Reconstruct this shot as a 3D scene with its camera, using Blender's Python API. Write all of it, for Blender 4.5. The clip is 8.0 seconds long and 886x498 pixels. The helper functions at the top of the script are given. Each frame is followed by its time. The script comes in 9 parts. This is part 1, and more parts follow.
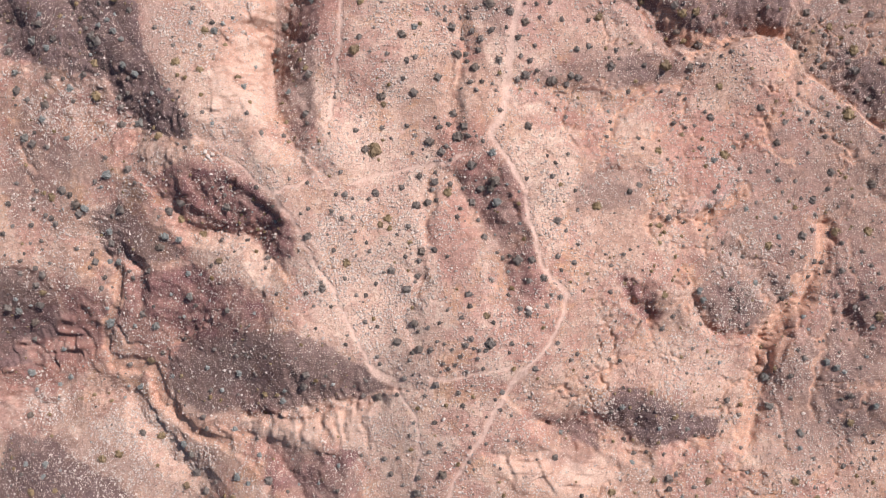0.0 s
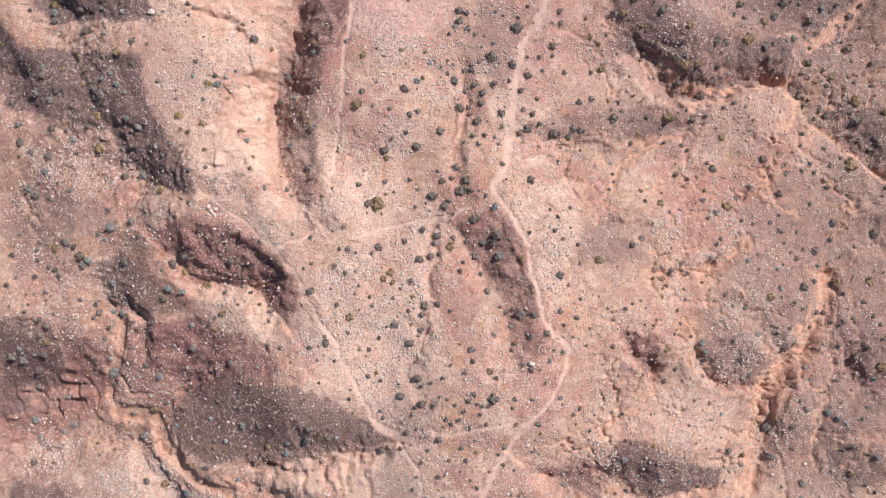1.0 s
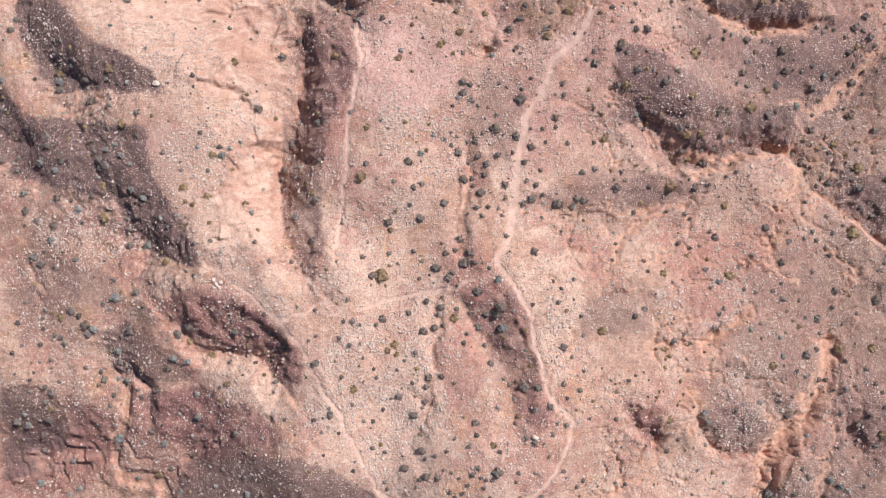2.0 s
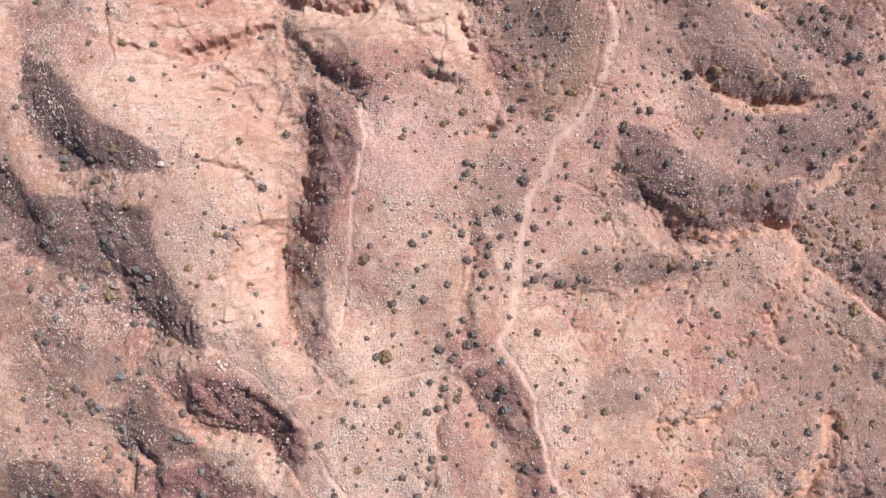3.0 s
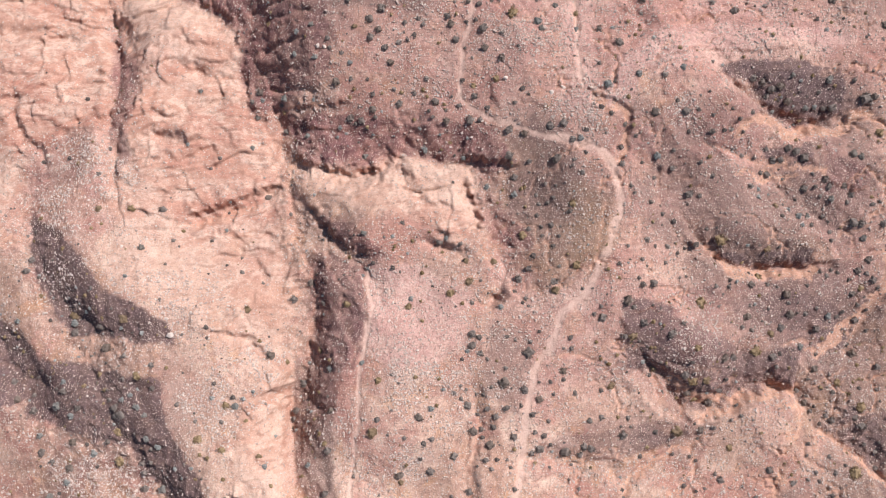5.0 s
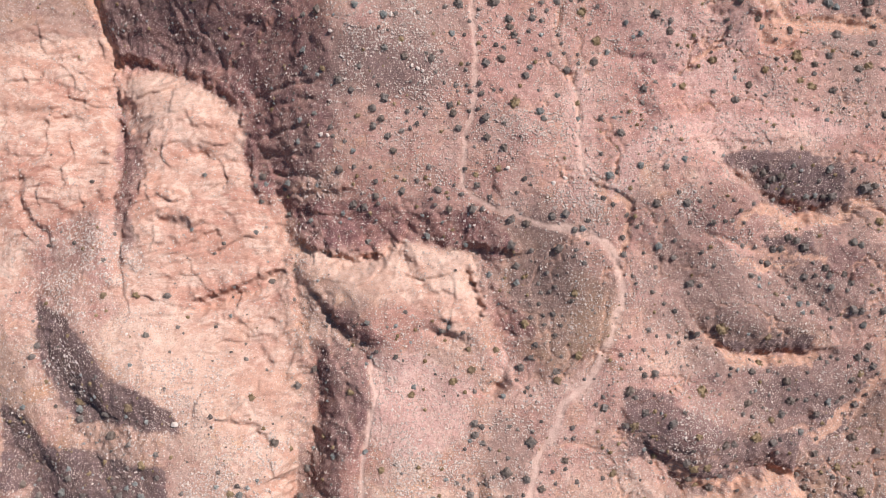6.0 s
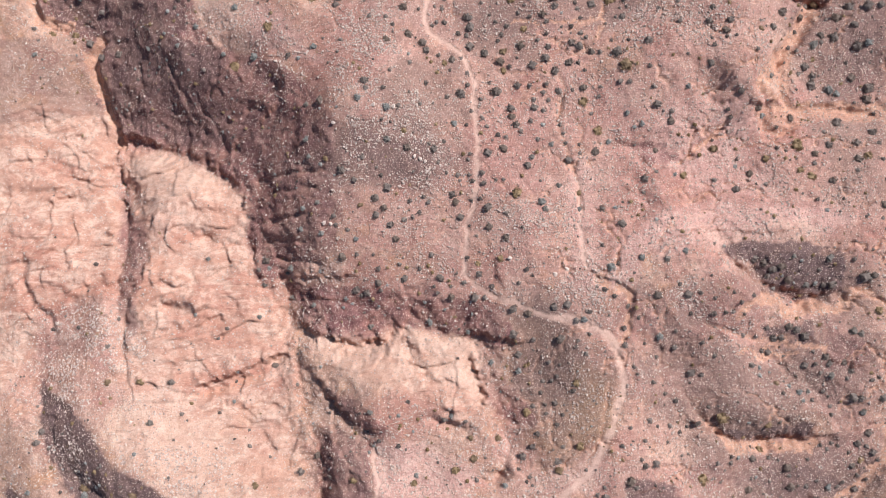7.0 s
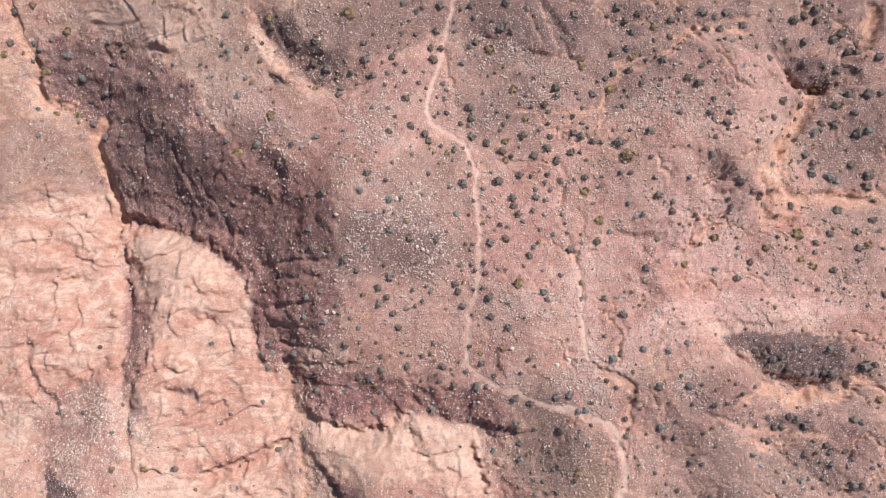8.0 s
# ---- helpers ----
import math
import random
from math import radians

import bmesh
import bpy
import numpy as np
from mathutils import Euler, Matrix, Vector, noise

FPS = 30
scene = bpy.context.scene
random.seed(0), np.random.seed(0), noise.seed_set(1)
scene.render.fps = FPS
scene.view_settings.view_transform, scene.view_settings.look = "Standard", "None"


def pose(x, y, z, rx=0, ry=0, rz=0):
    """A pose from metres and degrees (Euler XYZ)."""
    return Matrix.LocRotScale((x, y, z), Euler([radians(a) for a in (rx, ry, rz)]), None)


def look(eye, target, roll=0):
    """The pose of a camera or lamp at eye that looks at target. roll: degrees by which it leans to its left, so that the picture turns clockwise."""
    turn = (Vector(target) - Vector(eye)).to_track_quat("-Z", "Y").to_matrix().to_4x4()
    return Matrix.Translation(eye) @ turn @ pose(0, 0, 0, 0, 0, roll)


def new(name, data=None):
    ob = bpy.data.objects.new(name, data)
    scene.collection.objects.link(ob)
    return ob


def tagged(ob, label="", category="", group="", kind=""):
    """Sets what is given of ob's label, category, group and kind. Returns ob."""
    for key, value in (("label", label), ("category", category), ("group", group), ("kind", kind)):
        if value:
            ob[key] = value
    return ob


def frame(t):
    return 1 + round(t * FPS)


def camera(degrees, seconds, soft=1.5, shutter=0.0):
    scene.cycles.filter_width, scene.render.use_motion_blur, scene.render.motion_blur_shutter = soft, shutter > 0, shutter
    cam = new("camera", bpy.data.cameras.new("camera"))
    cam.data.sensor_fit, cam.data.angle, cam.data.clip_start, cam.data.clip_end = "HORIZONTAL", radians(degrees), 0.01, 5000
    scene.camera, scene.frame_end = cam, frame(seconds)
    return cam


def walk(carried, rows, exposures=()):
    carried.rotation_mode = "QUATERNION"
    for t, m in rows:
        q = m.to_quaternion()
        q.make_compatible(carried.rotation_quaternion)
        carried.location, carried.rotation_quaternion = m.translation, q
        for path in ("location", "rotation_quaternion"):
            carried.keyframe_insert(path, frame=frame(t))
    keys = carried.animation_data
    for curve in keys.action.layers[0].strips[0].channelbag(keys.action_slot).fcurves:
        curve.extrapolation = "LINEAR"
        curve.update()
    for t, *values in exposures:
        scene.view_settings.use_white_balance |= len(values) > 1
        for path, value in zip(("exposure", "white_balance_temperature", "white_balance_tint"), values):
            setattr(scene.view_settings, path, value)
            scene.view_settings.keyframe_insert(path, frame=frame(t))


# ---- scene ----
cam = camera(62.0, 8.0, soft=0.55)
METRES, EYE, TILT, LEAN, TURN = 107.0, 117.0, -90.0, 0.0, 0.0
ROWS = [
    (0.0, 0.0, 0.0, 0.0, -0.0, 0.0, -0.0),
    (0.5, -0.0017, -0.0011, 0.0377, 0.01, -0.08, 0.02),
    (1.0, -0.0037, -0.0026, 0.0823, 0.02, -0.17, 0.03),
    (1.5, -0.0058, -0.0046, 0.1329, 0.05, -0.22, 0.06),
    (3.0, -0.0132, -0.0111, 0.3135, 0.09, -0.42, 0.08),
    (3.5, -0.0154, -0.0133, 0.3744, 0.09, -0.46, 0.09),
    (4.0, -0.0175, -0.016, 0.4411, 0.1, -0.51, 0.1),
    (4.5, -0.0195, -0.019, 0.508, 0.11, -0.53, 0.09),
    (6.0, -0.0255, -0.0277, 0.7164, 0.11, -0.65, 0.11),
    (6.5, -0.0273, -0.0304, 0.7869, 0.11, -0.69, 0.12),
    (7.0, -0.0293, -0.033, 0.8574, 0.09, -0.69, 0.13),
    (7.5, -0.031, -0.0352, 0.9279, 0.08, -0.68, 0.14),
    (8.0, -0.0326, -0.0374, 0.9987, 0.1, -0.66, 0.15),
]
walk(cam, [(t, pose(0, 0, EYE, TILT, LEAN, TURN) @ pose(METRES * x, METRES * y, METRES * z, 90 + pitch, roll, yaw)) for t, x, y, z, yaw, pitch, roll in ROWS])

# ---------------------------------------------------------------- light
SUN_AZIMUTH, SUN_ELEVATION = 52.0, 44.0          # clockwise from +y, above the horizon
scene.view_settings.exposure = -0.02
world = bpy.data.worlds.new("desert_sky")
scene.world = world
world.use_nodes = True
sky = world.node_tree.nodes.new("ShaderNodeTexSky")
sky.sky_type = "NISHITA"
sky.sun_disc = False
sky.sun_elevation, sky.sun_rotation = radians(SUN_ELEVATION), radians(SUN_AZIMUTH)
sky.altitude = 1200
sky.dust_density = 2.0
background = world.node_tree.nodes["Background"]
background.inputs["Strength"].default_value = 0.075
world.node_tree.links.new(sky.outputs["Color"], background.inputs["Color"])
sun_data = bpy.data.lights.new("sun", "SUN")
sun_data.energy, sun_data.angle, sun_data.color = 5.2, radians(0.7), (1.0, 0.942, 0.95)
sun = new("sun", sun_data)
a, e = radians(SUN_AZIMUTH), radians(SUN_ELEVATION)
sun.matrix_world = look((300 * math.sin(a) * math.cos(e), 300 * math.cos(a) * math.cos(e), 300 * math.sin(e)), (0, 0, 0))


# ---------------------------------------------------------------- noise and shapes of land
RNG = np.random.default_rng(7)
PERM = np.random.default_rng(11).permutation(4096)
GRAD = np.random.default_rng(12).uniform(0, 2 * np.pi, 4096)
GX, GY = np.cos(GRAD), np.sin(GRAD)


def perlin(x, y):
    xi, yi = np.floor(x).astype(np.int64), np.floor(y).astype(np.int64)
    fx, fy = x - xi, y - yi
    u, v = fx * fx * fx * (fx * (fx * 6 - 15) + 10), fy * fy * fy * (fy * (fy * 6 - 15) + 10)

    def corner(i, j):
        k = PERM[(PERM[(xi + i) & 4095] + yi + j) & 4095]
        return GX[k] * (fx - i) + GY[k] * (fy - j)

    low = corner(0, 0) * (1 - u) + corner(1, 0) * u
    high = corner(0, 1) * (1 - u) + corner(1, 1) * u
    return (low * (1 - v) + high * v) * 1.4


def fbm(x, y, size, octaves=4, gain=0.5, ridged=False):
    total, amp, k = 0, 1.0, 1.0 / size
    for i in range(octaves):
        n = perlin(x * k + 17.3 * i, y * k - 9.1 * i)
        total = total + amp * (1 - 2 * np.abs(n) if ridged else n)
        amp, k = amp * gain, k * 2.03
    return total


def smooth(t):
    t = np.clip(t, 0, 1)
    return t * t * (3 - 2 * t)


def to_line(x, y, points):
    """Distance to a polyline, the side (positive to the right of the way along it) and the way gone along it."""
    best, side, along, run = np.full(x.shape, 1e9), np.zeros(x.shape), np.zeros(x.shape), 0.0
    for (ax, ay), (bx, by) in zip(points, points[1:]):
        dx, dy = bx - ax, by - ay
        t = np.clip(((x - ax) * dx + (y - ay) * dy) / (dx * dx + dy * dy + 1e-9), 0, 1)
        ex, ey = x - ax - t * dx, y - ay - t * dy
        d = np.hypot(ex, ey)
        near = d < best
        best = np.where(near, d, best)
        along = np.where(near, run + t * math.hypot(dx, dy), along)
        run += math.hypot(dx, dy)
        side = np.where(near, np.where(ex * dy - ey * dx > 0, 1.0, -1.0), side)
    return best, side, along


# broad levels of the land: x, y, height; and lifts of single rises and hollows over them
LEVELS, LIFTS = [], []


def swell(rows):
    LEVELS.extend(rows)


swell([(-90, -40, -13.0), (-55, -45, -9.0), (-20, -42, 0.0), (10, -42, 3.0), (45, -42, -2.0), (80, -45, -5.0), (-76, -21, -13.7), (-69, -21, -14.0), (-65, -30, -10.4), (-58, -17, -10.6), (-51, -29, -8.1), (-44, -14, -7.8), (-33, -25, -4.3), (-22, -23, 2.9), (-19, -11, 4.6), (-13, -26, 0.3)])
swell([(-1, -22, 5.4), (13, -13, 4.3), (30, -25, 0.5), (34, -11, 1.5), (50, -18, -5.2), (70, -10, -0.9), (-90, 0, -8.0), (-69, -1, -4.8), (-52, -7, -6.1), (-46, 1, -5.0), (-38, -5, 2.6), (-34, 9, 1.3), (-31, -9, 2.7), (-22, 2, 3.2), (-8, 3, 1.1), (23, 3, 2.4)])
swell([(41, -9, -0.8), (46, 3, -1.4), (58, -7, -6.9), (59, 3, -4.5), (65, -2, -6.2), (70, 10, -6.8), (88, -10, -5.0), (-71, 16, -6.9), (-62, 18, -3.8), (-52, 10, -1.6), (-49, 27, 0.8), (-37, 21, 5.7), (13, 11, 3.4), (20, 26, -0.5), (28, 14, -1.0), (36, 10, 0.3)])
swell([(37, 24, -4.4), (45, 28, -4.7), (48, 21, -2.2), (63, 12, -4.5), (72, 22, -4.6), (-90, 40, -9.0), (-72, 40, -3.9), (-57, 36, 0.1), (-46, 35, 0.5), (-42, 46, -0.2), (-29, 33, -2.3), (-25, 39, -1.7), (-7, 36, 0.8), (11, 41, 0.3), (28, 31, -0.2), (32, 40, -0.5)])
swell([(41, 35, -2.7), (55, 49, -5.0), (58, 37, -5.0), (71, 32, -7.5), (88, 30, -8.0), (-77, 51, -10.0), (-69, 54, -2.8), (-66, 64, -4.7), (-58, 56, 0.9), (-58, 64, -2.9), (-43, 65, -6.3), (-21, 55, -5.4), (-14, 62, 1.0), (4, 60, -6.4), (5, 53, -0.9), (18, 55, 0.5)])
swell([(40, 62, 0.2), (60, 69, -4.1), (66, 58, -6.5), (-92, 80, -14.0), (-76, 71, -9.9), (-75, 88, -8.9), (-62, 73, -8.7), (-58, 89, -8.9), (-54, 74, -7.4), (-47, 80, -10.3), (-38, 89, -11.9), (-32, 77, -8.9), (-29, 70, -7.9), (-21, 74, -12.0), (-8, 78, -6.6), (-2, 70, -7.3)])
swell([(3, 80, -2.2), (26, 75, -0.2), (27, 81, 0.8), (63, 77, -3.7), (90, 70, -6.0), (-79, 96, -17.0), (-71, 95, -17.4), (-65, 107, -20.5), (-56, 109, -22.9), (-49, 95, -11.9), (-39, 105, -16.0), (-27, 101, -5.2), (-19, 94, -4.2), (-6, 110, -3.4), (1, 94, -5.9), (12, 95, -1.4)])
swell([(17, 106, -4.4), (36, 108, -4.0), (45, 90, 0.8), (61, 108, -3.3), (-92, 115, -20.0), (-77, 112, -16.7), (-77, 122, -23.3), (-69, 124, -24.0), (-60, 120, -18.5), (-49, 126, -7.2), (-47, 115, -14.9), (-34, 123, -7.0), (-34, 112, -9.8), (-25, 125, -5.0), (-22, 113, -0.1), (-11, 118, -1.5)])
swell([(2, 121, -5.8), (15, 128, -5.1), (27, 121, -5.9), (36, 128, -2.3), (46, 117, -2.8), (58, 116, -9.7), (67, 123, -7.6), (90, 110, -7.0), (-72, 134, -21.5), (-71, 144, -18.5), (-66, 133, -19.5), (-62, 141, -16.0), (-58, 132, -16.0), (-53, 141, -11.5), (-53, 132, -12.5), (-42, 131, -5.9)])
swell([(-26, 135, -5.6), (-85, 150, -18.0), (-60, 150, -13.5), (-50, 152, -9.0), (-15, 150, -6.0), (20, 150, -4.0), (55, 150, -6.0), (85, 150, -8.0)])

LIFTS += [(-64.3, 37.2, 0.3), (-51.7, 39.6, -0.1), (-32.1, 32.4, -0.3), (-20.9, 37.8, 0.7), (-8.1, 18.3, -0.8), (28.6, 37, -2.9), (40.3, 26.3, -1.5), (65.9, 31.3, -0.3), (-66.1, 18.8, 0.2), (-54, 16, 0.1), (-41.6, 12.2, 3.1), (-20.1, 5.1, 0.3), (-68.3, 2.9, 0.2), (-53.4, -6.7, 1.3), (-37.4, -7.9, -1.4), (-32.2, -2.2, -1.9), (-14.9, -9.8, -1.5), (0.9, -2, 1.3), (8.1, 7.6, -1.3), (24.1, 5, -0.7), (41.8, 9.4, -0.6), (56.9, 8.5, 0.6), (61.6, -4.8, 2.0), (69.9, 2.8, -0.9), (-70.9, -22.4, -0.1), (-56.7, -20.8, 0.5), (-48.3, -22.3, -0.0), (-34, -20.8, -0.2), (-20, -17.6, 1.0), (-16.9, -26.4, -0.4)]
LIFTS += [(29.2, -5.6, 2.0), (32.5, -16.6, -0.7), (49.5, -21.2, 0.1), (54.8, -14.1, 2.2), (66.4, -15.7, -0.6), (32.3, -25.6, 0.5), (-74.1, 75.3, -2.4), (-65.3, 60.4, -0.2), (-55.6, 65.3, -1.7), (-44.7, 61.7, -1.5), (-37.5, 69.6, -1.5), (-38.2, 53.7, -1.0), (-23.7, 67.5, 2.3), (-17.3, 60.2, 1.6), (-11.5, 63.6, 3.0), (-2.4, 62.9, 3.4), (-20.3, 49, 1.6), (7.1, 66.9, 1.7), (16.2, 68.4, -1.5), (14.1, 53.3, 0.0), (34.5, 62.7, -1.3), (46, 60, 0.9), (48.4, 55.5, -1.4), (61.2, 56.5, 0.4), (29.7, 47, -0.5), (36.7, 40.5, 1.4), (65.6, 43.3, -2.7), (44.6, 71.9, 0.3), (-80.7, 121.6, 3.0), (-74.6, 114.6, -3.6)]
LIFTS += [(-59.8, 119.1, 0.1), (-50.3, 112.7, -1.0), (-39.8, 119.4, -0.6), (-34.7, 111.3, -0.3), (-53.3, 101.8, 3.1), (-47.4, 95.5, -1.3), (-61.6, 93.7, -3.3), (-33.8, 98.3, 0.6), (-24.7, 100.8, 0.5), (-19.2, 89.3, -0.7), (-11.2, 105.3, -0.2), (7.9, 115.1, -0.0), (17.4, 105.4, -0.1), (21.8, 92.9, -0.9), (34.2, 117.5, 1.2), (41.7, 110.3, -2.4), (45.7, 97.6, -3.7), (53.6, 88.1, -1.4), (60.4, 105.4, 0.4), (67.3, 115.7, -1.6), (7.7, 89.2, 0.7), (33.4, 87.3, -0.9), (-71.9, 141.3, -1.6), (-59.6, 136.1, -0.6), (-49.7, 141.3, -0.8), (-39.7, 134.3, -1.8), (-29.6, 138.2, -1.2), (-25.1, 130.5, -0.1), (-38.7, 126.3, -1.5), (-16.5, 139, 0.8)]
LIFTS += [(7.6, 138.8, 0.7), (31.8, 137.1, -2.2), (62.2, 136.8, -1.1), (-13.023, 30.695, 2.3), (51.7, 16.8, -1.6), (-36, 12.5, -0.2), (17.5, -1.9, 1.1), (-22, 17.4, 2.3), (7.1, 25.7, -0.3), (33.4, 9.4, 0.6), (12.6, -10.3, 1.5), (-60.7, -6.6, 0.4), (40.9, -2.4, 0.8), (-42.4, 34.8, -1.7), (44.7, 39.2, 0.1), (-8.6, 58.3, -2.1), (27, 58.8, 0.8), (5.5, 52.7, 0.1), (-13.4, 39.6, -0.1), (23.3, 27.7, -1.5), (52.7, 68.5, 1.2), (-28.3, 46.2, -3.2), (40.9, 71, -4.2), (-54.7, 78.2, 1.4), (-8.3, 77.2, -0.6), (57.7, 34.3, 0.3), (-0.5, 116.1, -0.6), (-15.8, 118.3, 1.8), (26.4, 95.5, -0.4), (39.7, 59.1, -4.3)]
LIFTS += [(-30.3, 120, -0.1), (-54, 73.8, -0.8), (51.4, 119.2, 3.0), (56, 115.5, -2.1), (0.2, 86.5, -0.6), (-74.9, 104.9, -1.4), (23.3, 76.4, -1.1)]

RAVINES, TRAILS, WASHES = [], [], []
PATCHES = {"pale": [], "red": [], "rock": [], "gravel": [], "stony": [], "bright": [], "purple": [], "dusky": []}


def ravine(points, depth, shade, lit):
    """A ravine or hollow: the line of its bottom, its depth, the width of the bank to the right of the line and of the bank to its left."""
    RAVINES.append((points, depth, shade, lit))


SCARPS, RILLS = [], []


def scarp(points, drop, back):
    """A broken ledge: its line with the high ground to the left, the drop, and how far back the rise reaches."""
    SCARPS.append((points, drop, back))


def rill(points, width, depth):
    """A narrow water-cut runnel: its line, half width and depth."""
    RILLS.append((points, width, depth))


def soil(kind, rows):
    """Patches of one kind of soil: x, y, half width, half length."""
    PATCHES[kind] += rows


ravine([(9.6, -7.7), (9.9, -0.8), (6.0, 5.3), (1.0, 12.8)], 1.7, 5, 3.5)
ravine([(-10.5, -23.2), (-16.4, -24.3), (-21.4, -25.2), (-27.6, -26.9)], 2.9, 8, 2.6)
ravine([(-21.4, -40.2), (-23.8, -36.9), (-27.7, -32.7), (-31.6, -31.2)], 2.3, 6.5, 3)
ravine([(-26.8, -2.1), (-31.4, 2.6), (-38.9, 3.5), (-45.1, 8.2)], 2.9, 7.5, 3.5)
ravine([(-40.6, -38.7), (-46.8, -34.7), (-51.7, -29.7), (-53.2, -25.3), (-60.2, -24.6)], 1.7, 5.5, 3)
ravine([(-50.3, -9.4), (-50.4, -3.7), (-52.7, -1.3)], 1.6, 2.5, 2.5)
ravine([(-54.5, -4.6), (-56.4, 0.1), (-55.0, 5.6)], 2.2, 7, 6)
ravine([(-39.1, 17.3), (-46.9, 18.8), (-52.3, 23.3), (-55.8, 30.1), (-59.7, 38.4), (-65.9, 45.0)], 2.6, 9.5, 8)
ravine([(-45.8, 20.2), (-54.7, 22.1), (-62.8, 28.1), (-71.0, 33.5), (-77.2, 39.3)], 1.5, 8, 7)
ravine([(-24.4, 38.3), (-28.6, 31.7), (-27.2, 23.6), (-23.2, 16.0), (-21.9, 12.5)], 1.8, 6, 6)
ravine([(-22.4, 15.8), (-24.4, 18.7), (-26.8, 23.6), (-28.8, 30.8), (-28.3, 36.4), (-26.4, 41.1)], 2.3, 6.5, 3.5)
ravine([(-28.6, 31.7), (-25.6, 41.1), (-24.3, 49.5), (-26.0, 58.1), (-28.9, 66.7), (-31.1, 72.8), (-32.0, 78.9)], 2.5, 7.5, 6)
ravine([(57.7, 35.1), (52.7, 36.8), (48.4, 35.5), (42.4, 33.0), (37.6, 34.2), (32.7, 39.6)], 1.8, 5, 1.6)
ravine([(57.9, 35.2), (52.3, 37.0), (47.0, 36.1), (41.1, 33.3), (35.1, 35.2), (30.3, 40.1)], 2.6, 9, 2.6)
ravine([(34.1, -13.7), (32.3, -9.9), (27.4, -5.3)], 2, 4.5, 1.8)
ravine([(49.9, -14.1), (42.8, -12.0), (40.0, -6.8)], 2.2, 6, 2)
ravine([(45.3, -30.8), (37.2, -31.7), (32.7, -32.4), (27.3, -30.3), (19.2, -29.8), (14.0, -26.1)], 3, 7.5, 2.2)
ravine([(49.8, -32.5), (52.7, -23.2), (51.6, -19.5), (52.6, -14.1), (56.0, -10.2), (59.6, -8.3), (61.5, -3.7), (63.6, 3.8), (65.4, 5.7)], 1.1, 3.5, 2.6)
ravine([(74.6, 19.9), (69.9, 23.9), (64.2, 27.6), (59.3, 31.5), (58.5, 35.3)], 2.2, 6.5, 2)
ravine([(71.8, -18.4), (66.7, -11.1), (65.2, -5.5)], 2.5, 7, 6)
ravine([(76.4, 10.5), (70.5, 9.7)], 2, 4, 3)
ravine([(-51.0, 45.6), (-58.6, 46.3), (-64.6, 48.2), (-69.8, 55.3), (-73.2, 62.6), (-75.0, 69.8)], 2.2, 7.5, 6)
ravine([(-69.3, 33.9), (-74.7, 38.6), (-80.3, 45.3)], 2.4, 6, 6)
ravine([(8.3, 56.1), (6.2, 63.0), (3.4, 68.2), (1.5, 74.0), (-3.6, 75.9), (-8.7, 78.3), (-12.4, 75.9), (-17.5, 72.4), (-25.7, 74.1), (-30.6, 76.7), (-33.0, 86.8)], 2.1, 6, 3)
ravine([(-14.3, 55.5), (-19.9, 60.2), (-25.2, 67.5)], 2.4, 5, 5)
ravine([(64.0, 82.7), (57.3, 81.2), (52.6, 83.5), (44.5, 88.1)], 2.7, 6.5, 2)
ravine([(59.6, 57.0), (49.7, 57.4), (43.4, 58.3), (39.1, 62.6)], 2.5, 5, 1.8)
ravine([(63.9, 63.4), (55.8, 68.3), (49.8, 73.2)], 1.4, 6, 5)
ravine([(36.6, 68.3), (31.6, 73.5), (27.8, 79.1)], 1.2, 6, 5)
ravine([(-30.7, 80.1), (-36.7, 84.6), (-38.3, 92.2), (-39.2, 100.3), (-43.5, 102.4), (-56.1, 109.6), (-65.7, 110.4)], 1.7, 9, 5)
ravine([(-65.7, 109.9), (-67.4, 115.3), (-70.6, 120.8), (-71.3, 126.9), (-68.3, 131.3), (-75.6, 133.0), (-81.8, 135.2), (-82.9, 145.0), (-86.3, 151.6)], 1.3, 8, 5)
ravine([(-33.7, 119.4), (-44.0, 126.5), (-51.9, 136.5), (-66.5, 146.0)], 0.6, 6, 5)
ravine([(-51.2, 117.0), (-59.2, 125.6), (-63.9, 133.7)], 0.9, 5, 5)
ravine([(-20.6, 133.6), (-25.5, 133.6), (-30.9, 138.4), (-35.9, 144.3)], 2.4, 5.5, 2.5)
ravine([(-34.6, 124.2), (-39.8, 124.4), (-44.4, 128.5)], 0.8, 4, 3)
ravine([(67.1, 133.7), (61.7, 133.1), (58.3, 134.9), (53.4, 138.4)], 2.2, 5, 2)
ravine([(51.0, 118.0), (54.3, 121.0), (58.1, 127.4), (62.2, 132.8), (68.5, 140.6), (70.9, 145.5)], 1.5, 3, 3)
ravine([(-59.1, 72.7), (-61.3, 85.4), (-61.5, 93.2), (-65.0, 102.3), (-65.8, 109.9)], 2, 4.5, 3)
ravine([(45.1, 116.0), (40.0, 118.8)], 1.6, 4, 3)
ravine([(37.1, 104.9), (31.4, 107.3), (27.5, 107.4)], 1, 3.5, 3)
ravine([(-38.0, 90.1), (-45.1, 91.7), (-50.1, 93.8)], 1.2, 2.5, 2.5)
ravine([(-48.1, 79.1), (-53.0, 80.7)], 1.2, 2, 2)
ravine([(-70.9, 99.2), (-78.0, 100.8), (-87.5, 101.4)], 1, 2, 2)
ravine([(-71.2, 103.4), (-75.8, 105.0), (-79.7, 107.7)], 1.2, 2, 2)
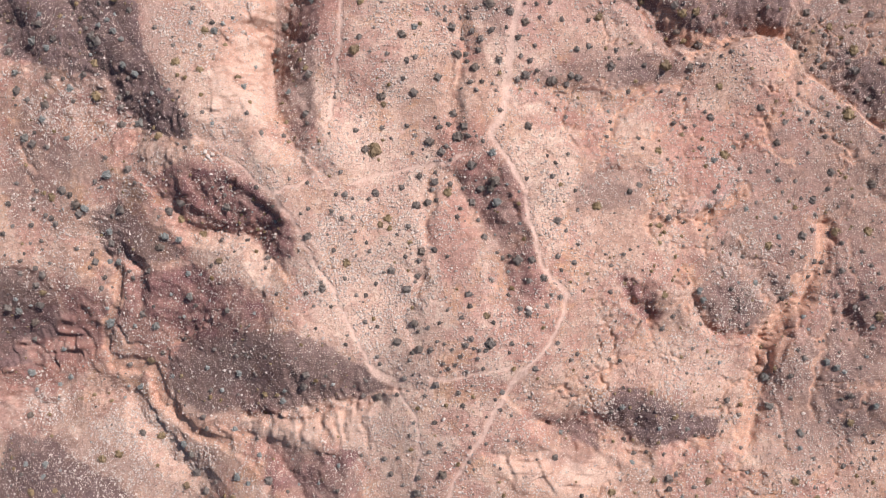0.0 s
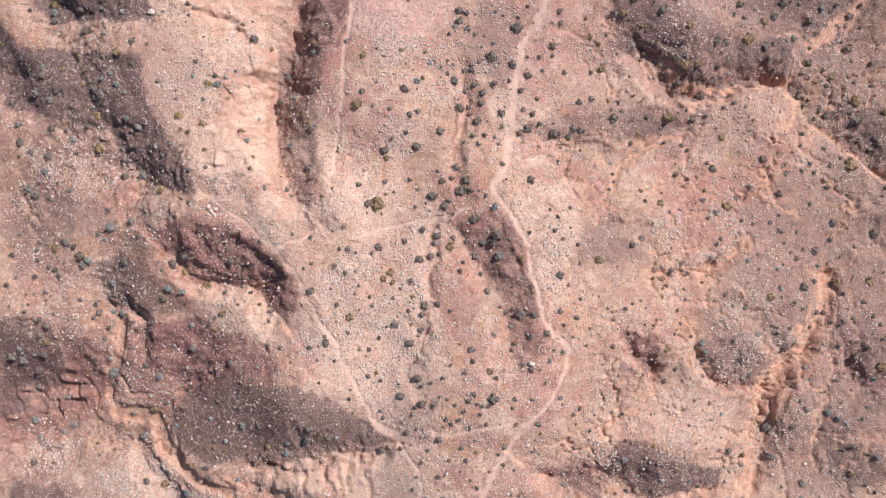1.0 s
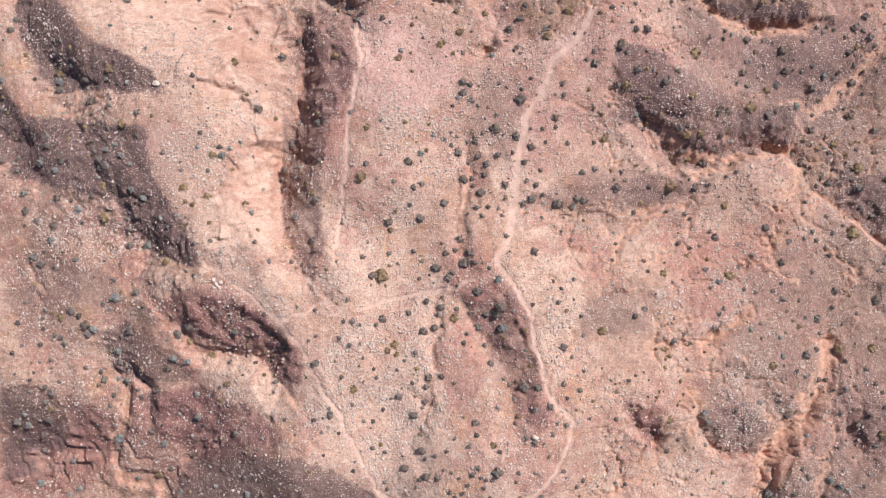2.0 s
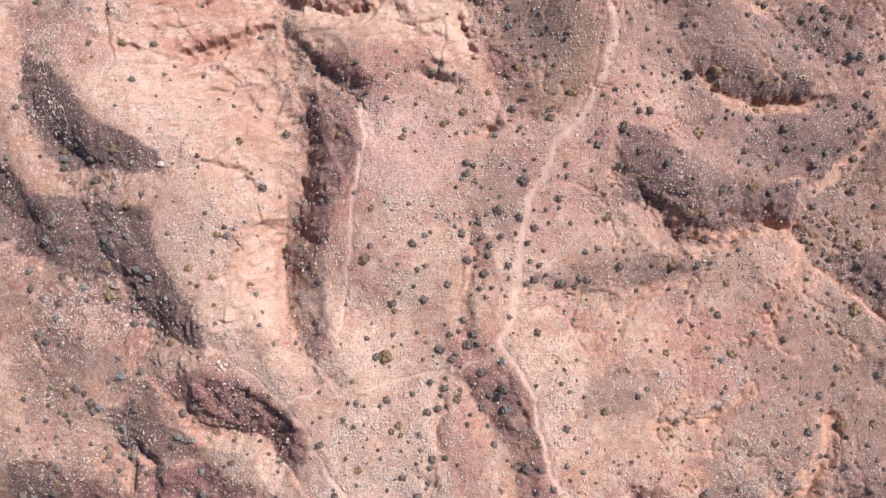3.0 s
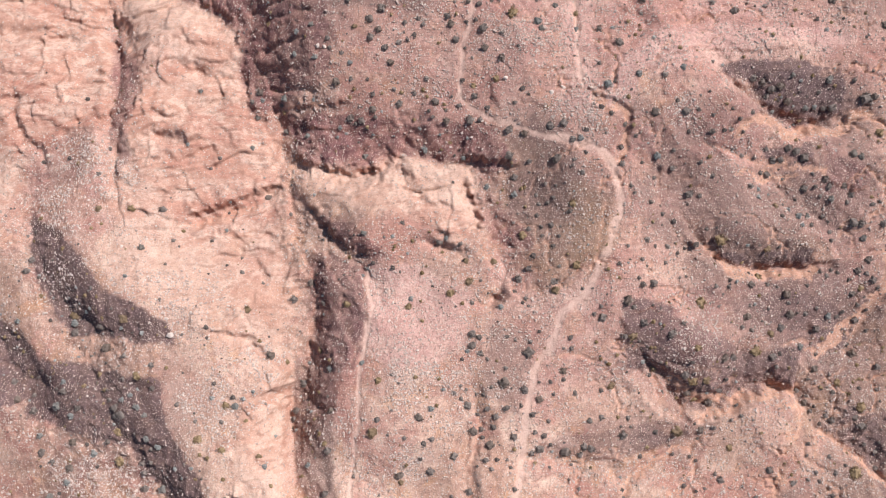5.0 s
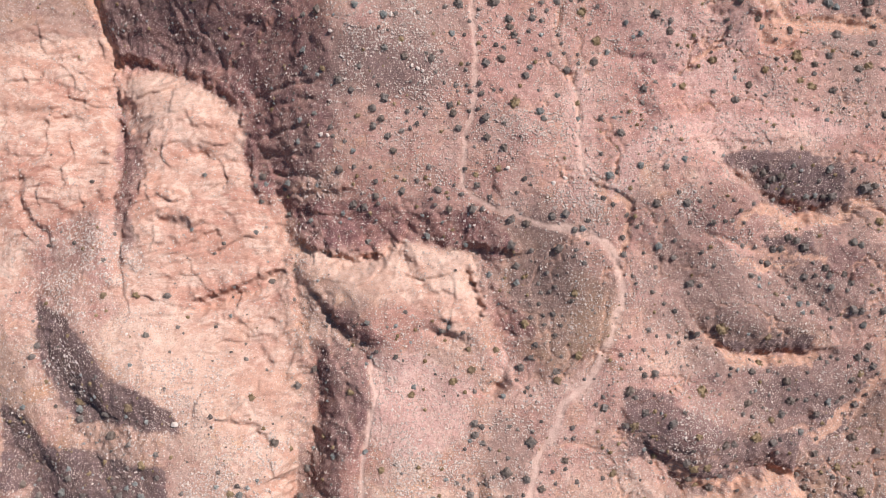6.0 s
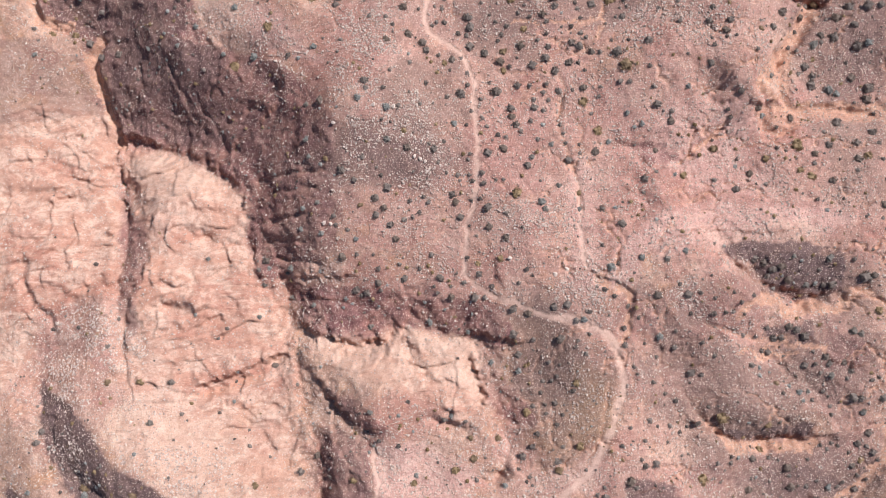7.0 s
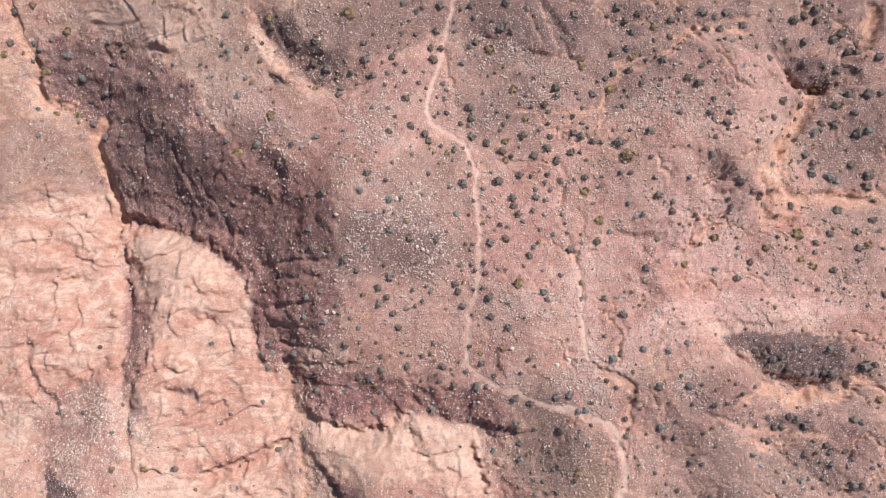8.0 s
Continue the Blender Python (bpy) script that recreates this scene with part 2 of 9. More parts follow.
ravine([(-72.5, 75.5), (-77.5, 80.2), (-79.3, 85.0), (-80.1, 89.0)], 1, 1.2, 1.5)
ravine([(-44.5, 82.6), (-48.7, 80.6)], -1.6, 2.2, 2.2)
ravine([(3.9, 51.2), (6.4, 53.7)], 2.6, 1.9, 2.6)
ravine([(0.6, 59.0), (-3.4, 60.4), (-5.7, 60.8)], 1.3, 1.5, 1.5)
ravine([(-5.5, 68.0), (-8.0, 71.2), (-10.2, 74.4)], 0.9, 1.2, 1.2)
ravine([(-35.9, 68.0), (-41.2, 66.4), (-48.4, 64.6)], 1, 1.8, 1.8)
ravine([(-60.1, 81.9), (-64.9, 84.1), (-70.4, 83.1)], 0.9, 1.5, 1.5)
ravine([(-32.8, 43.5), (-35.6, 44.9), (-38.3, 45.8)], 0.8, 1.2, 1.2)
ravine([(-28.2, 29.0), (-31.5, 28.3), (-36.4, 28.0)], 0.7, 1.2, 1.2)
ravine([(8.3, -31.0), (14.6, -32.7), (19.3, -32.6)], 1.1, 2, 1.6)
ravine([(19.5, 24.9), (15.9, 25.4), (12.3, 25.8), (8.6, 26.0)], 1.2, 3.2, 1.4)
ravine([(25.0, 23.6), (27.8, 21.9), (30.7, 25.2), (36.5, 27.8), (41.4, 29.8)], 1, 2.2, 2.2)
ravine([(44.2, 5.6), (39.5, 3.7), (33.8, 3.2)], 1, 4, 3)
ravine([(41.6, -0.4), (47.4, -1.0), (52.8, -5.5), (55.8, -9.7)], 1, 2.5, 2.5)
ravine([(24.7, 12.6), (30.3, 12.7), (31.5, 9.1)], 0.6, 2, 2)
ravine([(-8.3, -1.7), (-3.4, -5.2), (-5.6, -10.4), (-4.2, -13.8)], 0.6, 2, 2)
ravine([(-1.2, 13.3), (-2.6, 8.0), (-2.1, 1.9)], 0.8, 2.2, 2.2)
ravine([(1.4, 39.6), (3.7, 30.5), (1.4, 23.2), (3.2, 15.9)], 0.9, 2.5, 2.5)
ravine([(26.0, 94.2), (32.0, 97.8), (29.4, 101.6)], 0.8, 2, 2)
ravine([(39.0, 107.3), (45.0, 109.7), (49.3, 113.1)], 0.7, 1.5, 1.5)
ravine([(56.4, 109.2), (52.5, 109.7), (51.5, 116.1)], 1.2, 1.6, 1.6)
ravine([(12.4, 146.9), (17.2, 139.2)], 0.7, 1.5, 1.5)

# ledges and scarps
scarp([(-34.7, 29.5), (-32.2, 30.4), (-30.2, 31.4)], 0.5, 2)
scarp([(-36.6, 27.5), (-34.5, 27.8), (-32.3, 26.7), (-30.1, 26.2), (-28.6, 25.6)], 0.6, 2)
scarp([(-26.0, 17.6), (-27.5, 20.3), (-28.7, 25.5), (-29.4, 29.1), (-29.3, 35.1), (-28.7, 37.3), (-27.2, 41.6)], 1.0, 3)
scarp([(-33.7, 12.1), (-31.2, 9.3), (-29.0, 7.9), (-25.9, 5.4), (-24.0, 3.4)], 1.2, 3)
scarp([(-40.5, 11.0), (-41.6, 9.6), (-40.3, 8.1), (-39.9, 6.3)], 0.8, 2)
scarp([(-44.4, 8.3), (-40.9, 7.6), (-37.4, 5.1), (-34.6, 4.4)], 0.7, 2.5)
scarp([(-54.8, 18.6), (-53.0, 15.8), (-45.7, 14.0)], 0.8, 4)
scarp([(-33.7, -26.6), (-29.0, -26.0), (-26.0, -26.7), (-21.9, -26.6), (-18.5, -25.5), (-14.8, -24.3), (-11.8, -24.4)], 1.2, 2.5)
scarp([(-45.4, -16.1), (-45.4, -19.8), (-45.1, -23.9), (-44.2, -27.6), (-40.0, -30.1), (-35.8, -31.4)], 1.0, 4)
scarp([(-43.4, -33.4), (-48.4, -28.9), (-49.5, -25.0), (-49.9, -21.2), (-51.8, -19.3)], 0.9, 2.5)
scarp([(-76.2, -17.1), (-72.1, -16.0), (-68.0, -17.8), (-67.3, -20.8), (-69.0, -23.0)], 0.9, 2)
scarp([(-66.5, -17.9), (-62.3, -16.8), (-60.5, -20.6), (-58.0, -21.7)], 1.0, 2)
scarp([(-78.4, -22.1), (-75.2, -21.0), (-73.0, -24.0)], 1.0, 2)
scarp([(-67.0, -12.8), (-60.5, -11.7), (-56.1, -13.2)], 0.9, 2)
scarp([(-63.3, -10.3), (-57.7, -8.7), (-52.5, -10.1)], 0.8, 2)
scarp([(-52.1, -2.6), (-53.1, -5.6), (-53.2, -8.3), (-55.9, -10.0)], 0.8, 2.5)
scarp([(-78.0, -25.8), (-74.2, -25.0), (-69.9, -26.2), (-66.7, -25.6)], 1.0, 2)
scarp([(-72.2, -19.8), (-69.5, -20.8), (-67.8, -24.7)], 0.8, 2)
scarp([(-29.3, -5.6), (-26.8, -9.1), (-25.5, -11.7)], 0.9, 4)
scarp([(-57.4, -23.5), (-52.0, -24.2), (-46.7, -30.8), (-41.6, -36.3), (-35.4, -37.8)], 0.7, 3)
scarp([(-28.8, -29.7), (-23.8, -31.3), (-18.1, -31.9), (-15.5, -33.0)], 0.9, 3)
scarp([(49.0, 37.7), (53.8, 37.4), (57.8, 36.7), (59.1, 37.7)], 1.2, 3)
scarp([(30.3, 40.7), (31.8, 38.1), (35.4, 37.0), (38.1, 34.5), (38.3, 31.5), (43.9, 32.9), (49.3, 36.4)], 0.5, 4)
scarp([(57.9, 29.2), (62.1, 28.2), (66.3, 27.0), (70.2, 24.1), (72.7, 21.8), (74.4, 19.3)], 0.8, 4)
scarp([(14.4, 24.7), (18.7, 25.4), (23.1, 25.9), (28.0, 25.1)], 0.7, 3)
scarp([(47.3, 18.1), (51.1, 17.1), (55.3, 15.2)], 0.6, 2)
scarp([(23.5, 11.5), (24.5, 12.6), (27.6, 13.1), (30.6, 13.2), (31.0, 11.6)], 0.6, 2)
scarp([(18.0, 21.2), (21.2, 19.7), (23.1, 19.2)], 0.5, 2)
scarp([(27.0, -5.0), (29.1, -4.4), (31.8, -5.8), (33.5, -8.4), (33.9, -11.6)], 1.0, 3)
scarp([(40.1, -6.3), (41.4, -9.7), (43.8, -12.5), (47.4, -14.1), (50.9, -13.5)], 1.1, 4)
scarp([(19.4, -30.7), (23.8, -31.7), (28.8, -32.1), (34.0, -32.6), (37.0, -32.6)], 1.0, 4)
scarp([(14.0, -26.3), (16.7, -27.4), (19.6, -29.8), (19.9, -31.3)], 0.9, 3)
scarp([(61.0, -3.7), (61.1, -7.0), (60.1, -9.8)], 0.5, 2.5)
scarp([(49.2, -30.3), (52.1, -26.4), (53.3, -21.6), (52.3, -19.0), (51.2, -15.4), (53.7, -12.8)], 0.6, 2.5)
scarp([(58.2, -11.2), (57.3, -14.9), (55.6, -18.6), (54.9, -20.7)], 0.4, 2)
scarp([(9.2, -35.1), (11.8, -37.2), (14.5, -37.9)], 0.6, 2)
scarp([(17.6, -36.8), (20.3, -36.3), (21.8, -37.7)], 0.6, 2)
scarp([(10.0, -28.4), (12.7, -29.9), (15.4, -30.5), (17.7, -32.4)], 0.6, 2)
scarp([(8.4, -32.0), (12.8, -32.5), (17.2, -33.2)], 0.5, 2)
scarp([(-2.8, 0.1), (-2.1, -3.4), (-3.7, -7.0), (-4.3, -10.4)], 0.6, 3)
scarp([(5.8, 15.8), (8.4, 13.2), (10.5, 8.8), (12.3, 4.5), (14.1, 0.1)], 0.7, 3)
scarp([(1.0, 34.1), (2.0, 30.5), (1.4, 26.0), (2.5, 22.3), (1.4, 18.7)], 0.5, 3)
scarp([(-73.5, -2.7), (-68.0, -3.7), (-64.4, -7.6)], 0.5, 3)
scarp([(-46.2, 3.8), (-40.9, 3.6), (-37.0, 2.7)], 0.5, 2)
scarp([(-47.7, 66.1), (-45.0, 66.7), (-41.0, 68.1), (-37.6, 69.4), (-34.2, 70.8), (-30.2, 72.1)], 1.4, 3)
scarp([(-41.4, 63.7), (-38.4, 63.2), (-34.7, 63.6), (-30.5, 63.0)], 0.8, 2)
scarp([(-35.3, 59.7), (-32.8, 57.3), (-31.2, 54.3)], 0.6, 2)
scarp([(-54.3, 75.6), (-50.7, 77.3), (-47.8, 76.3), (-43.2, 78.5), (-39.8, 77.8)], 0.7, 2)
scarp([(-52.6, 69.6), (-50.7, 70.6), (-48.1, 70.2)], 0.7, 2)
scarp([(-49.1, 78.8), (-45.1, 80.2), (-42.7, 79.8)], 0.6, 2)
scarp([(-55.8, 81.2), (-53.2, 80.5), (-49.6, 81.7)], 0.6, 2)
scarp([(-50.8, 67.3), (-49.3, 68.9), (-48.2, 69.3)], 0.5, 2)
scarp([(-38.3, 61.7), (-35.8, 60.2), (-30.9, 60.9)], 0.5, 2)
scarp([(-57.6, 83.4), (-58.8, 79.0), (-59.0, 75.4), (-58.1, 72.0)], 0.8, 2)
scarp([(-26.6, 39.2), (-25.5, 44.0), (-24.9, 49.7), (-24.5, 53.6), (-25.6, 57.5), (-27.4, 61.7), (-29.1, 65.3), (-29.7, 68.9), (-30.3, 73.0), (-32.3, 77.5), (-31.6, 81.1), (-32.8, 84.7)], 1.2, 3)
scarp([(-29.8, 77.8), (-27.0, 76.4), (-23.8, 74.6), (-19.8, 74.1), (-15.7, 74.2), (-11.7, 75.9), (-8.8, 78.7)], 1.5, 3)
scarp([(-26.2, 68.9), (-22.4, 64.3), (-17.1, 60.5), (-13.1, 59.5)], 1.3, 3.5)
scarp([(-9.2, 75.1), (-7.7, 73.1), (-6.1, 71.4)], 0.6, 2)
scarp([(-6.9, 62.8), (-3.9, 62.4), (-1.0, 61.3), (0.4, 59.9), (2.7, 61.3)], 0.8, 2)
scarp([(-5.3, 63.9), (-2.5, 63.7), (0.1, 62.1)], 0.6, 2)
scarp([(-14.6, 58.8), (-15.1, 53.3), (-14.7, 47.4)], 0.7, 3)
scarp([(-6.7, 67.6), (-2.9, 68.7), (-0.1, 67.2)], 0.6, 2)
scarp([(-39.3, 47.0), (-36.9, 46.2), (-33.2, 46.6)], 0.5, 2)
scarp([(-38.0, 44.8), (-35.1, 44.3), (-31.4, 44.8)], 0.6, 2)
scarp([(-25.1, 56.5), (-23.8, 53.5), (-22.9, 49.7), (-24.3, 45.9)], 0.8, 2.5)
scarp([(1.1, 73.5), (2.3, 70.0), (3.8, 65.8), (5.2, 61.8), (6.7, 60.3)], 1.6, 3)
scarp([(-0.1, 76.7), (4.7, 75.4), (9.3, 74.7), (11.9, 75.6)], 1.6, 3)
scarp([(4.7, 70.8), (6.6, 66.9), (8.9, 62.9), (9.7, 59.4)], 0.8, 2)
scarp([(0.9, 64.8), (3.2, 63.4), (5.6, 59.0), (6.0, 56.8)], 0.7, 2)
scarp([(36.1, 62.0), (40.3, 60.8), (43.6, 58.7), (47.8, 57.4), (55.5, 58.0), (61.2, 58.0), (64.8, 59.1)], 1.2, 3.5)
scarp([(59.6, 48.6), (61.1, 45.3), (65.7, 43.7)], 1.0, 3)
scarp([(28.7, 75.7), (30.8, 75.4), (32.7, 74.2), (35.9, 72.7)], 0.8, 3)
scarp([(56.0, 76.3), (59.7, 74.7), (62.7, 71.4), (67.6, 70.4), (70.1, 72.5)], 1.0, 3)
scarp([(65.5, 59.1), (68.5, 59.6), (72.3, 61.5)], 0.6, 2)
scarp([(27.0, 50.1), (31.6, 51.0), (34.3, 49.6)], 0.6, 3)
scarp([(26.5, 50.0), (27.8, 45.6), (31.7, 42.0), (35.9, 39.1)], 0.9, 4)
scarp([(37.6, 71.4), (39.3, 70.7), (41.4, 71.5)], 0.5, 2)
scarp([(-78.9, 110.1), (-78.6, 107.0), (-75.9, 104.8), (-71.7, 103.5), (-66.6, 103.3), (-65.6, 104.6)], 0.8, 3)
scarp([(-86.0, 101.0), (-80.1, 99.5), (-75.9, 99.5), (-72.1, 101.0), (-68.0, 101.6)], 0.9, 3)
scarp([(-77.7, 111.7), (-74.1, 112.4), (-71.3, 111.9)], 0.6, 2)
scarp([(-72.7, 106.5), (-68.7, 105.4), (-66.1, 107.3)], 0.6, 2)
scarp([(-66.6, 113.1), (-66.3, 108.8), (-64.5, 104.1), (-63.4, 98.9), (-60.7, 93.8)], 1.6, 3)
scarp([(-56.7, 96.9), (-55.7, 95.6), (-57.3, 92.1), (-55.7, 88.6), (-56.3, 85.4), (-58.5, 81.6)], 1.0, 2.5)
scarp([(-66.6, 112.6), (-62.5, 111.9), (-55.5, 109.5), (-49.7, 107.9), (-43.0, 104.3), (-39.8, 100.9)], 1.8, 4)
scarp([(-42.8, 108.3), (-37.8, 111.5), (-33.1, 114.9), (-30.5, 116.1)], 1.0, 3)
scarp([(-39.6, 100.9), (-38.4, 94.8), (-37.4, 90.5), (-36.3, 84.5)], 1.0, 2.5)
scarp([(-50.3, 94.5), (-47.8, 93.2), (-44.6, 93.2)], 0.6, 2)
scarp([(-50.2, 101.6), (-47.8, 97.8), (-42.4, 97.7)], 0.6, 2)
scarp([(-52.0, 92.6), (-48.7, 91.4)], 0.5, 2)
scarp([(-54.4, 86.6), (-51.2, 84.6), (-48.7, 87.5)], 0.6, 2)
scarp([(-43.7, 91.7), (-42.0, 89.4), (-40.9, 86.6)], 0.5, 2)
scarp([(-71.7, 81.4), (-66.7, 82.6), (-62.0, 84.6), (-56.3, 85.5)], 0.9, 2)
scarp([(-80.0, 86.7), (-78.8, 84.1), (-77.8, 81.6)], 0.6, 2)
scarp([(-83.7, 88.8), (-78.2, 88.2), (-75.7, 89.8), (-72.5, 91.9)], 0.7, 2)
scarp([(-82.7, 92.9), (-77.9, 92.3), (-74.8, 93.4)], 0.6, 2)
scarp([(-67.0, 93.9), (-63.0, 92.3), (-60.9, 88.7)], 0.8, 2)
scarp([(-70.7, 93.9), (-72.2, 89.7), (-69.8, 85.6)], 0.6, 2)
scarp([(-37.1, 87.1), (-34.9, 84.5), (-32.3, 85.1), (-25.3, 85.5), (-17.0, 86.0)], 1.0, 2.5)
scarp([(-35.5, 83.3), (-30.1, 83.5), (-23.5, 81.5), (-17.4, 81.1)], 0.8, 2.5)
scarp([(-53.9, 118.1), (-49.6, 113.9), (-44.8, 111.4)], 0.8, 2.5)
scarp([(-40.2, 122.2), (-37.3, 118.3), (-34.2, 115.7)], 0.8, 2.5)
scarp([(47.7, 115.3), (49.9, 114.9), (53.8, 116.0), (55.1, 117.8)], 1.4, 2.5)
scarp([(49.5, 119.7), (51.2, 117.3), (53.0, 116.2)], 1.2, 2)
scarp([(55.4, 112.3), (58.4, 111.4), (56.3, 109.4), (52.8, 107.1)], 0.7, 2)
scarp([(56.6, 114.9), (61.6, 115.4), (66.7, 114.7), (72.2, 114.4)], 0.6, 2)
scarp([(40.3, 118.6), (42.2, 116.3), (45.9, 115.1), (48.1, 116.1)], 0.8, 2.5)
scarp([(36.2, 113.2), (39.1, 111.8), (41.0, 109.0), (44.5, 110.0)], 0.7, 2.5)
scarp([(29.8, 106.3), (31.7, 104.9), (35.3, 103.8), (37.3, 102.8), (38.9, 101.3)], 0.9, 2.5)
scarp([(25.8, 100.0), (28.7, 100.5), (30.6, 101.9), (29.3, 102.5)], 0.8, 2)
scarp([(33.3, 92.7), (35.9, 92.3), (39.6, 93.9), (44.3, 93.4), (52.4, 93.0), (55.6, 94.3)], 0.5, 2.5)
scarp([(44.8, 88.5), (48.7, 85.3), (54.5, 83.6), (60.8, 82.4), (65.1, 83.8)], 1.1, 3.5)
scarp([(5.0, 90.1), (5.9, 85.4), (7.8, 82.5)], 0.6, 3)
scarp([(-66.4, 144.5), (-61.6, 143.6), (-55.5, 142.9), (-51.8, 141.1)], 0.9, 2)
scarp([(-31.7, 142.7), (-28.4, 140.6), (-24.8, 139.6), (-21.9, 140.0)], 1.0, 3)
scarp([(-34.4, 136.6), (-31.2, 134.7), (-27.1, 134.0), (-22.5, 133.4)], 1.1, 3)
scarp([(-45.7, 128.5), (-42.6, 125.5), (-39.0, 124.5)], 1.0, 3)
scarp([(-81.3, 145.9), (-80.7, 141.9), (-81.2, 136.8), (-79.5, 133.2), (-72.9, 132.2)], 1.5, 3)
scarp([(2.2, 142.3), (5.5, 141.2), (8.4, 139.7), (12.2, 138.9), (16.1, 138.3), (21.8, 137.9)], 0.9, 4)
scarp([(55.2, 137.6), (59.1, 134.4), (63.9, 133.8), (67.6, 135.7)], 1.3, 3)
scarp([(51.6, 136.3), (54.6, 134.2), (57.6, 132.4)], 0.8, 2)
scarp([(-53.6, 149.7), (-48.3, 148.3), (-46.2, 145.4)], 0.6, 2)

# runnels
rill([(-20.1, -26.4), (-18.8, -28.3), (-17.7, -31.2)], 0.8, 0.6)
rill([(-17.8, -25.7), (-17.0, -28.3), (-16.2, -31.7)], 0.8, 0.6)
rill([(-15.5, -25.1), (-15.6, -27.4), (-15.2, -31.0)], 0.7, 0.5)
rill([(-12.8, -25.6), (-12.3, -28.2), (-11.7, -32.1)], 0.8, 0.5)
rill([(-23.7, -27.3), (-22.6, -28.8), (-22.6, -31.2)], 0.8, 0.5)
rill([(-45.7, -15.7), (-42.3, -14.8), (-38.9, -12.4), (-36.7, -10.7)], 0.6, 0.7)
rill([(-43.0, -11.0), (-40.2, -10.4), (-38.0, -10.8), (-35.6, -9.3)], 0.5, 0.5)
rill([(-55.6, -11.4), (-54.7, -14.3), (-53.2, -16.2), (-49.8, -16.3)], 0.6, 0.6)
rill([(-63.0, -13.1), (-60.6, -15.6), (-60.1, -19.5)], 0.6, 0.5)
rill([(-34.0, -33.1), (-30.5, -34.6), (-27.4, -36.9), (-28.3, -39.5)], 0.7, 0.5)
rill([(27.1, 17.2), (27.3, 19.8), (28.4, 21.9), (30.1, 23.2), (32.8, 25.3), (36.5, 26.7), (39.8, 28.0)], 0.7, 0.6)
rill([(33.3, 17.4), (37.3, 19.8), (39.7, 21.8), (40.6, 24.5)], 0.6, 0.5)
rill([(14.9, 23.4), (17.6, 22.5), (20.5, 24.9)], 0.6, 0.4)
rill([(40.5, 3.5), (43.9, 5.5), (46.4, 6.9), (48.5, 8.8)], 1.4, 0.6)
rill([(60.4, 3.8), (65.2, 4.6), (64.8, 2.0), (64.8, -0.9), (64.4, -3.7)], 0.7, 0.6)
rill([(69.7, 8.6), (67.7, 5.8), (65.5, 4.6)], 0.6, 0.5)
rill([(57.8, 28.5), (58.4, 25.2), (62.3, 22.5), (64.3, 21.7)], 0.6, 0.5)
rill([(60.1, 36.5), (61.5, 36.9), (64.0, 38.5), (67.5, 40.1)], 0.6, 0.5)
rill([(62.5, -3.7), (61.3, -4.7), (60.4, -7.0), (59.6, -9.6), (56.0, -11.4), (54.1, -13.6)], 1.0, 0.8)
rill([(64.4, -2.7), (63.3, -5.8), (63.1, -8.4), (64.3, -11.1), (63.1, -14.8), (62.3, -18.7), (61.0, -23.2), (60.8, -26.0), (61.5, -28.9)], 0.7, 0.6)
rill([(67.9, 2.0), (67.1, -2.7), (68.5, -7.4), (66.1, -12.1)], 0.6, 0.4)
rill([(37.1, -32.8), (37.3, -35.2), (38.7, -37.3)], 0.6, 0.4)
rill([(49.0, -24.1), (48.3, -28.0), (46.9, -30.8), (37.1, -32.7)], 0.6, 0.5)
rill([(54.7, -24.4), (55.5, -27.9), (55.9, -32.2), (56.5, -34.7)], 0.6, 0.5)
rill([(47.2, -32.9), (48.3, -36.6), (49.9, -38.3)], 0.5, 0.4)
rill([(-1.7, 9.8), (-1.2, 7.2), (-3.0, 3.6), (-2.1, 0.1)], 0.6, 0.4)
rill([(2.8, 36.1), (3.2, 30.7), (2.0, 25.1), (2.7, 20.4)], 0.6, 0.4)
rill([(-69.9, 13.2), (-67.8, 10.4), (-69.3, 7.6)], 0.5, 0.3)
rill([(-71.0, 18.0), (-68.8, 14.2), (-66.6, 12.2)], 0.6, 0.5)
rill([(-22.4, 62.5), (-21.5, 57.3), (-18.8, 53.3), (-19.8, 48.6)], 0.6, 0.4)
rill([(-18.9, 47.7), (-16.8, 43.9), (-18.6, 40.2)], 0.6, 0.4)
rill([(39.7, 78.1), (45.6, 76.0), (50.5, 74.7), (54.4, 75.5), (56.3, 74.7)], 0.9, 0.5)
rill([(66.5, 41.5), (69.7, 47.5), (73.3, 52.5)], 1.0, 0.6)
rill([(54.9, 43.7), (58.5, 44.8), (61.3, 44.3)], 0.7, 0.5)
rill([(25.8, 75.6), (27.5, 71.8), (28.1, 67.3)], 0.6, 0.4)
rill([(24.5, 69.1), (23.4, 64.6), (22.1, 59.0), (20.0, 54.4)], 0.6, 0.3)
rill([(14.3, 42.8), (17.9, 43.7), (23.4, 41.9)], 0.6, 0.4)
rill([(-67.8, 129.1), (-70.7, 127.8), (-71.5, 124.1), (-69.6, 119.6), (-67.8, 116.0)], 1.2, 0.7)
rill([(-24.2, 101.0), (-31.1, 100.3), (-37.6, 98.7)], 0.8, 0.7)
rill([(-25.2, 96.2), (-32.5, 95.5), (-37.3, 94.6)], 0.8, 0.7)
rill([(-26.9, 91.8), (-33.8, 91.6), (-36.7, 91.2)], 0.7, 0.6)
rill([(-23.9, 87.9), (-32.0, 88.3), (-36.1, 88.6)], 0.7, 0.6)
rill([(-22.6, 103.5), (-28.9, 103.5), (-37.4, 102.0)], 0.7, 0.6)
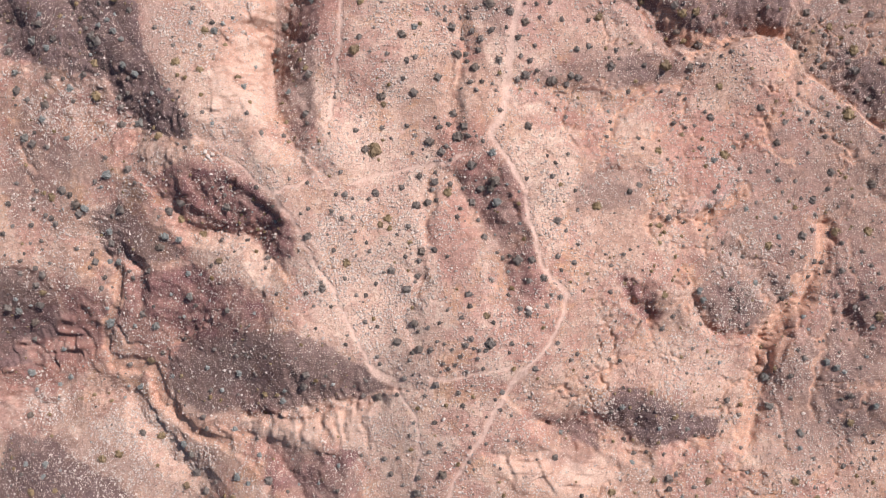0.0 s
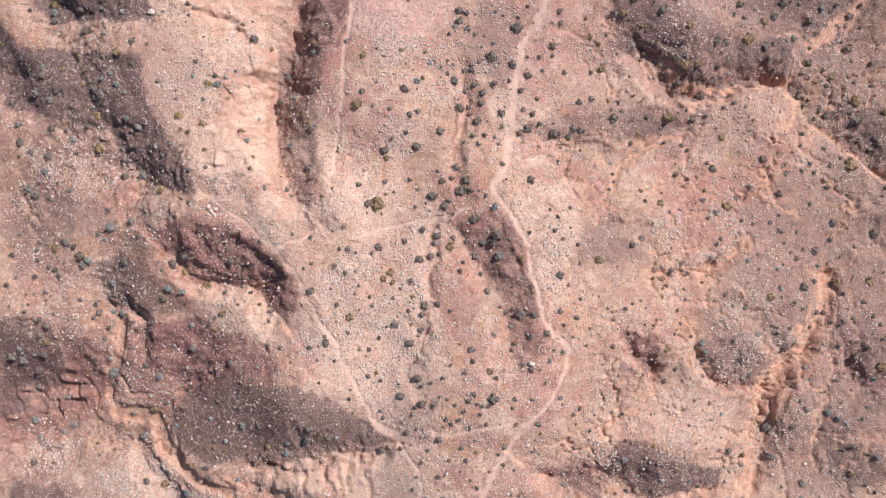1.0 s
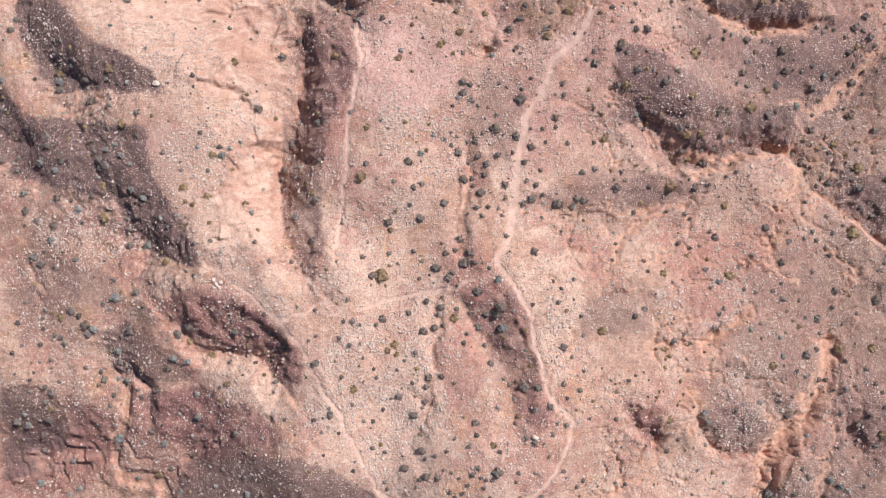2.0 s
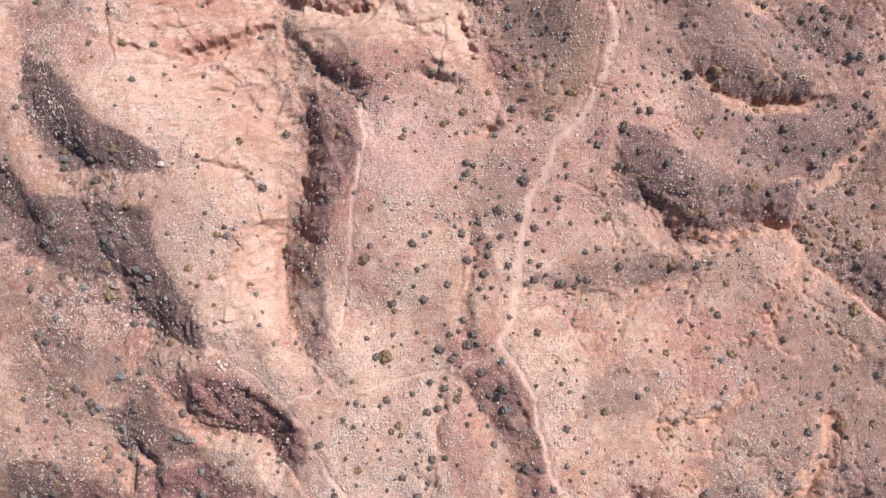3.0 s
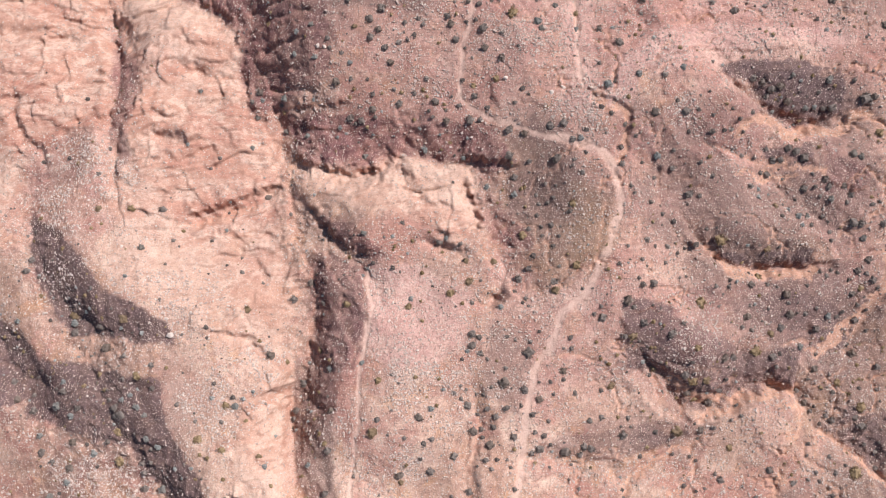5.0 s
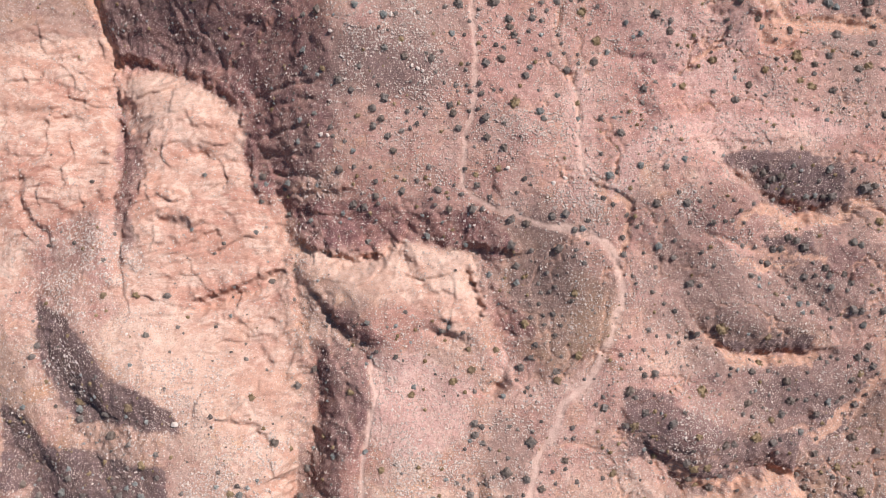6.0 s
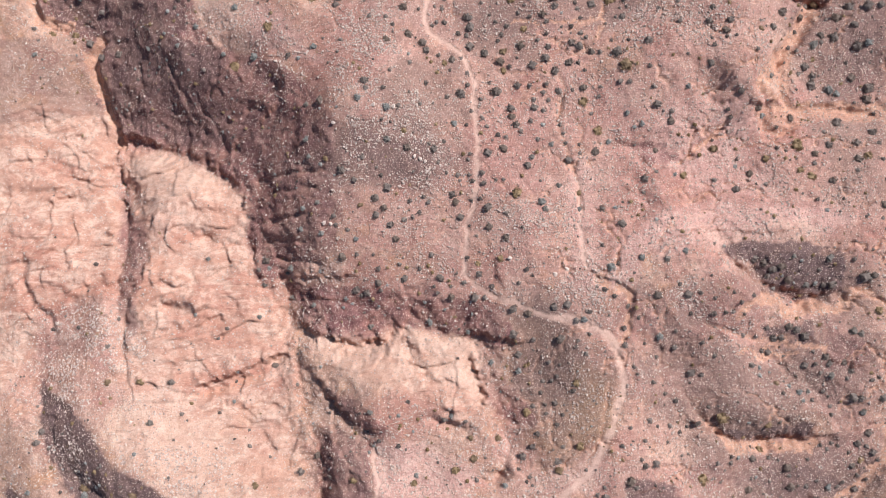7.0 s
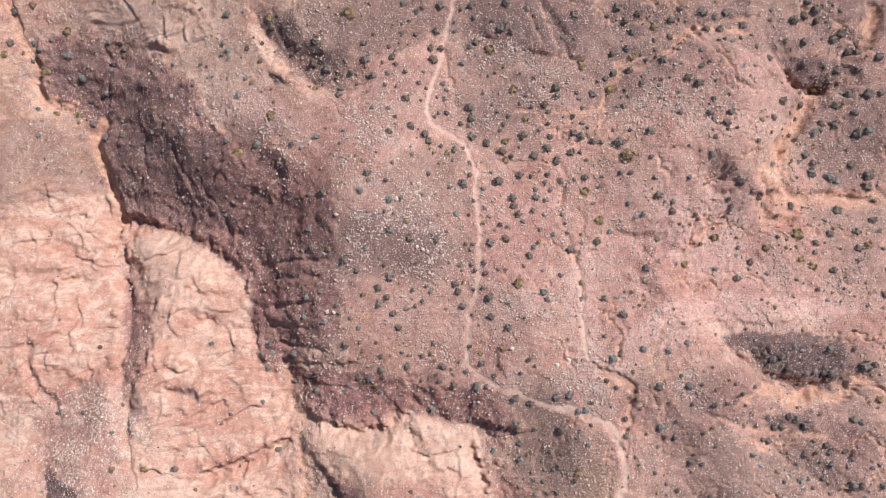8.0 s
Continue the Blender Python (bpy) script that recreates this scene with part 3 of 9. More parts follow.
rill([(-30.7, 119.4), (-34.1, 117.1), (-39.8, 113.8), (-44.2, 111.3), (-42.9, 107.9)], 0.8, 0.8)
rill([(-39.1, 124.1), (-43.5, 120.6), (-47.8, 116.5), (-44.2, 111.3)], 0.7, 0.7)
rill([(-53.4, 125.3), (-51.8, 120.5), (-50.3, 116.8), (-48.4, 112.7)], 0.7, 0.6)
rill([(-60.5, 125.8), (-59.5, 120.5), (-63.4, 115.9), (-62.5, 112.1)], 0.7, 0.6)
rill([(52.8, 124.7), (55.0, 121.4), (55.0, 117.2), (56.1, 114.4), (59.6, 113.9), (64.5, 114.5), (72.6, 113.1)], 0.9, 0.5)
rill([(38.6, 105.2), (39.7, 107.6), (43.1, 109.1), (45.8, 113.0), (48.9, 114.8)], 0.6, 0.5)
rill([(31.4, 90.6), (33.8, 93.4), (35.8, 95.5)], 0.6, 0.4)
rill([(32.2, 89.1), (35.0, 91.5)], 0.6, 0.4)
rill([(29.9, 86.2), (32.2, 88.0)], 0.6, 0.4)
rill([(16.1, 120.7), (17.5, 116.9), (16.0, 112.0), (17.4, 107.2), (19.2, 102.4), (19.9, 95.7)], 0.7, 0.4)
rill([(5.1, 120.3), (9.9, 120.0), (13.7, 120.2), (16.1, 120.7)], 0.5, 0.3)
rill([(19.8, 112.1), (20.2, 107.2), (19.3, 104.4)], 0.6, 0.4)
rill([(-67.7, 144.4), (-66.7, 140.2), (-63.6, 138.7)], 0.8, 0.6)
rill([(-67.2, 130.7), (-69.9, 128.7), (-70.6, 126.0), (-70.1, 121.4)], 1.2, 0.6)
rill([(-80.1, 133.7), (-77.7, 132.0), (-74.8, 132.5), (-70.5, 133.2)], 1.0, 0.5)
rill([(17.1, 127.1), (21.0, 128.5), (23.9, 130.2), (24.3, 132.0), (26.5, 135.7), (31.1, 136.5), (35.6, 139.6), (39.8, 143.2), (46.0, 144.6), (51.0, 145.2)], 0.7, 0.4)
rill([(60.3, 132.2), (61.0, 129.2), (59.4, 127.3), (56.4, 125.8), (54.3, 121.8)], 1.0, 0.6)
rill([(69.4, 139.5), (70.8, 142.9), (71.6, 147.3)], 1.2, 0.6)
rill([(9.8, 147.2), (11.7, 143.4), (13.7, 139.6)], 0.5, 0.4)
rill([(12.8, 147.4), (14.6, 142.5), (16.1, 138.7)], 0.5, 0.4)
rill([(-49.4, 147.5), (-52.8, 145.3), (-55.5, 143.2)], 0.6, 0.4)
rill([(-3.6, 142.0), (-3.1, 137.0), (-2.2, 133.1), (-1.0, 128.3)], 0.6, 0.4)

# worn foot trails: line, width
TRAILS.append(([(-11.4, -18.4), (-7.4, -21.8), (-4.3, -25.6), (-3.4, -31.4), (-4.8, -36.9)], 0.7))
TRAILS.append(([(-32.0, 13.3), (-25.9, 8.0), (-22.3, 2.7), (-19.6, -2.5), (-16.9, -6.9), (-14.3, -12.1), (-11.4, -18.4), (-7.3, -20.2), (-5.6, -19.5), (1.4, -19.8)], 0.7))
TRAILS.append(([(3.1, -33.6), (5.7, -29.3), (8.3, -24.1), (11.7, -18.9), (15.2, -15.5), (18.3, -10.3), (18.8, -6.9), (15.4, -2.5), (14.1, 1.8), (12.8, 8.9), (10.2, 14.1), (7.6, 17.6)], 1))
TRAILS.append(([(3.1, -33.6), (0.5, -38.7)], 1))
TRAILS.append(([(7.6, 17.6), (9.4, 21.4), (10.4, 26.2), (10.9, 34.2), (12.2, 39.6)], 1.5))
TRAILS.append(([(11.0, 33.7), (12.3, 41.0), (14.7, 44.6), (16.5, 49.2), (21.5, 54.6), (24.7, 61.9), (26.4, 68.2), (25.5, 73.6), (21.4, 78.1), (14.4, 79.2)], 1.5))
TRAILS.append(([(26.1, 72.9), (23.8, 76.6), (16.4, 78.3), (10.2, 80.5), (3.6, 82.8), (0.2, 86.1), (0.7, 93.9), (2.4, 99.7), (2.6, 109.3), (1.9, 118.9), (-0.2, 123.3), (-5.9, 127.0), (-6.4, 130.4), (-4.0, 137.2), (-2.6, 144.1), (-1.6, 149.0)], 1.1))
TRAILS.append(([(-17.7, 20.1), (-16.6, 29.9), (-16.2, 41.1), (-14.3, 50.4), (-15.2, 56.9)], 0.9))
TRAILS.append(([(-14.0, 10.2), (-7.4, 12.5), (0.5, 13.7), (4.0, 15.0)], 0.8))
TRAILS.append(([(-32.0, 13.3), (-38.2, 17.7)], 0.7))
TRAILS.append(([(20.2, 86.8), (19.6, 94.1), (19.8, 101.6)], 0.8))
TRAILS.append(([(-19.7, 11.5), (-25.0, 8.9), (-26.8, 8.5)], 0.7))
TRAILS.append(([(-7.4, -21.8), (-4.7, -19.5), (3.1, -19.6), (10.0, -18.0)], 0.8))

# sandy beds of dry washes: line, width
WASHES.append(([(-35.7, -32.0), (-42.5, -30.1), (-47.6, -25.5), (-49.3, -20.1), (-56.3, -19.4)], 2.2))
WASHES.append(([(-57.7, -16.4), (-55.3, -9.5), (-53.9, -3.7)], 1.6))
WASHES.append(([(48.9, -31.5), (51.3, -26.0), (52.8, -14.8), (56.0, -10.2), (59.6, -8.3), (61.5, -3.7), (63.6, 3.8)], 3.2))
WASHES.append(([(73.8, 20.1), (68.0, 25.3), (62.3, 28.6)], 1.2))
WASHES.append(([(-65.7, 110.4), (-67.7, 116.4), (-70.3, 121.9), (-71.3, 126.9), (-68.9, 130.2)], 1.7))
WASHES.append(([(-75.6, 133.0), (-81.0, 134.1), (-81.8, 139.6), (-83.6, 146.1), (-86.3, 152.7)], 1.5))
WASHES.append(([(50.9, 119.0), (53.7, 122.0), (58.1, 127.9), (62.2, 132.8)], 2.6))
WASHES.append(([(70.0, 140.6), (71.4, 146.4)], 2.5))
WASHES.append(([(41.4, 4.6), (47.1, 8.3), (49.1, 10.2)], 1.8))
WASHES.append(([(24.7, 12.6), (26.3, 18.1), (28.7, 21.9), (32.6, 24.8), (36.5, 26.8), (38.9, 26.9)], 0.7))
WASHES.append(([(38.9, 26.9), (39.7, 23.1), (37.3, 20.7), (33.3, 17.8), (29.5, 16.8)], 0.7))
WASHES.append(([(40.0, 31.7), (46.2, 33.2), (48.4, 35.7)], 0.9))
WASHES.append(([(57.7, 37.2), (57.7, 31.4), (55.9, 28.2)], 1.2))
WASHES.append(([(50.2, 17.6), (54.3, 15.8), (57.5, 14.1)], 0.8))
WASHES.append(([(60.5, 4.8), (63.9, 5.3), (63.4, 2.0)], 0.8))
WASHES.append(([(61.5, -3.7), (57.7, -5.5), (59.6, -1.8)], 0.8))
WASHES.append(([(24.1, -14.1), (31.4, -11.7)], 0.7))
WASHES.append(([(23.7, -21.3), (27.5, -17.9), (33.2, -14.4)], 0.8))
WASHES.append(([(61.1, -24.1), (60.7, -19.5), (62.1, -16.7)], 0.7))
WASHES.append(([(45.1, 79.9), (49.9, 81.9), (55.7, 80.0), (63.3, 80.0), (67.9, 83.1)], 1.6))
WASHES.append(([(41.9, 60.0), (45.9, 56.2), (53.4, 55.9), (60.3, 56.7)], 1.2))
WASHES.append(([(50.1, 72.9), (55.9, 74.3), (60.6, 73.4)], 0.8))
WASHES.append(([(35.0, 38.9), (40.0, 35.1), (46.8, 34.7), (56.3, 35.9)], 1))
WASHES.append(([(45.8, 73.3), (51.2, 72.2), (56.0, 72.5)], 0.8))
WASHES.append(([(50.4, 119.0), (54.7, 114.2), (61.7, 115.1), (73.1, 113.9)], 1.3))
WASHES.append(([(39.0, 107.3), (45.0, 109.7)], 0.7))
WASHES.append(([(34.8, 141.4), (38.5, 142.8), (49.0, 142.5)], 0.8))
WASHES.append(([(22.9, 125.7), (26.5, 136.9), (34.8, 138.1)], 0.7))
WASHES.append(([(8.5, 128.6), (17.2, 128.6), (22.9, 129.5)], 0.6))
WASHES.append(([(-35.5, 138.0), (-29.5, 136.9)], 0.8))
WASHES.append(([(60.9, 42.2), (66.4, 46.1), (71.0, 51.8), (75.8, 55.6)], 1.2))
WASHES.append(([(22.2, 85.3), (27.6, 82.5), (26.7, 75.3)], 1.5))

soil("dusky", [(57.5, 13.2, 10.3, 5.6), (68.5, 13.3, 5.7, 23.6), (52.6, -0.8, 11.2, 9.3), (-67.6, 13.2, 6.5, 7.5), (-72.0, -19.8, 8.0, 6.0), (-67.1, -39.2, 10.8, 4.9), (62.0, -24.1, 10.2, 11.2), (36.6, 31.5, 8.3, 5.5), (26.5, 9.9, 5.4, 3.6), (56.6, 46.1, 11.4, 5.7), (45.7, 63.7, 13.9, 5.6), (63.5, 71.5, 9.4, 8.5)])
soil("dusky", [(63.2, 50.8, 10.5, 6.7), (37.9, 71.8, 9.2, 5.5), (66.8, 37.4, 7.7, 7.7), (13.6, 68.8, 5.7, 10.4), (6.7, 42.6, 4.6, 5.5), (-23.6, 143.7, 9.8, 5.9), (-9.9, 145.6, 7.8, 3.9), (13.3, 141.1, 14.5, 6.8), (33.8, 141.4, 10.4, 6.6), (64.7, 126.9, 9.8, 9.8), (49.9, 144.2, 13.3, 3.8), (7.5, 128.6, 7.7, 5.8)])
soil("dusky", [(24.7, 133.2, 7.7, 5.8), (-11.7, 105.5, 12.4, 6.7), (67.8, 107.3, 5.8, 9.7), (-5.0, 115.0, 8.6, 7.6), (59.9, 86.2, 11.5, 4.8)])
soil("bright", [(-7.4, -24.5, 9.7, 9.7), (8.3, -13.7, 8.6, 4.3), (4.0, -3.4, 7.0, 5.2), (-11.8, 12.5, 10.6, 8.0), (-11.8, -3.4, 14.9, 14.1), (-14.8, 26.3, 8.1, 10.0), (1.4, -29.3, 8.7, 6.9), (-19.7, 1.0, 5.3, 10.5), (16.3, 8.9, 5.3, 8.8), (5.7, -10.3, 5.2, 5.2), (-30.3, 12.4, 7.0, 5.3), (13.2, 26.2, 5.4, 5.4)])
soil("bright", [(-10.8, 50.0, 7.5, 8.4), (-7.9, 37.2, 5.4, 5.4), (18.6, 49.9, 3.7, 9.2), (-9.7, 35.3, 8.2, 5.4), (11.2, 35.3, 5.5, 5.5), (-37.3, 43.5, 5.5, 8.2), (-19.5, 125.8, 6.8, 5.8), (48.0, 90.5, 14.0, 2.8)])
soil("pale", [(15.9, 8.0, 3.1, 7.0), (12.9, 16.8, 7.1, 2.6), (15.5, 1.0, 2.6, 4.4), (-31.8, 22.2, 4.4, 8.9), (-31.4, -3.5, 6.2, 4.0), (-44.3, 31.5, 3.1, 9.9), (-12.8, -28.3, 2.0, 4.4), (-52.8, -34.8, 11.6, 7.8), (49.8, -32.0, 2.3, 2.0), (14.7, -33.9, 7.9, 3.5), (34.9, -18.0, 10.0, 3.2), (-13.0, 35.2, 4.5, 2.3)])
soil("pale", [(-16.1, -13.9, 5.3, 3.5), (-27.7, 9.8, 5.3, 3.5), (-51.4, 52.8, 8.3, 5.5), (-45.3, 42.7, 3.6, 8.2), (-1.5, 67.2, 3.8, 4.8), (-47.5, 56.6, 7.5, 4.7), (-67.0, 48.2, 4.7, 3.8), (-15.9, 69.3, 7.7, 3.8), (54.8, 123.0, 3.9, 5.9), (-53.5, 105.5, 6.4, 5.4), (-38.5, 140.0, 7.9, 4.9), (51.8, 91.4, 11.2, 2.8)])
soil("red", [(-63.8, -14.5, 8.8, 6.8), (-45.6, -11.2, 9.4, 8.5), (-35.9, 7.2, 8.9, 5.3), (1.4, 1.0, 4.0, 6.2), (47.3, 14.8, 11.0, 7.3), (20.3, 19.9, 5.4, 2.2), (-17.9, 34.2, 3.7, 5.5), (4.0, 15.9, 5.3, 4.4), (-9.9, 48.1, 5.6, 3.7), (-41.3, 67.6, 11.7, 3.9), (-8.1, 64.1, 7.5, 4.7), (45.2, 78.2, 5.5, 2.8)])
soil("red", [(-10.2, 80.1, 14.5, 5.8), (-40.2, 107.6, 17.5, 16.5), (39.0, 106.4, 14.4, 8.6), (43.4, 94.2, 21.4, 5.6), (-21.4, 123.9, 8.7, 6.8), (-36.5, 128.2, 8.9, 5.9), (-61.7, 112.0, 11.9, 4.3), (56.6, 112.2, 7.8, 5.9), (32.2, 99.7, 7.6, 7.6), (7.4, 106.4, 7.6, 5.7)])
soil("gravel", [(9.7, 3.6, 3.9, 9.6), (-21.2, -18.6, 10.7, 4.9), (-35.3, -19.2, 7.4, 6.4), (-52.8, 34.4, 10.8, 9.0), (-51.0, 2.9, 6.0, 4.2), (33.6, -26.7, 8.5, 4.9), (20.2, -29.3, 4.0, 3.1), (44.5, 37.5, 9.3, 4.2), (-69.5, -10.5, 5.8, 5.8), (-58.1, 25.8, 8.3, 6.4), (67.6, -11.1, 5.6, 16.8), (46.8, -9.2, 5.5, 4.2)])
soil("gravel", [(-59.0, -39.0, 10.7, 4.9), (-20.0, -35.7, 5.4, 5.4), (25.0, 29.1, 6.3, 3.6), (-23.7, 31.8, 3.3, 8.4)])
soil("gravel", [(-64.2, 52.9, 5.6, 5.6), (-57.1, 48.2, 5.5, 2.8), (36.8, 45.2, 10.3, 5.6), (49.7, 83.6, 11.0, 4.6), (51.0, 60.2, 8.5, 3.3), (66.4, 46.1, 8.6, 8.6), (-20.3, 51.9, 4.7, 11.3), (-74.6, 36.7, 5.8, 5.8), (-20.5, 64.2, 5.7, 2.8), (-24.6, 137.8, 5.9, 3.9), (-10.7, 106.5, 10.5, 5.2), (14.3, 142.1, 12.6, 5.8)])
soil("gravel", [(-67.8, 137.3, 9.9, 6.6), (-43.0, 116.8, 13.3, 9.2), (-25.6, 101.6, 6.8, 11.7), (60.7, 136.7, 5.9, 2.5), (68.6, 123.0, 5.9, 9.8), (33.1, 79.4, 9.3, 4.6), (56.9, 84.4, 10.5, 3.8)])
soil("stony", [(-53.8, -34.9, 11.7, 7.8), (-40.9, 36.1, 6.3, 4.5), (-7.5, 32.2, 6.3, 7.1), (40.4, 11.0, 8.1, 4.5), (-12.6, -3.4, 10.5, 10.5), (15.5, 8.0, 4.4, 4.4), (30.9, -26.7, 8.9, 5.4), (47.7, -5.5, 8.3, 6.5), (-59.4, 20.4, 9.2, 5.5), (41.8, -23.7, 7.3, 4.6), (-69.5, -29.5, 5.9, 4.0), (-36.7, 38.9, 6.5, 5.5)])
soil("stony", [(-64.2, 57.5, 7.5, 5.6), (-45.1, 53.7, 5.6, 3.7), (-5.2, 39.0, 5.4, 5.4), (34.8, 81.6, 6.4, 4.6), (42.8, 45.2, 8.5, 5.7), (18.6, 83.6, 5.5, 4.6), (-63.8, 71.2, 9.6, 6.7), (-7.9, 106.5, 5.7, 4.8), (-16.5, 125.7, 6.7, 4.8), (-13.5, 112.2, 8.5, 6.6), (11.4, 135.4, 7.7, 4.8), (35.8, 128.2, 7.6, 4.8)])
soil("stony", [(12.1, 96.0, 5.7, 4.8)])

AREAS = []


def area(kind, strength, outline):
    """A stretch of one kind of soil inside an outline."""
    AREAS.append((kind, strength, outline))


# dark gravel and crust, purple clay and bare sandstone
# gravel and purple outlines also paint the shade of banks turned from the sun
area("gravel", 0.4, [(35.5, 56.3), (49.2, 55.5), (72.7, 59.4), (73.1, 40.3), (61.8, 43.2), (51.8, 46.1), (38.7, 48.0)])
area("gravel", 0.25, [(8.9, 81.9), (26.7, 72.5), (71.6, 76.1), (72.6, 60.3), (41.0, 60.9), (24.9, 66.2), (13.5, 72.4)])
area("gravel", 0.25, [(-19.6, 136.8), (7.6, 139.2), (73.2, 142.5), (73.3, 124.9), (35.8, 128.2), (7.5, 126.7), (-11.6, 124.5)])
area("pale", 0.6, [(-11.0, -22.9), (-2.1, -20.7), (-0.3, -38.3), (-11.0, -39.0)])
area("gravel", 0.35, [(7.0, 79.2), (14.2, 81.3), (19.4, 76.2), (17.0, 65.6), (9.0, 65.2)])
area("pale", 0.6, [(-70.0, 154.9), (-43.4, 149.9), (-36.4, 142.9), (-39.5, 138.1), (-48.6, 139.2), (-54.8, 142.4), (-67.7, 147.2)])
area("pink", 0.8, [(-47.6, 138.2), (-39.5, 137.1), (-29.4, 129.0), (-23.3, 121.0), (-31.5, 124.2), (-39.7, 127.3), (-45.8, 131.4)])
area("red", 0.6, [(-54.9, 79.3), (-46.6, 81.0), (-37.1, 75.9), (-32.2, 72.0), (-39.7, 72.2), (-49.0, 74.4)])
area("red", 0.9, [(-84.2, 92.3), (-75.9, 92.1), (-71.2, 87.2), (-76.9, 84.5), (-83.5, 86.8)])
area("red", 0.7, [(-68.2, 88.7), (-59.9, 88.9), (-60.3, 83.6), (-65.7, 82.8)])
area("red", 0.4, [(-60.6, 97.2), (-50.2, 95.3), (-43.0, 89.2), (-48.8, 88.3), (-57.0, 92.4)])
area("red", 0.4, [(-55.1, 81.6), (-46.5, 83.4), (-38.7, 79.2), (-42.3, 75.5), (-51.9, 77.8)])
area("red", 0.4, [(-85.8, 93.1), (-76.4, 95.1), (-70.8, 91.0), (-78.8, 89.0), (-86.4, 89.0)])
area("gravel", 0.4, [(-91.9, 129.7), (-73.4, 130.8), (-68.2, 127.4), (-67.1, 116.4), (-77.8, 115.3), (-90.3, 113.1)])
area("salmon", 0.7, [(-35.9, 68.3), (-39.4, 66.9), (-45.8, 65.0), (-48.4, 64.4), (-44.8, 64.1), (-38.5, 65.7), (-34.9, 67.4)])
area("purple", 0.5, [(-80.0, -15.8), (-71.7, -15.8), (-67.8, -23.7), (-66.4, -29.5), (-71.4, -33.4), (-79.7, -35.6)])
area("gravel", 0.8, [(-75.7, -32.6), (-67.3, -33.3), (-60.0, -38.0), (-52.9, -43.6), (-79.1, -44.2)])
area("rosy", 0.9, [(5.2, 66.2), (14.3, 59.2), (45.8, 59.1), (73.7, 64.1), (74.4, 30.7), (41.9, 34.8), (27.1, 35.1), (8.5, 35.3), (4.1, 49.9)])
area("rosy", 0.9, [(-30.1, 88.8), (-17.8, 85.6), (8.9, 81.9), (23.0, 82.5), (39.4, 84.3), (72.6, 81.7), (73.6, 65.1), (26.8, 64.4), (8.9, 61.3), (5.2, 76.5), (-16.0, 83.1)])
area("olive", 0.9, [(38.2, 61.8), (43.8, 62.8), (53.1, 62.1), (56.3, 59.4), (48.9, 58.3), (41.9, 59.1)])
area("olive", 0.7, [(54.1, 70.6), (57.9, 70.6), (60.8, 67.8), (57.1, 66.9)])
area("olive", 0.8, [(59.3, 38.3), (73.1, 40.3), (73.4, 26.8), (64.9, 28.7), (59.3, 34.5)])
area("gravel", 0.55, [(36.4, 59.1), (43.8, 59.1), (46.0, 55.4), (58.3, 53.7), (49.6, 49.9), (41.3, 51.7)])
area("gravel", 0.3, [(56.0, 71.5), (71.9, 70.6), (72.6, 61.3), (62.2, 61.3)])
area("gravel", 0.5, [(11.6, 85.3), (18.5, 80.8), (17.7, 76.3), (11.6, 78.9)])
area("gravel", 0.6, [(22.0, 149.6), (49.9, 148.9), (48.0, 143.2), (35.7, 143.2), (26.5, 140.7)])
area("gravel", 0.6, [(58.6, 150.3), (74.3, 150.3), (74.4, 142.5), (64.6, 139.6), (60.7, 142.6)])
area("gravel", 0.7, [(-75.5, -3.7), (-70.7, -2.7), (-75.9, -15.8), (-72.0, -19.8), (-80.1, -21.8)])
area("gravel", 0.3, [(-67.2, 27.9), (-57.1, 25.7), (-52.5, 19.3), (-53.6, 10.2), (-61.5, 11.2), (-67.5, 17.8)])
area("gravel", 0.7, [(49.5, 52.7), (56.4, 53.7), (64.2, 51.8), (66.4, 46.1), (62.4, 47.0), (56.6, 46.1), (51.7, 48.0)])
area("olive", 0.8, [(65.8, 42.2), (74.3, 40.3), (74.6, 24.8), (68.8, 26.8), (65.0, 34.5)])
area("olive", 0.7, [(6.1, 77.4), (13.4, 81.4), (18.5, 78.0), (17.7, 71.8), (12.7, 66.0), (8.0, 67.1)])
area("rosy", 0.8, [(22.2, 62.6), (45.8, 70.2), (73.0, 70.6), (73.8, 59.4), (41.5, 49.9), (23.4, 48.0)])
area("gravel", 0.55, [(-17.7, 150.5), (7.6, 149.8), (4.7, 142.1), (-5.9, 142.4), (-11.8, 137.7), (-17.7, 138.8)])
area("purple", 0.8, [(-79.3, -11.7), (-69.0, -9.4), (-61.9, -11.4), (-57.6, -15.4), (-62.3, -19.6), (-72.0, -20.8), (-80.1, -21.8)])
area("purple", 0.7, [(-65.2, -3.7), (-57.5, -7.5), (-49.3, -3.7), (-50.9, -11.4), (-57.5, -14.4), (-63.8, -11.4)])
area("red", 0.9, [(-48.5, 65.9), (-43.2, 69.5), (-35.9, 69.3), (-30.1, 67.9), (-31.0, 64.9), (-39.4, 65.2), (-45.7, 64.1)])
area("red", 0.9, [(-46.7, 83.6), (-40.4, 86.2), (-33.4, 84.2), (-32.3, 79.0), (-38.1, 77.9), (-44.7, 80.6)])
area("red", 0.8, [(-83.1, 84.6), (-75.2, 86.6), (-69.0, 82.0), (-71.2, 76.7), (-81.9, 78.1)])
area("red", 0.8, [(-83.1, 128.6), (-77.7, 129.7), (-75.5, 125.3), (-80.8, 124.2)])
area("red", 0.8, [(-83.0, 105.6), (-76.1, 107.7), (-71.9, 104.5), (-77.3, 102.4)])
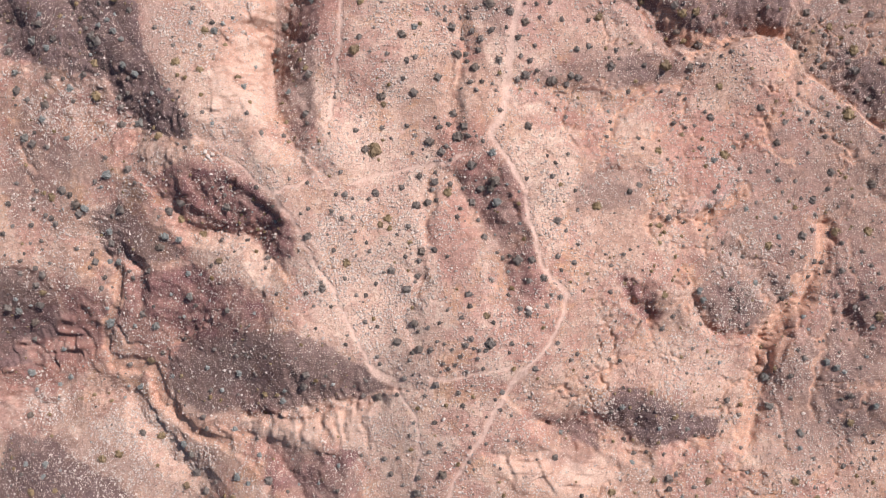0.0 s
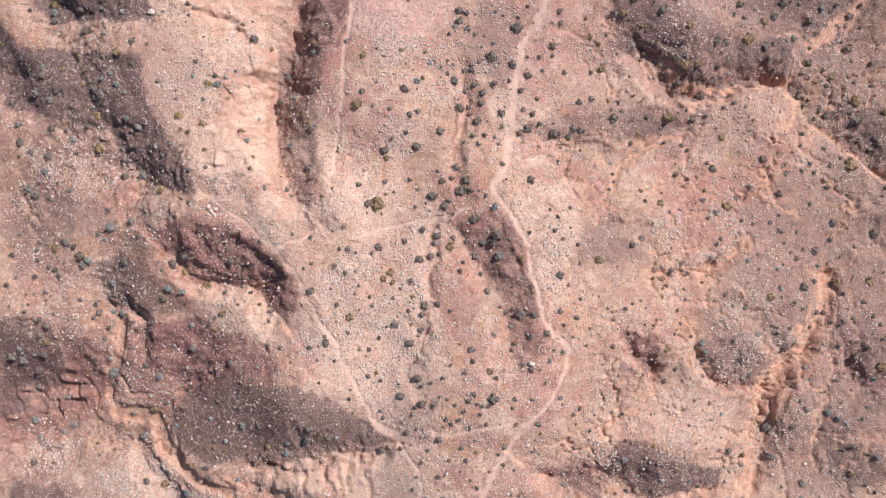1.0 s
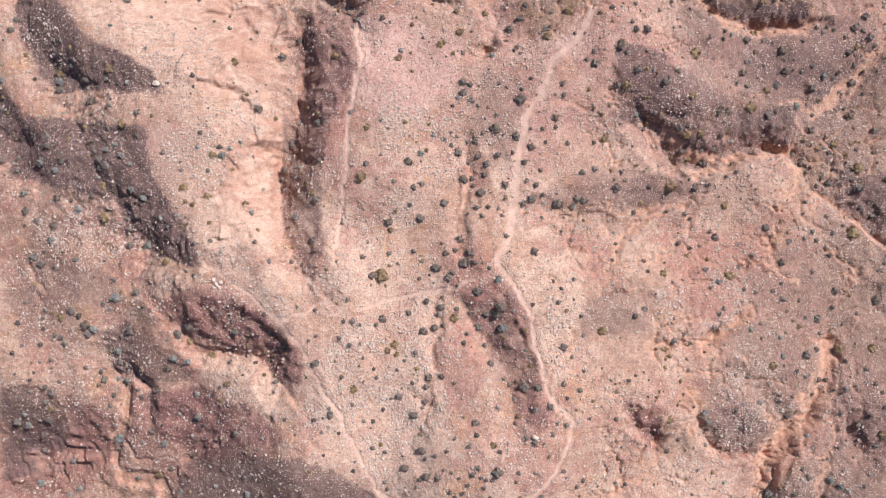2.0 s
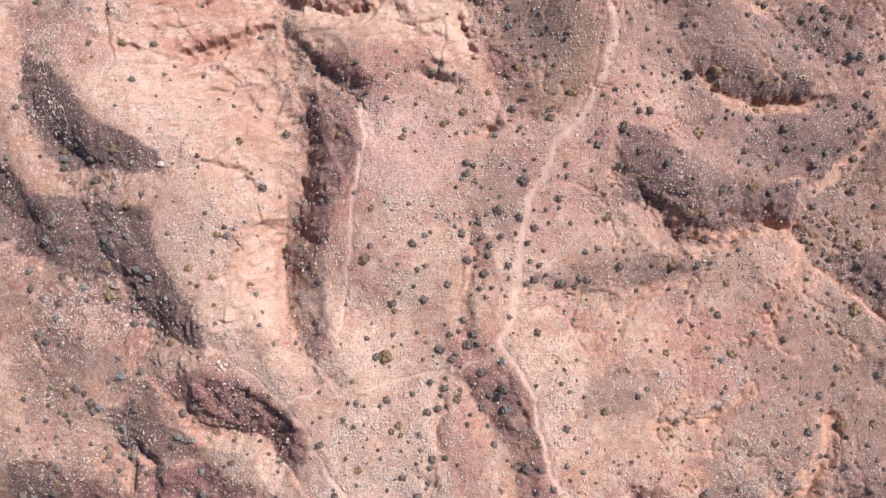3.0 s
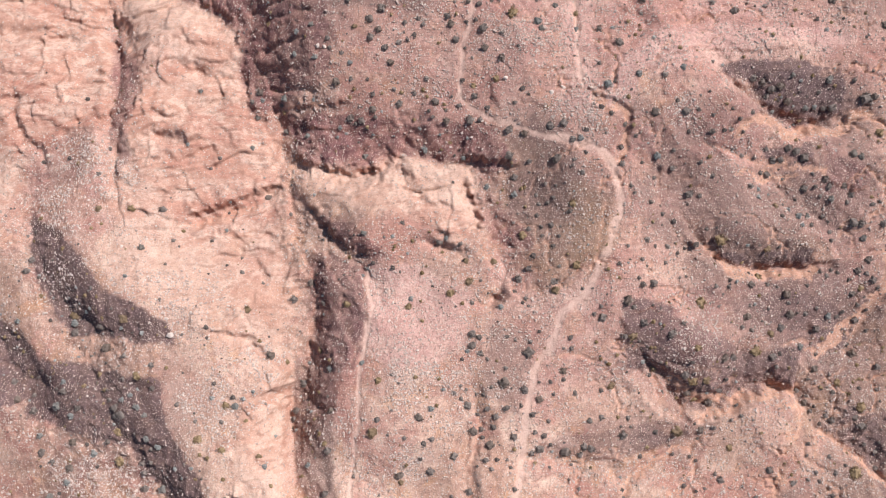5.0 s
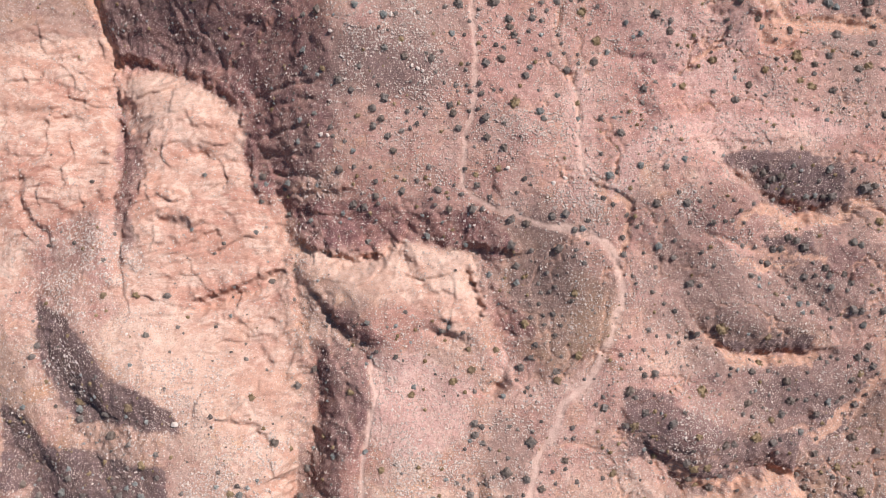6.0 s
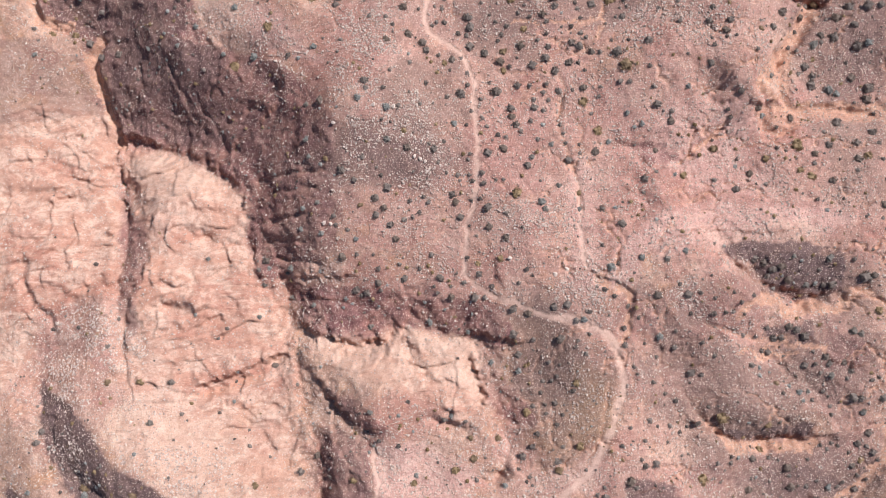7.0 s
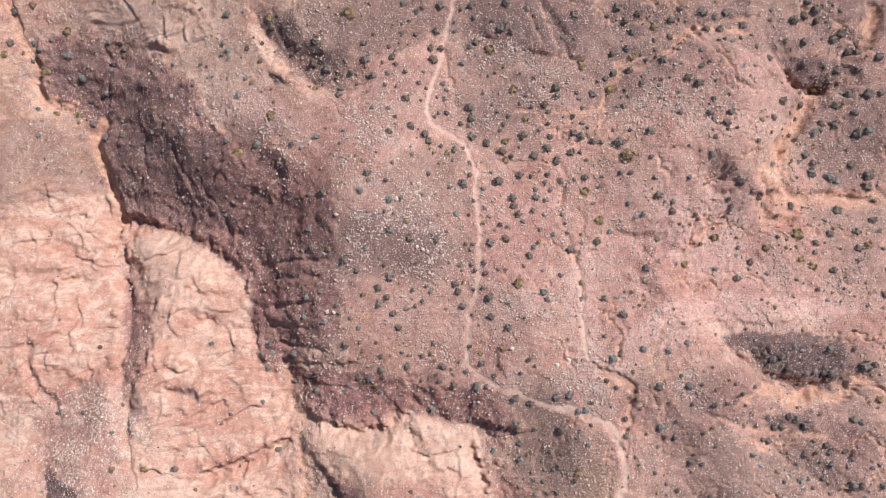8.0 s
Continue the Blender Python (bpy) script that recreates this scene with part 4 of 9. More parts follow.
area("pink", 1, [(22.3, 83.7), (26.2, 92.0), (34.9, 96.8), (44.8, 98.0), (59.6, 97.5), (65.5, 96.1), (65.3, 94.1), (54.0, 94.0), (43.7, 95.2), (36.4, 93.9), (29.7, 89.2), (26.9, 82.8)])
area("pink", 0.6, [(17.1, 88.4), (20.9, 93.1), (23.4, 91.1), (22.3, 83.7), (17.8, 82.8)])
area("pink", 0.6, [(28.8, 106.5), (41.2, 107.4), (56.0, 101.9), (52.9, 98.7), (38.9, 100.6)])
area("pale", 1, [(8.9, 17.2), (12.0, 18.2), (19.4, 19.7), (22.1, 18.1), (18.3, 15.9), (16.8, 12.4), (17.7, 7.1), (19.0, 1.0), (16.3, -2.5), (14.6, 1.0), (12.8, 8.9), (10.6, 13.7)])
area("pale", 0.8, [(-48.4, 40.5), (-44.3, 40.5), (-43.4, 34.2), (-39.7, 27.8), (-34.9, 29.2), (-31.8, 25.3), (-27.6, 24.6), (-26.8, 18.6), (-24.1, 15.9), (-19.7, 12.4), (-23.2, 9.8), (-27.7, 9.8), (-31.2, 13.3), (-36.4, 16.8), (-40.0, 21.3), (-44.2, 26.1), (-46.9, 30.7)])
area("pale", 1, [(-39.6, 1.9), (-32.3, 2.3), (-27.7, 0.1), (-25.9, -3.4), (-25.0, -6.9), (-27.7, -7.4), (-31.4, -5.2), (-36.7, -3.0), (-40.2, -0.4)])
area("pale", 0.95, [(-60.1, -29.3), (-46.7, -26.9), (-43.7, -33.6), (-35.9, -38.2), (-44.0, -43.5), (-49.9, -43.6), (-56.9, -38.9), (-62.1, -36.2), (-67.4, -29.5)])
area("pale", 0.8, [(-16.4, -24.4), (-11.9, -24.7), (-11.0, -31.9), (-12.8, -31.0), (-16.4, -26.6)])
area("pale", 0.6, [(21.6, -17.5), (31.3, -14.4), (42.9, -15.6), (50.9, -16.7), (49.9, -23.2), (40.7, -23.6), (31.9, -21.4), (23.7, -22.2)])
area("pale", 0.7, [(8.7, -31.0), (19.3, -33.4), (27.3, -36.5), (17.5, -38.3), (8.3, -35.3)])
area("pale", 0.8, [(47.9, -30.6), (50.8, -29.7), (52.2, -32.5), (48.8, -34.2)])
area("pale", 0.8, [(-56.3, 56.5), (-51.2, 59.4), (-45.3, 58.6), (-41.8, 50.0), (-43.5, 40.8), (-46.3, 31.7), (-47.1, 39.0), (-46.7, 46.3), (-51.3, 50.5), (-56.2, 53.3)])
area("pale", 0.9, [(-10.2, 77.2), (-6.3, 78.0), (3.3, 73.8), (4.2, 64.3), (2.3, 62.3), (-3.4, 67.2), (-6.3, 71.2)])
area("pale", 0.9, [(-27.3, 75.0), (-15.1, 74.4), (-11.1, 75.7), (-10.1, 72.2), (-20.0, 69.6), (-25.1, 69.9)])
area("pale", 0.7, [(-51.6, 140.3), (-47.6, 138.2), (-34.5, 137.0), (-31.4, 141.8), (-37.4, 142.9), (-41.5, 139.1)])
area("pale", 0.8, [(-64.2, 107.7), (-52.4, 107.6), (-41.4, 101.4), (-50.7, 99.3), (-60.4, 102.3)])
area("pale", 0.9, [(52.6, 123.9), (56.9, 125.0), (58.0, 121.1), (53.7, 116.1), (50.9, 119.0)])
area("salmon", 1, [(40.0, 3.7), (43.3, 6.0), (47.1, 8.8), (49.1, 9.7), (49.7, 8.4), (46.2, 6.0), (43.3, 3.7), (41.0, 2.8)])
area("salmon", 1, [(51.8, -13.9), (55.8, -10.7), (57.9, -9.7), (57.1, -14.9), (55.1, -18.6), (53.7, -20.9), (51.6, -19.5)])
area("salmon", 1, [(58.2, -3.7), (60.8, -3.7), (60.1, -8.3), (57.2, -9.7)])
area("salmon", 1, [(62.5, 4.3), (64.6, 4.8), (64.9, 2.0), (63.6, -2.7), (62.0, -2.7)])
area("salmon", 1, [(-55.0, -3.5), (-52.8, -3.5), (-53.2, -8.5), (-55.2, -8.5)])
area("salmon", 1, [(-58.1, -15.4), (-56.9, -19.0), (-49.4, -18.6), (-46.5, -19.5), (-46.7, -26.9), (-48.9, -27.0), (-50.0, -21.1), (-57.4, -20.9)])
area("salmon", 0.8, [(-46.6, -26.4), (-41.9, -28.0), (-33.6, -30.4), (-28.7, -30.0), (-35.7, -32.4), (-43.6, -30.7)])
area("salmon", 0.7, [(66.3, 47.0), (70.0, 51.3), (73.4, 55.6), (73.9, 52.7), (70.6, 48.9), (67.8, 46.1)])
area("salmon", 0.8, [(49.3, 115.1), (55.8, 114.6), (64.6, 115.1), (73.1, 114.6), (73.0, 113.1), (61.5, 113.0), (55.5, 109.2), (50.9, 110.2)])
area("olive", 0.7, [(58.7, 36.3), (75.4, 39.9), (75.5, 30.4), (67.9, 32.4), (60.5, 31.5)])
area("olive", 0.6, [(64.0, 23.8), (75.6, 17.2), (75.4, 9.6), (65.5, 13.3), (61.7, 19.8)])
area("olive", 0.7, [(12.6, 73.4), (23.1, 71.6), (23.1, 59.9), (17.8, 58.1), (11.7, 65.1)])
area("olive", 0.6, [(38.9, 40.5), (49.9, 44.2), (51.1, 41.3), (41.0, 37.6)])
area("olive", 0.9, [(-21.6, 149.5), (-15.7, 149.5), (-16.7, 142.7), (-20.6, 141.7)])
area("olive", 0.6, [(22.9, 123.7), (29.5, 123.6), (29.5, 119.8), (22.9, 119.9)])
area("olive", 0.5, [(0.8, 141.1), (7.6, 140.2), (5.6, 137.3), (1.8, 138.2)])
area("rosy", 1, [(-21.6, 146.6), (7.6, 145.9), (73.2, 146.4), (76.4, 128.8), (74.5, 86.1), (44.3, 84.9), (30.3, 90.6), (25.6, 72.0), (16.5, 81.1), (0.7, 80.2), (-12.0, 85.8), (-20.6, 93.9), (-21.3, 109.4)])
area("rosy", 0.8, [(-90.2, 112.0), (-67.1, 116.4), (-39.2, 101.4), (-30.6, 79.1), (-34.0, 60.8), (-84.4, 60.6)])
area("rosy", 0.7, [(-26.9, 51.9), (-15.5, 57.4), (5.1, 59.4), (4.9, 42.6), (-9.7, 39.0), (-23.3, 34.9)])
area("gravel", 1, [(-68.3, 41.6), (-48.9, 39.6), (-48.0, 34.2), (-46.9, 30.7), (-45.2, 27.0), (-42.2, 24.6), (-39.5, 19.9), (-39.1, 17.3), (-42.9, 17.4), (-48.2, 19.5), (-52.8, 22.9), (-54.0, 27.3), (-59.9, 28.5), (-67.4, 30.8), (-74.1, 32.2), (-76.5, 42.0)])
area("purple", 1, [(-45.8, 11.8), (-40.2, 13.4), (-31.2, 12.4), (-27.7, 8.0), (-23.6, 3.6), (-23.6, -1.2), (-27.7, -1.2), (-30.4, 1.9), (-34.1, 3.2), (-39.8, 5.0), (-43.5, 8.2)])
area("gravel", 0.8, [(-57.4, 6.1), (-52.8, 7.5), (-47.7, 3.8), (-43.3, 1.0), (-41.3, -0.4), (-45.8, -2.2), (-51.1, -1.3), (-57.0, -0.8)])
area("purple", 1, [(-40.3, -2.6), (-36.7, -3.5), (-31.4, -5.2), (-27.3, -8.3), (-25.9, -10.5), (-27.8, -13.2), (-32.7, -14.3), (-41.5, -14.9), (-47.9, -12.3), (-50.7, -7.5), (-49.3, -3.7)])
area("gravel", 0.8, [(-27.8, -13.2), (-23.2, -12.7), (-17.9, -14.8), (-11.8, -18.4), (-8.3, -21.9), (-11.9, -22.9), (-17.3, -24.4), (-21.9, -24.6), (-27.6, -26.7), (-33.6, -26.2), (-38.9, -28.1), (-45.5, -23.9), (-46.3, -19.0), (-42.7, -14.9)])
area("gravel", 0.7, [(-70.7, -2.7), (-66.1, -3.2), (-65.3, -8.4), (-67.4, -15.7), (-75.9, -15.8), (-75.4, -7.5)])
area("gravel", 0.9, [(-62.1, -36.6), (-56.9, -38.9), (-50.9, -43.6), (-71.1, -44.1), (-78.4, -38.4), (-72.4, -34.4)])
area("purple", 0.9, [(-27.7, -31.8), (-20.0, -32.1), (-13.7, -31.9), (-12.8, -39.9), (-25.8, -40.7), (-28.7, -36.5)])
area("purple", 0.75, [(5.8, 14.5), (9.3, 14.5), (11.9, 9.7), (13.2, 4.5), (14.1, 0.1), (15.8, -4.3), (15.2, -7.7), (10.9, -8.5), (9.7, -2.5), (8.4, 1.8), (4.9, 6.2), (3.2, 9.7), (3.6, 13.2)])
area("gravel", 0.85, [(31.8, 42.4), (58.2, 43.6), (58.2, 36.8), (52.7, 37.0), (48.4, 35.7), (42.4, 33.1), (37.6, 34.2), (34.7, 37.0)])
area("gravel", 0.8, [(66.1, 33.3), (75.5, 32.3), (75.7, 20.6), (69.9, 24.8), (65.1, 29.5)])
area("gravel", 1, [(27.4, -22.3), (31.9, -22.3), (37.4, -25.1), (46.0, -28.2), (44.7, -30.7), (37.2, -31.2), (33.6, -32.1), (29.1, -29.4), (25.6, -26.7)])
area("gravel", 0.8, [(12.6, -25.0), (19.2, -27.0), (24.7, -28.5), (25.1, -32.1), (19.2, -29.8)])
area("purple", 0.9, [(26.4, -3.5), (33.2, -6.7), (34.6, -10.8), (33.2, -13.5), (28.5, -7.1)])
area("gravel", 0.7, [(39.8, -6.3), (46.6, -5.4), (51.9, -9.2), (50.9, -13.9), (43.8, -12.3)])
area("gravel", 0.6, [(15.0, 29.0), (28.8, 31.5), (33.6, 30.4), (36.5, 27.8), (25.0, 25.4), (15.9, 26.3)])
area("gravel", 0.6, [(-27.8, 42.0), (-20.8, 41.9), (-19.9, 35.4), (-20.8, 27.0), (-19.2, 19.8), (-22.4, 16.4), (-26.6, 23.6), (-28.3, 33.6)])
area("gravel", 0.5, [(65.3, -2.7), (74.8, 0.1), (73.6, -23.9), (65.6, -23.1), (64.1, -11.1)])
area("gravel", 1, [(-75.0, 66.7), (-66.7, 63.3), (-63.3, 59.4), (-60.1, 55.1), (-56.2, 52.8), (-51.3, 50.5), (-47.2, 48.1), (-46.2, 45.4), (-52.0, 44.9), (-59.1, 45.8), (-66.0, 46.3), (-69.2, 50.1), (-72.1, 55.8), (-73.8, 60.7)])
area("gravel", 1, [(-80.4, 49.2), (-74.0, 45.8), (-70.7, 41.5), (-66.0, 36.8), (-71.5, 34.8), (-79.5, 33.8)])
area("purple", 0.9, [(-24.7, 60.5), (-15.5, 56.5), (-15.6, 46.2), (-18.5, 40.6), (-23.3, 41.5), (-25.1, 48.1)])
area("purple", 0.8, [(-23.8, 66.6), (-17.5, 65.1), (-11.8, 59.3), (-15.5, 59.3), (-22.3, 62.3)])
area("purple", 1, [(-32.4, 84.1), (-24.0, 84.4), (-16.1, 81.3), (-10.2, 78.1), (-6.8, 79.0), (-0.5, 81.0), (4.2, 80.7), (7.0, 77.4), (9.9, 74.5), (5.2, 73.7), (-0.5, 75.3), (-5.3, 76.0), (-10.2, 77.6), (-16.1, 74.5), (-23.2, 74.9), (-28.3, 78.0), (-30.3, 81.0)])
area("purple", 0.8, [(4.2, 70.9), (9.0, 66.1), (12.6, 61.2), (8.0, 60.4), (4.2, 64.3), (1.4, 69.1)])
area("gravel", 0.8, [(27.2, 49.9), (34.8, 49.9), (49.0, 43.2), (57.3, 38.4), (51.1, 36.1), (41.0, 35.7), (36.0, 38.6), (31.1, 40.6), (28.2, 45.2)])
area("gravel", 1, [(43.8, 59.7), (60.2, 60.5), (59.8, 56.5), (53.3, 56.8), (46.9, 56.7), (42.9, 58.2)])
area("gravel", 1, [(43.1, 91.1), (48.2, 91.5), (57.1, 91.1), (63.9, 89.8), (64.9, 86.5), (64.0, 82.7), (57.3, 81.2), (52.6, 83.2), (48.2, 86.4), (44.5, 88.7)])
area("gravel", 0.4, [(28.5, 83.4), (39.4, 84.3), (39.8, 72.8), (32.2, 72.6), (28.5, 77.1)])
area("gravel", 0.9, [(49.8, 77.3), (58.6, 77.6), (59.7, 73.4), (52.1, 73.7)])
area("purple", 0.6, [(60.5, 78.0), (69.0, 73.3), (68.3, 69.7), (61.7, 69.7)])
area("gravel", 0.9, [(61.4, 47.0), (68.3, 46.1), (66.7, 42.2), (61.8, 43.2)])
area("purple", 0.9, [(-82.0, 145.0), (-71.2, 147.3), (-55.1, 139.6), (-48.7, 136.3), (-46.9, 130.5), (-41.9, 125.5), (-33.5, 123.2), (-25.3, 118.1), (-21.3, 111.3), (-21.5, 105.6), (-22.6, 97.8), (-25.8, 89.8), (-32.8, 84.1), (-36.9, 85.1), (-38.1, 91.1), (-38.7, 100.3), (-43.5, 102.9), (-51.1, 107.6), (-61.9, 110.4), (-65.7, 110.9), (-67.2, 117.5), (-68.8, 128.5), (-77.7, 133.0), (-81.5, 136.3)])
area("gravel", 0.6, [(-80.4, 142.9), (-71.2, 145.1), (-55.2, 138.7), (-49.8, 134.4), (-49.1, 129.6), (-56.3, 124.3), (-49.4, 119.9), (-43.0, 116.8), (-41.3, 109.6), (-52.3, 109.8), (-65.1, 112.0), (-66.7, 120.7), (-68.3, 129.6), (-77.7, 134.1)])
area("gravel", 0.8, [(-28.5, 142.7), (-22.6, 139.8), (-20.6, 134.8), (-25.5, 133.4), (-30.4, 135.9), (-34.4, 142.8), (-35.4, 145.8), (-29.4, 146.7)])
area("gravel", 0.6, [(-19.3, 110.3), (-11.7, 109.3), (-4.1, 107.4), (-6.0, 102.7), (-11.7, 102.7), (-17.5, 105.6)])
area("gravel", 0.75, [(3.7, 145.0), (12.4, 148.8), (22.0, 148.7), (22.0, 143.9), (17.2, 138.7), (9.5, 140.2), (4.7, 142.1)])
area("gravel", 0.9, [(54.1, 138.8), (66.6, 137.7), (66.6, 133.3), (59.8, 133.3)])
area("gravel", 0.5, [(-21.6, 149.5), (-9.9, 149.5), (-9.9, 140.6), (-17.7, 137.8), (-21.6, 141.7)])
area("gravel", 0.5, [(65.6, 131.8), (74.4, 133.7), (74.4, 116.1), (66.7, 119.1)])
area("purple", 0.9, [(28.5, 107.3), (33.3, 108.3), (37.6, 105.4), (31.3, 104.5)])
area("purple", 0.7, [(-65.3, 101.2), (-56.9, 93.4), (-56.6, 84.5), (-57.1, 76.0), (-59.1, 73.2), (-61.3, 85.4)])
area("rock", 1, [(-90.6, 115.3), (-76.1, 118.6), (-67.1, 116.4), (-65.9, 104.4), (-61.2, 85.4), (-70.0, 80.3), (-76.3, 79.2), (-76.7, 71.4), (-84.4, 60.6)])
area("rock", 1, [(-65.7, 109.9), (-56.2, 108.7), (-39.2, 100.3), (-38.0, 89.1), (-31.7, 80.1), (-32.0, 60.9), (-50.7, 62.1), (-60.6, 67.7), (-59.3, 79.8), (-57.0, 89.4), (-63.5, 101.2)])
area("rock", 0.8, [(-56.3, 83.5), (-34.4, 84.2), (-30.3, 75.0), (-29.9, 63.8), (-26.9, 53.8), (-30.7, 42.5), (-29.0, 34.9), (-32.5, 31.2), (-33.9, 44.4), (-40.8, 45.4), (-47.6, 51.8), (-58.2, 56.5), (-57.2, 65.2), (-58.5, 76.2)])
area("rock", 1, [(-27.3, 75.0), (-11.1, 76.2), (-8.2, 78.1), (-5.3, 75.1), (2.3, 73.8), (4.2, 64.3), (-0.5, 60.4), (-6.2, 65.2), (-15.7, 67.1), (-24.1, 69.8)])
area("rock", 0.9, [(-34.3, 41.3), (-27.4, 42.0), (-28.3, 31.7), (-27.1, 21.5), (-31.1, 18.6), (-36.4, 21.2), (-36.4, 28.0)])
area("rock", 0.9, [(8.3, -30.1), (23.8, -32.1), (28.2, -35.7), (19.3, -38.3), (8.3, -34.4)])
area("rock", 1, [(-17.3, -24.4), (-11.9, -24.3), (-11.0, -31.0), (-16.4, -31.1)])
area("rock", 1, [(-76.0, -24.8), (-67.8, -23.7), (-66.5, -27.5), (-71.5, -31.5), (-79.8, -33.7), (-80.1, -24.8)])
area("rock", 1, [(-65.4, -10.4), (-58.0, -11.4), (-57.9, -19.4), (-67.8, -19.7), (-76.1, -21.8), (-80.1, -19.8), (-73.8, -15.8)])
area("rock", 0.8, [(-73.3, 155.0), (-44.4, 149.9), (-43.4, 143.0), (-51.6, 140.3), (-70.0, 147.8)])
area("rock", 0.9, [(-47.6, -25.0), (-42.4, -28.1), (-33.6, -27.6), (-25.7, -27.0), (-17.3, -28.4), (-21.9, -30.4), (-33.6, -31.3), (-43.6, -30.7)])

area("red", 0.8, [(-78.4, -16.9), (-72.0, -15.8), (-65.2, -11.5), (-55.6, -11.3), (-56.9, -19.4), (-65.7, -21.7), (-67.7, -25.6), (-78.2, -25.8)])
area("pale", 0.8, [(-33.8, -27.3), (-25.9, -26.8), (-20.1, -27.3), (-20.0, -31.1), (-23.9, -32.5), (-28.8, -30.2), (-32.9, -29.7)])
area("pale", 1, [(-17.3, -25.8), (-13.0, -24.7), (-11.0, -28.3), (-12.8, -32.0), (-16.4, -32.0)])
area("salmon", 0.9, [(52.1, -12.4), (57.8, -10.0), (56.5, -14.7), (54.7, -18.4), (53.1, -20.9), (50.9, -16.6)])
area("pale", 1, [(47.3, -30.3), (50.9, -30.5), (50.5, -33.3), (47.3, -32.4)])
area("pale", 0.7, [(6.6, -32.4), (19.2, -33.8), (19.8, -35.9), (13.6, -37.4), (6.6, -35.6)])
area("pink", 0.8, [(40.4, 8.2), (49.4, 10.2), (48.1, 7.4), (41.5, 3.3), (39.2, 3.7)])
area("pale", 0.6, [(37.3, 35.9), (48.9, 35.1), (56.3, 31.7), (56.8, 26.1), (49.8, 27.0), (40.8, 29.1)])
area("pale", 0.6, [(15.9, 34.4), (29.2, 38.8), (36.5, 32.3), (29.0, 31.3), (15.9, 33.1)])
area("olive", 0.8, [(58.7, 40.1), (75.1, 41.3), (74.2, 30.4), (67.8, 31.4), (59.3, 29.0)])
area("gravel", 0.7, [(62.4, 30.0), (68.3, 28.7), (74.1, 24.7), (73.7, 17.0), (70.3, 20.8), (66.5, 25.9)])
area("gravel", 0.5, [(64.4, -3.7), (72.9, -2.7), (72.4, -29.5), (66.5, -31.5), (61.9, -24.1), (64.7, -14.8)])
area("olive", 0.6, [(62.3, 17.9), (73.7, 17.0), (73.3, -0.8), (67.1, 0.1), (62.2, 8.5)])
area("pale", 0.5, [(-23.2, 12.4), (-7.5, 13.4), (-3.9, 1.8), (-5.6, -13.8), (-7.4, -28.0), (3.1, -38.3), (-12.9, -39.2), (-7.4, -24.4), (-16.1, -17.4), (-23.2, 1.8)])
area("purple", 0.9, [(-30.1, 84.4), (5.5, 81.2), (9.2, 74.5), (2.8, 75.5), (-7.8, 78.9), (-10.7, 76.1), (-19.6, 73.7), (-25.5, 74.9), (-29.6, 78.4)])
area("red", 0.8, [(-48.3, 68.2), (-41.0, 70.9), (-32.8, 74.0), (-30.1, 72.3), (-35.3, 70.6), (-41.8, 68.2), (-48.1, 66.4)])
area("red", 0.6, [(-5.7, 68.2), (2.7, 65.5), (4.6, 61.2), (-1.1, 61.1), (-6.6, 63.3)])
area("pale", 1, [(-2.0, 73.4), (2.8, 69.5), (5.0, 61.7), (2.7, 62.5), (-1.0, 67.2), (-6.7, 72.4)])
area("pale", 0.9, [(-61.3, 62.9), (-56.9, 63.9), (-49.5, 62.1), (-46.6, 54.2), (-50.5, 52.1), (-56.2, 54.0), (-61.0, 58.4)])
area("olive", 0.9, [(9.3, 72.0), (23.7, 72.2), (25.3, 66.5), (23.3, 57.3), (14.5, 54.8), (9.3, 60.8)])
area("olive", 0.9, [(40.2, 63.5), (60.3, 62.7), (61.0, 58.2), (46.9, 57.8), (43.0, 59.8)])
area("pink", 0.9, [(-15.0, 57.9), (-5.7, 57.8), (1.7, 53.1), (1.6, 43.8), (-9.2, 40.2), (-14.9, 43.8)])
area("pale", 0.6, [(36.9, 60.4), (44.9, 57.9), (50.0, 55.2), (36.8, 54.0), (28.8, 56.4)])
area("olive", 0.8, [(61.0, 48.7), (73.5, 53.4), (74.4, 39.1), (62.8, 40.1)])
area("gravel", 0.9, [(26.9, 52.8), (34.6, 51.1), (36.4, 43.7), (35.7, 39.2), (27.5, 41.0)])
area("purple", 0.9, [(-66.0, 120.1), (-53.7, 119.1), (-39.9, 114.8), (-33.0, 119.9), (-27.7, 110.6), (-28.9, 101.1), (-38.4, 100.9), (-42.8, 105.2), (-49.9, 108.2), (-66.6, 112.8)])
area("gravel", 0.7, [(-65.7, 129.6), (-41.4, 126.4), (-44.0, 119.0), (-53.7, 119.1), (-65.9, 121.2)])
area("purple", 0.8, [(-38.3, 105.0), (-23.6, 102.6), (-20.8, 96.0), (-23.1, 88.4), (-31.9, 86.6), (-37.2, 91.7)])
area("red", 0.7, [(-83.8, 89.8), (-77.8, 90.8), (-72.9, 92.9), (-78.9, 97.2), (-84.6, 95.0)])
area("red", 0.8, [(-69.7, 84.6), (-56.4, 86.1), (-51.1, 83.6), (-62.2, 81.6)])
area("pink", 0.9, [(33.7, 94.6), (45.5, 95.7), (56.6, 95.6), (62.6, 97.5), (62.5, 92.8), (52.3, 90.9), (39.0, 91.3), (31.5, 88.1)])
area("salmon", 0.9, [(52.4, 124.1), (56.6, 125.4), (56.9, 115.5), (73.5, 115.1), (73.1, 112.0), (56.9, 113.1), (54.2, 117.0)])
area("red", 0.8, [(54.7, 113.0), (60.1, 112.7), (58.2, 109.4), (53.1, 107.4), (52.5, 109.4)])
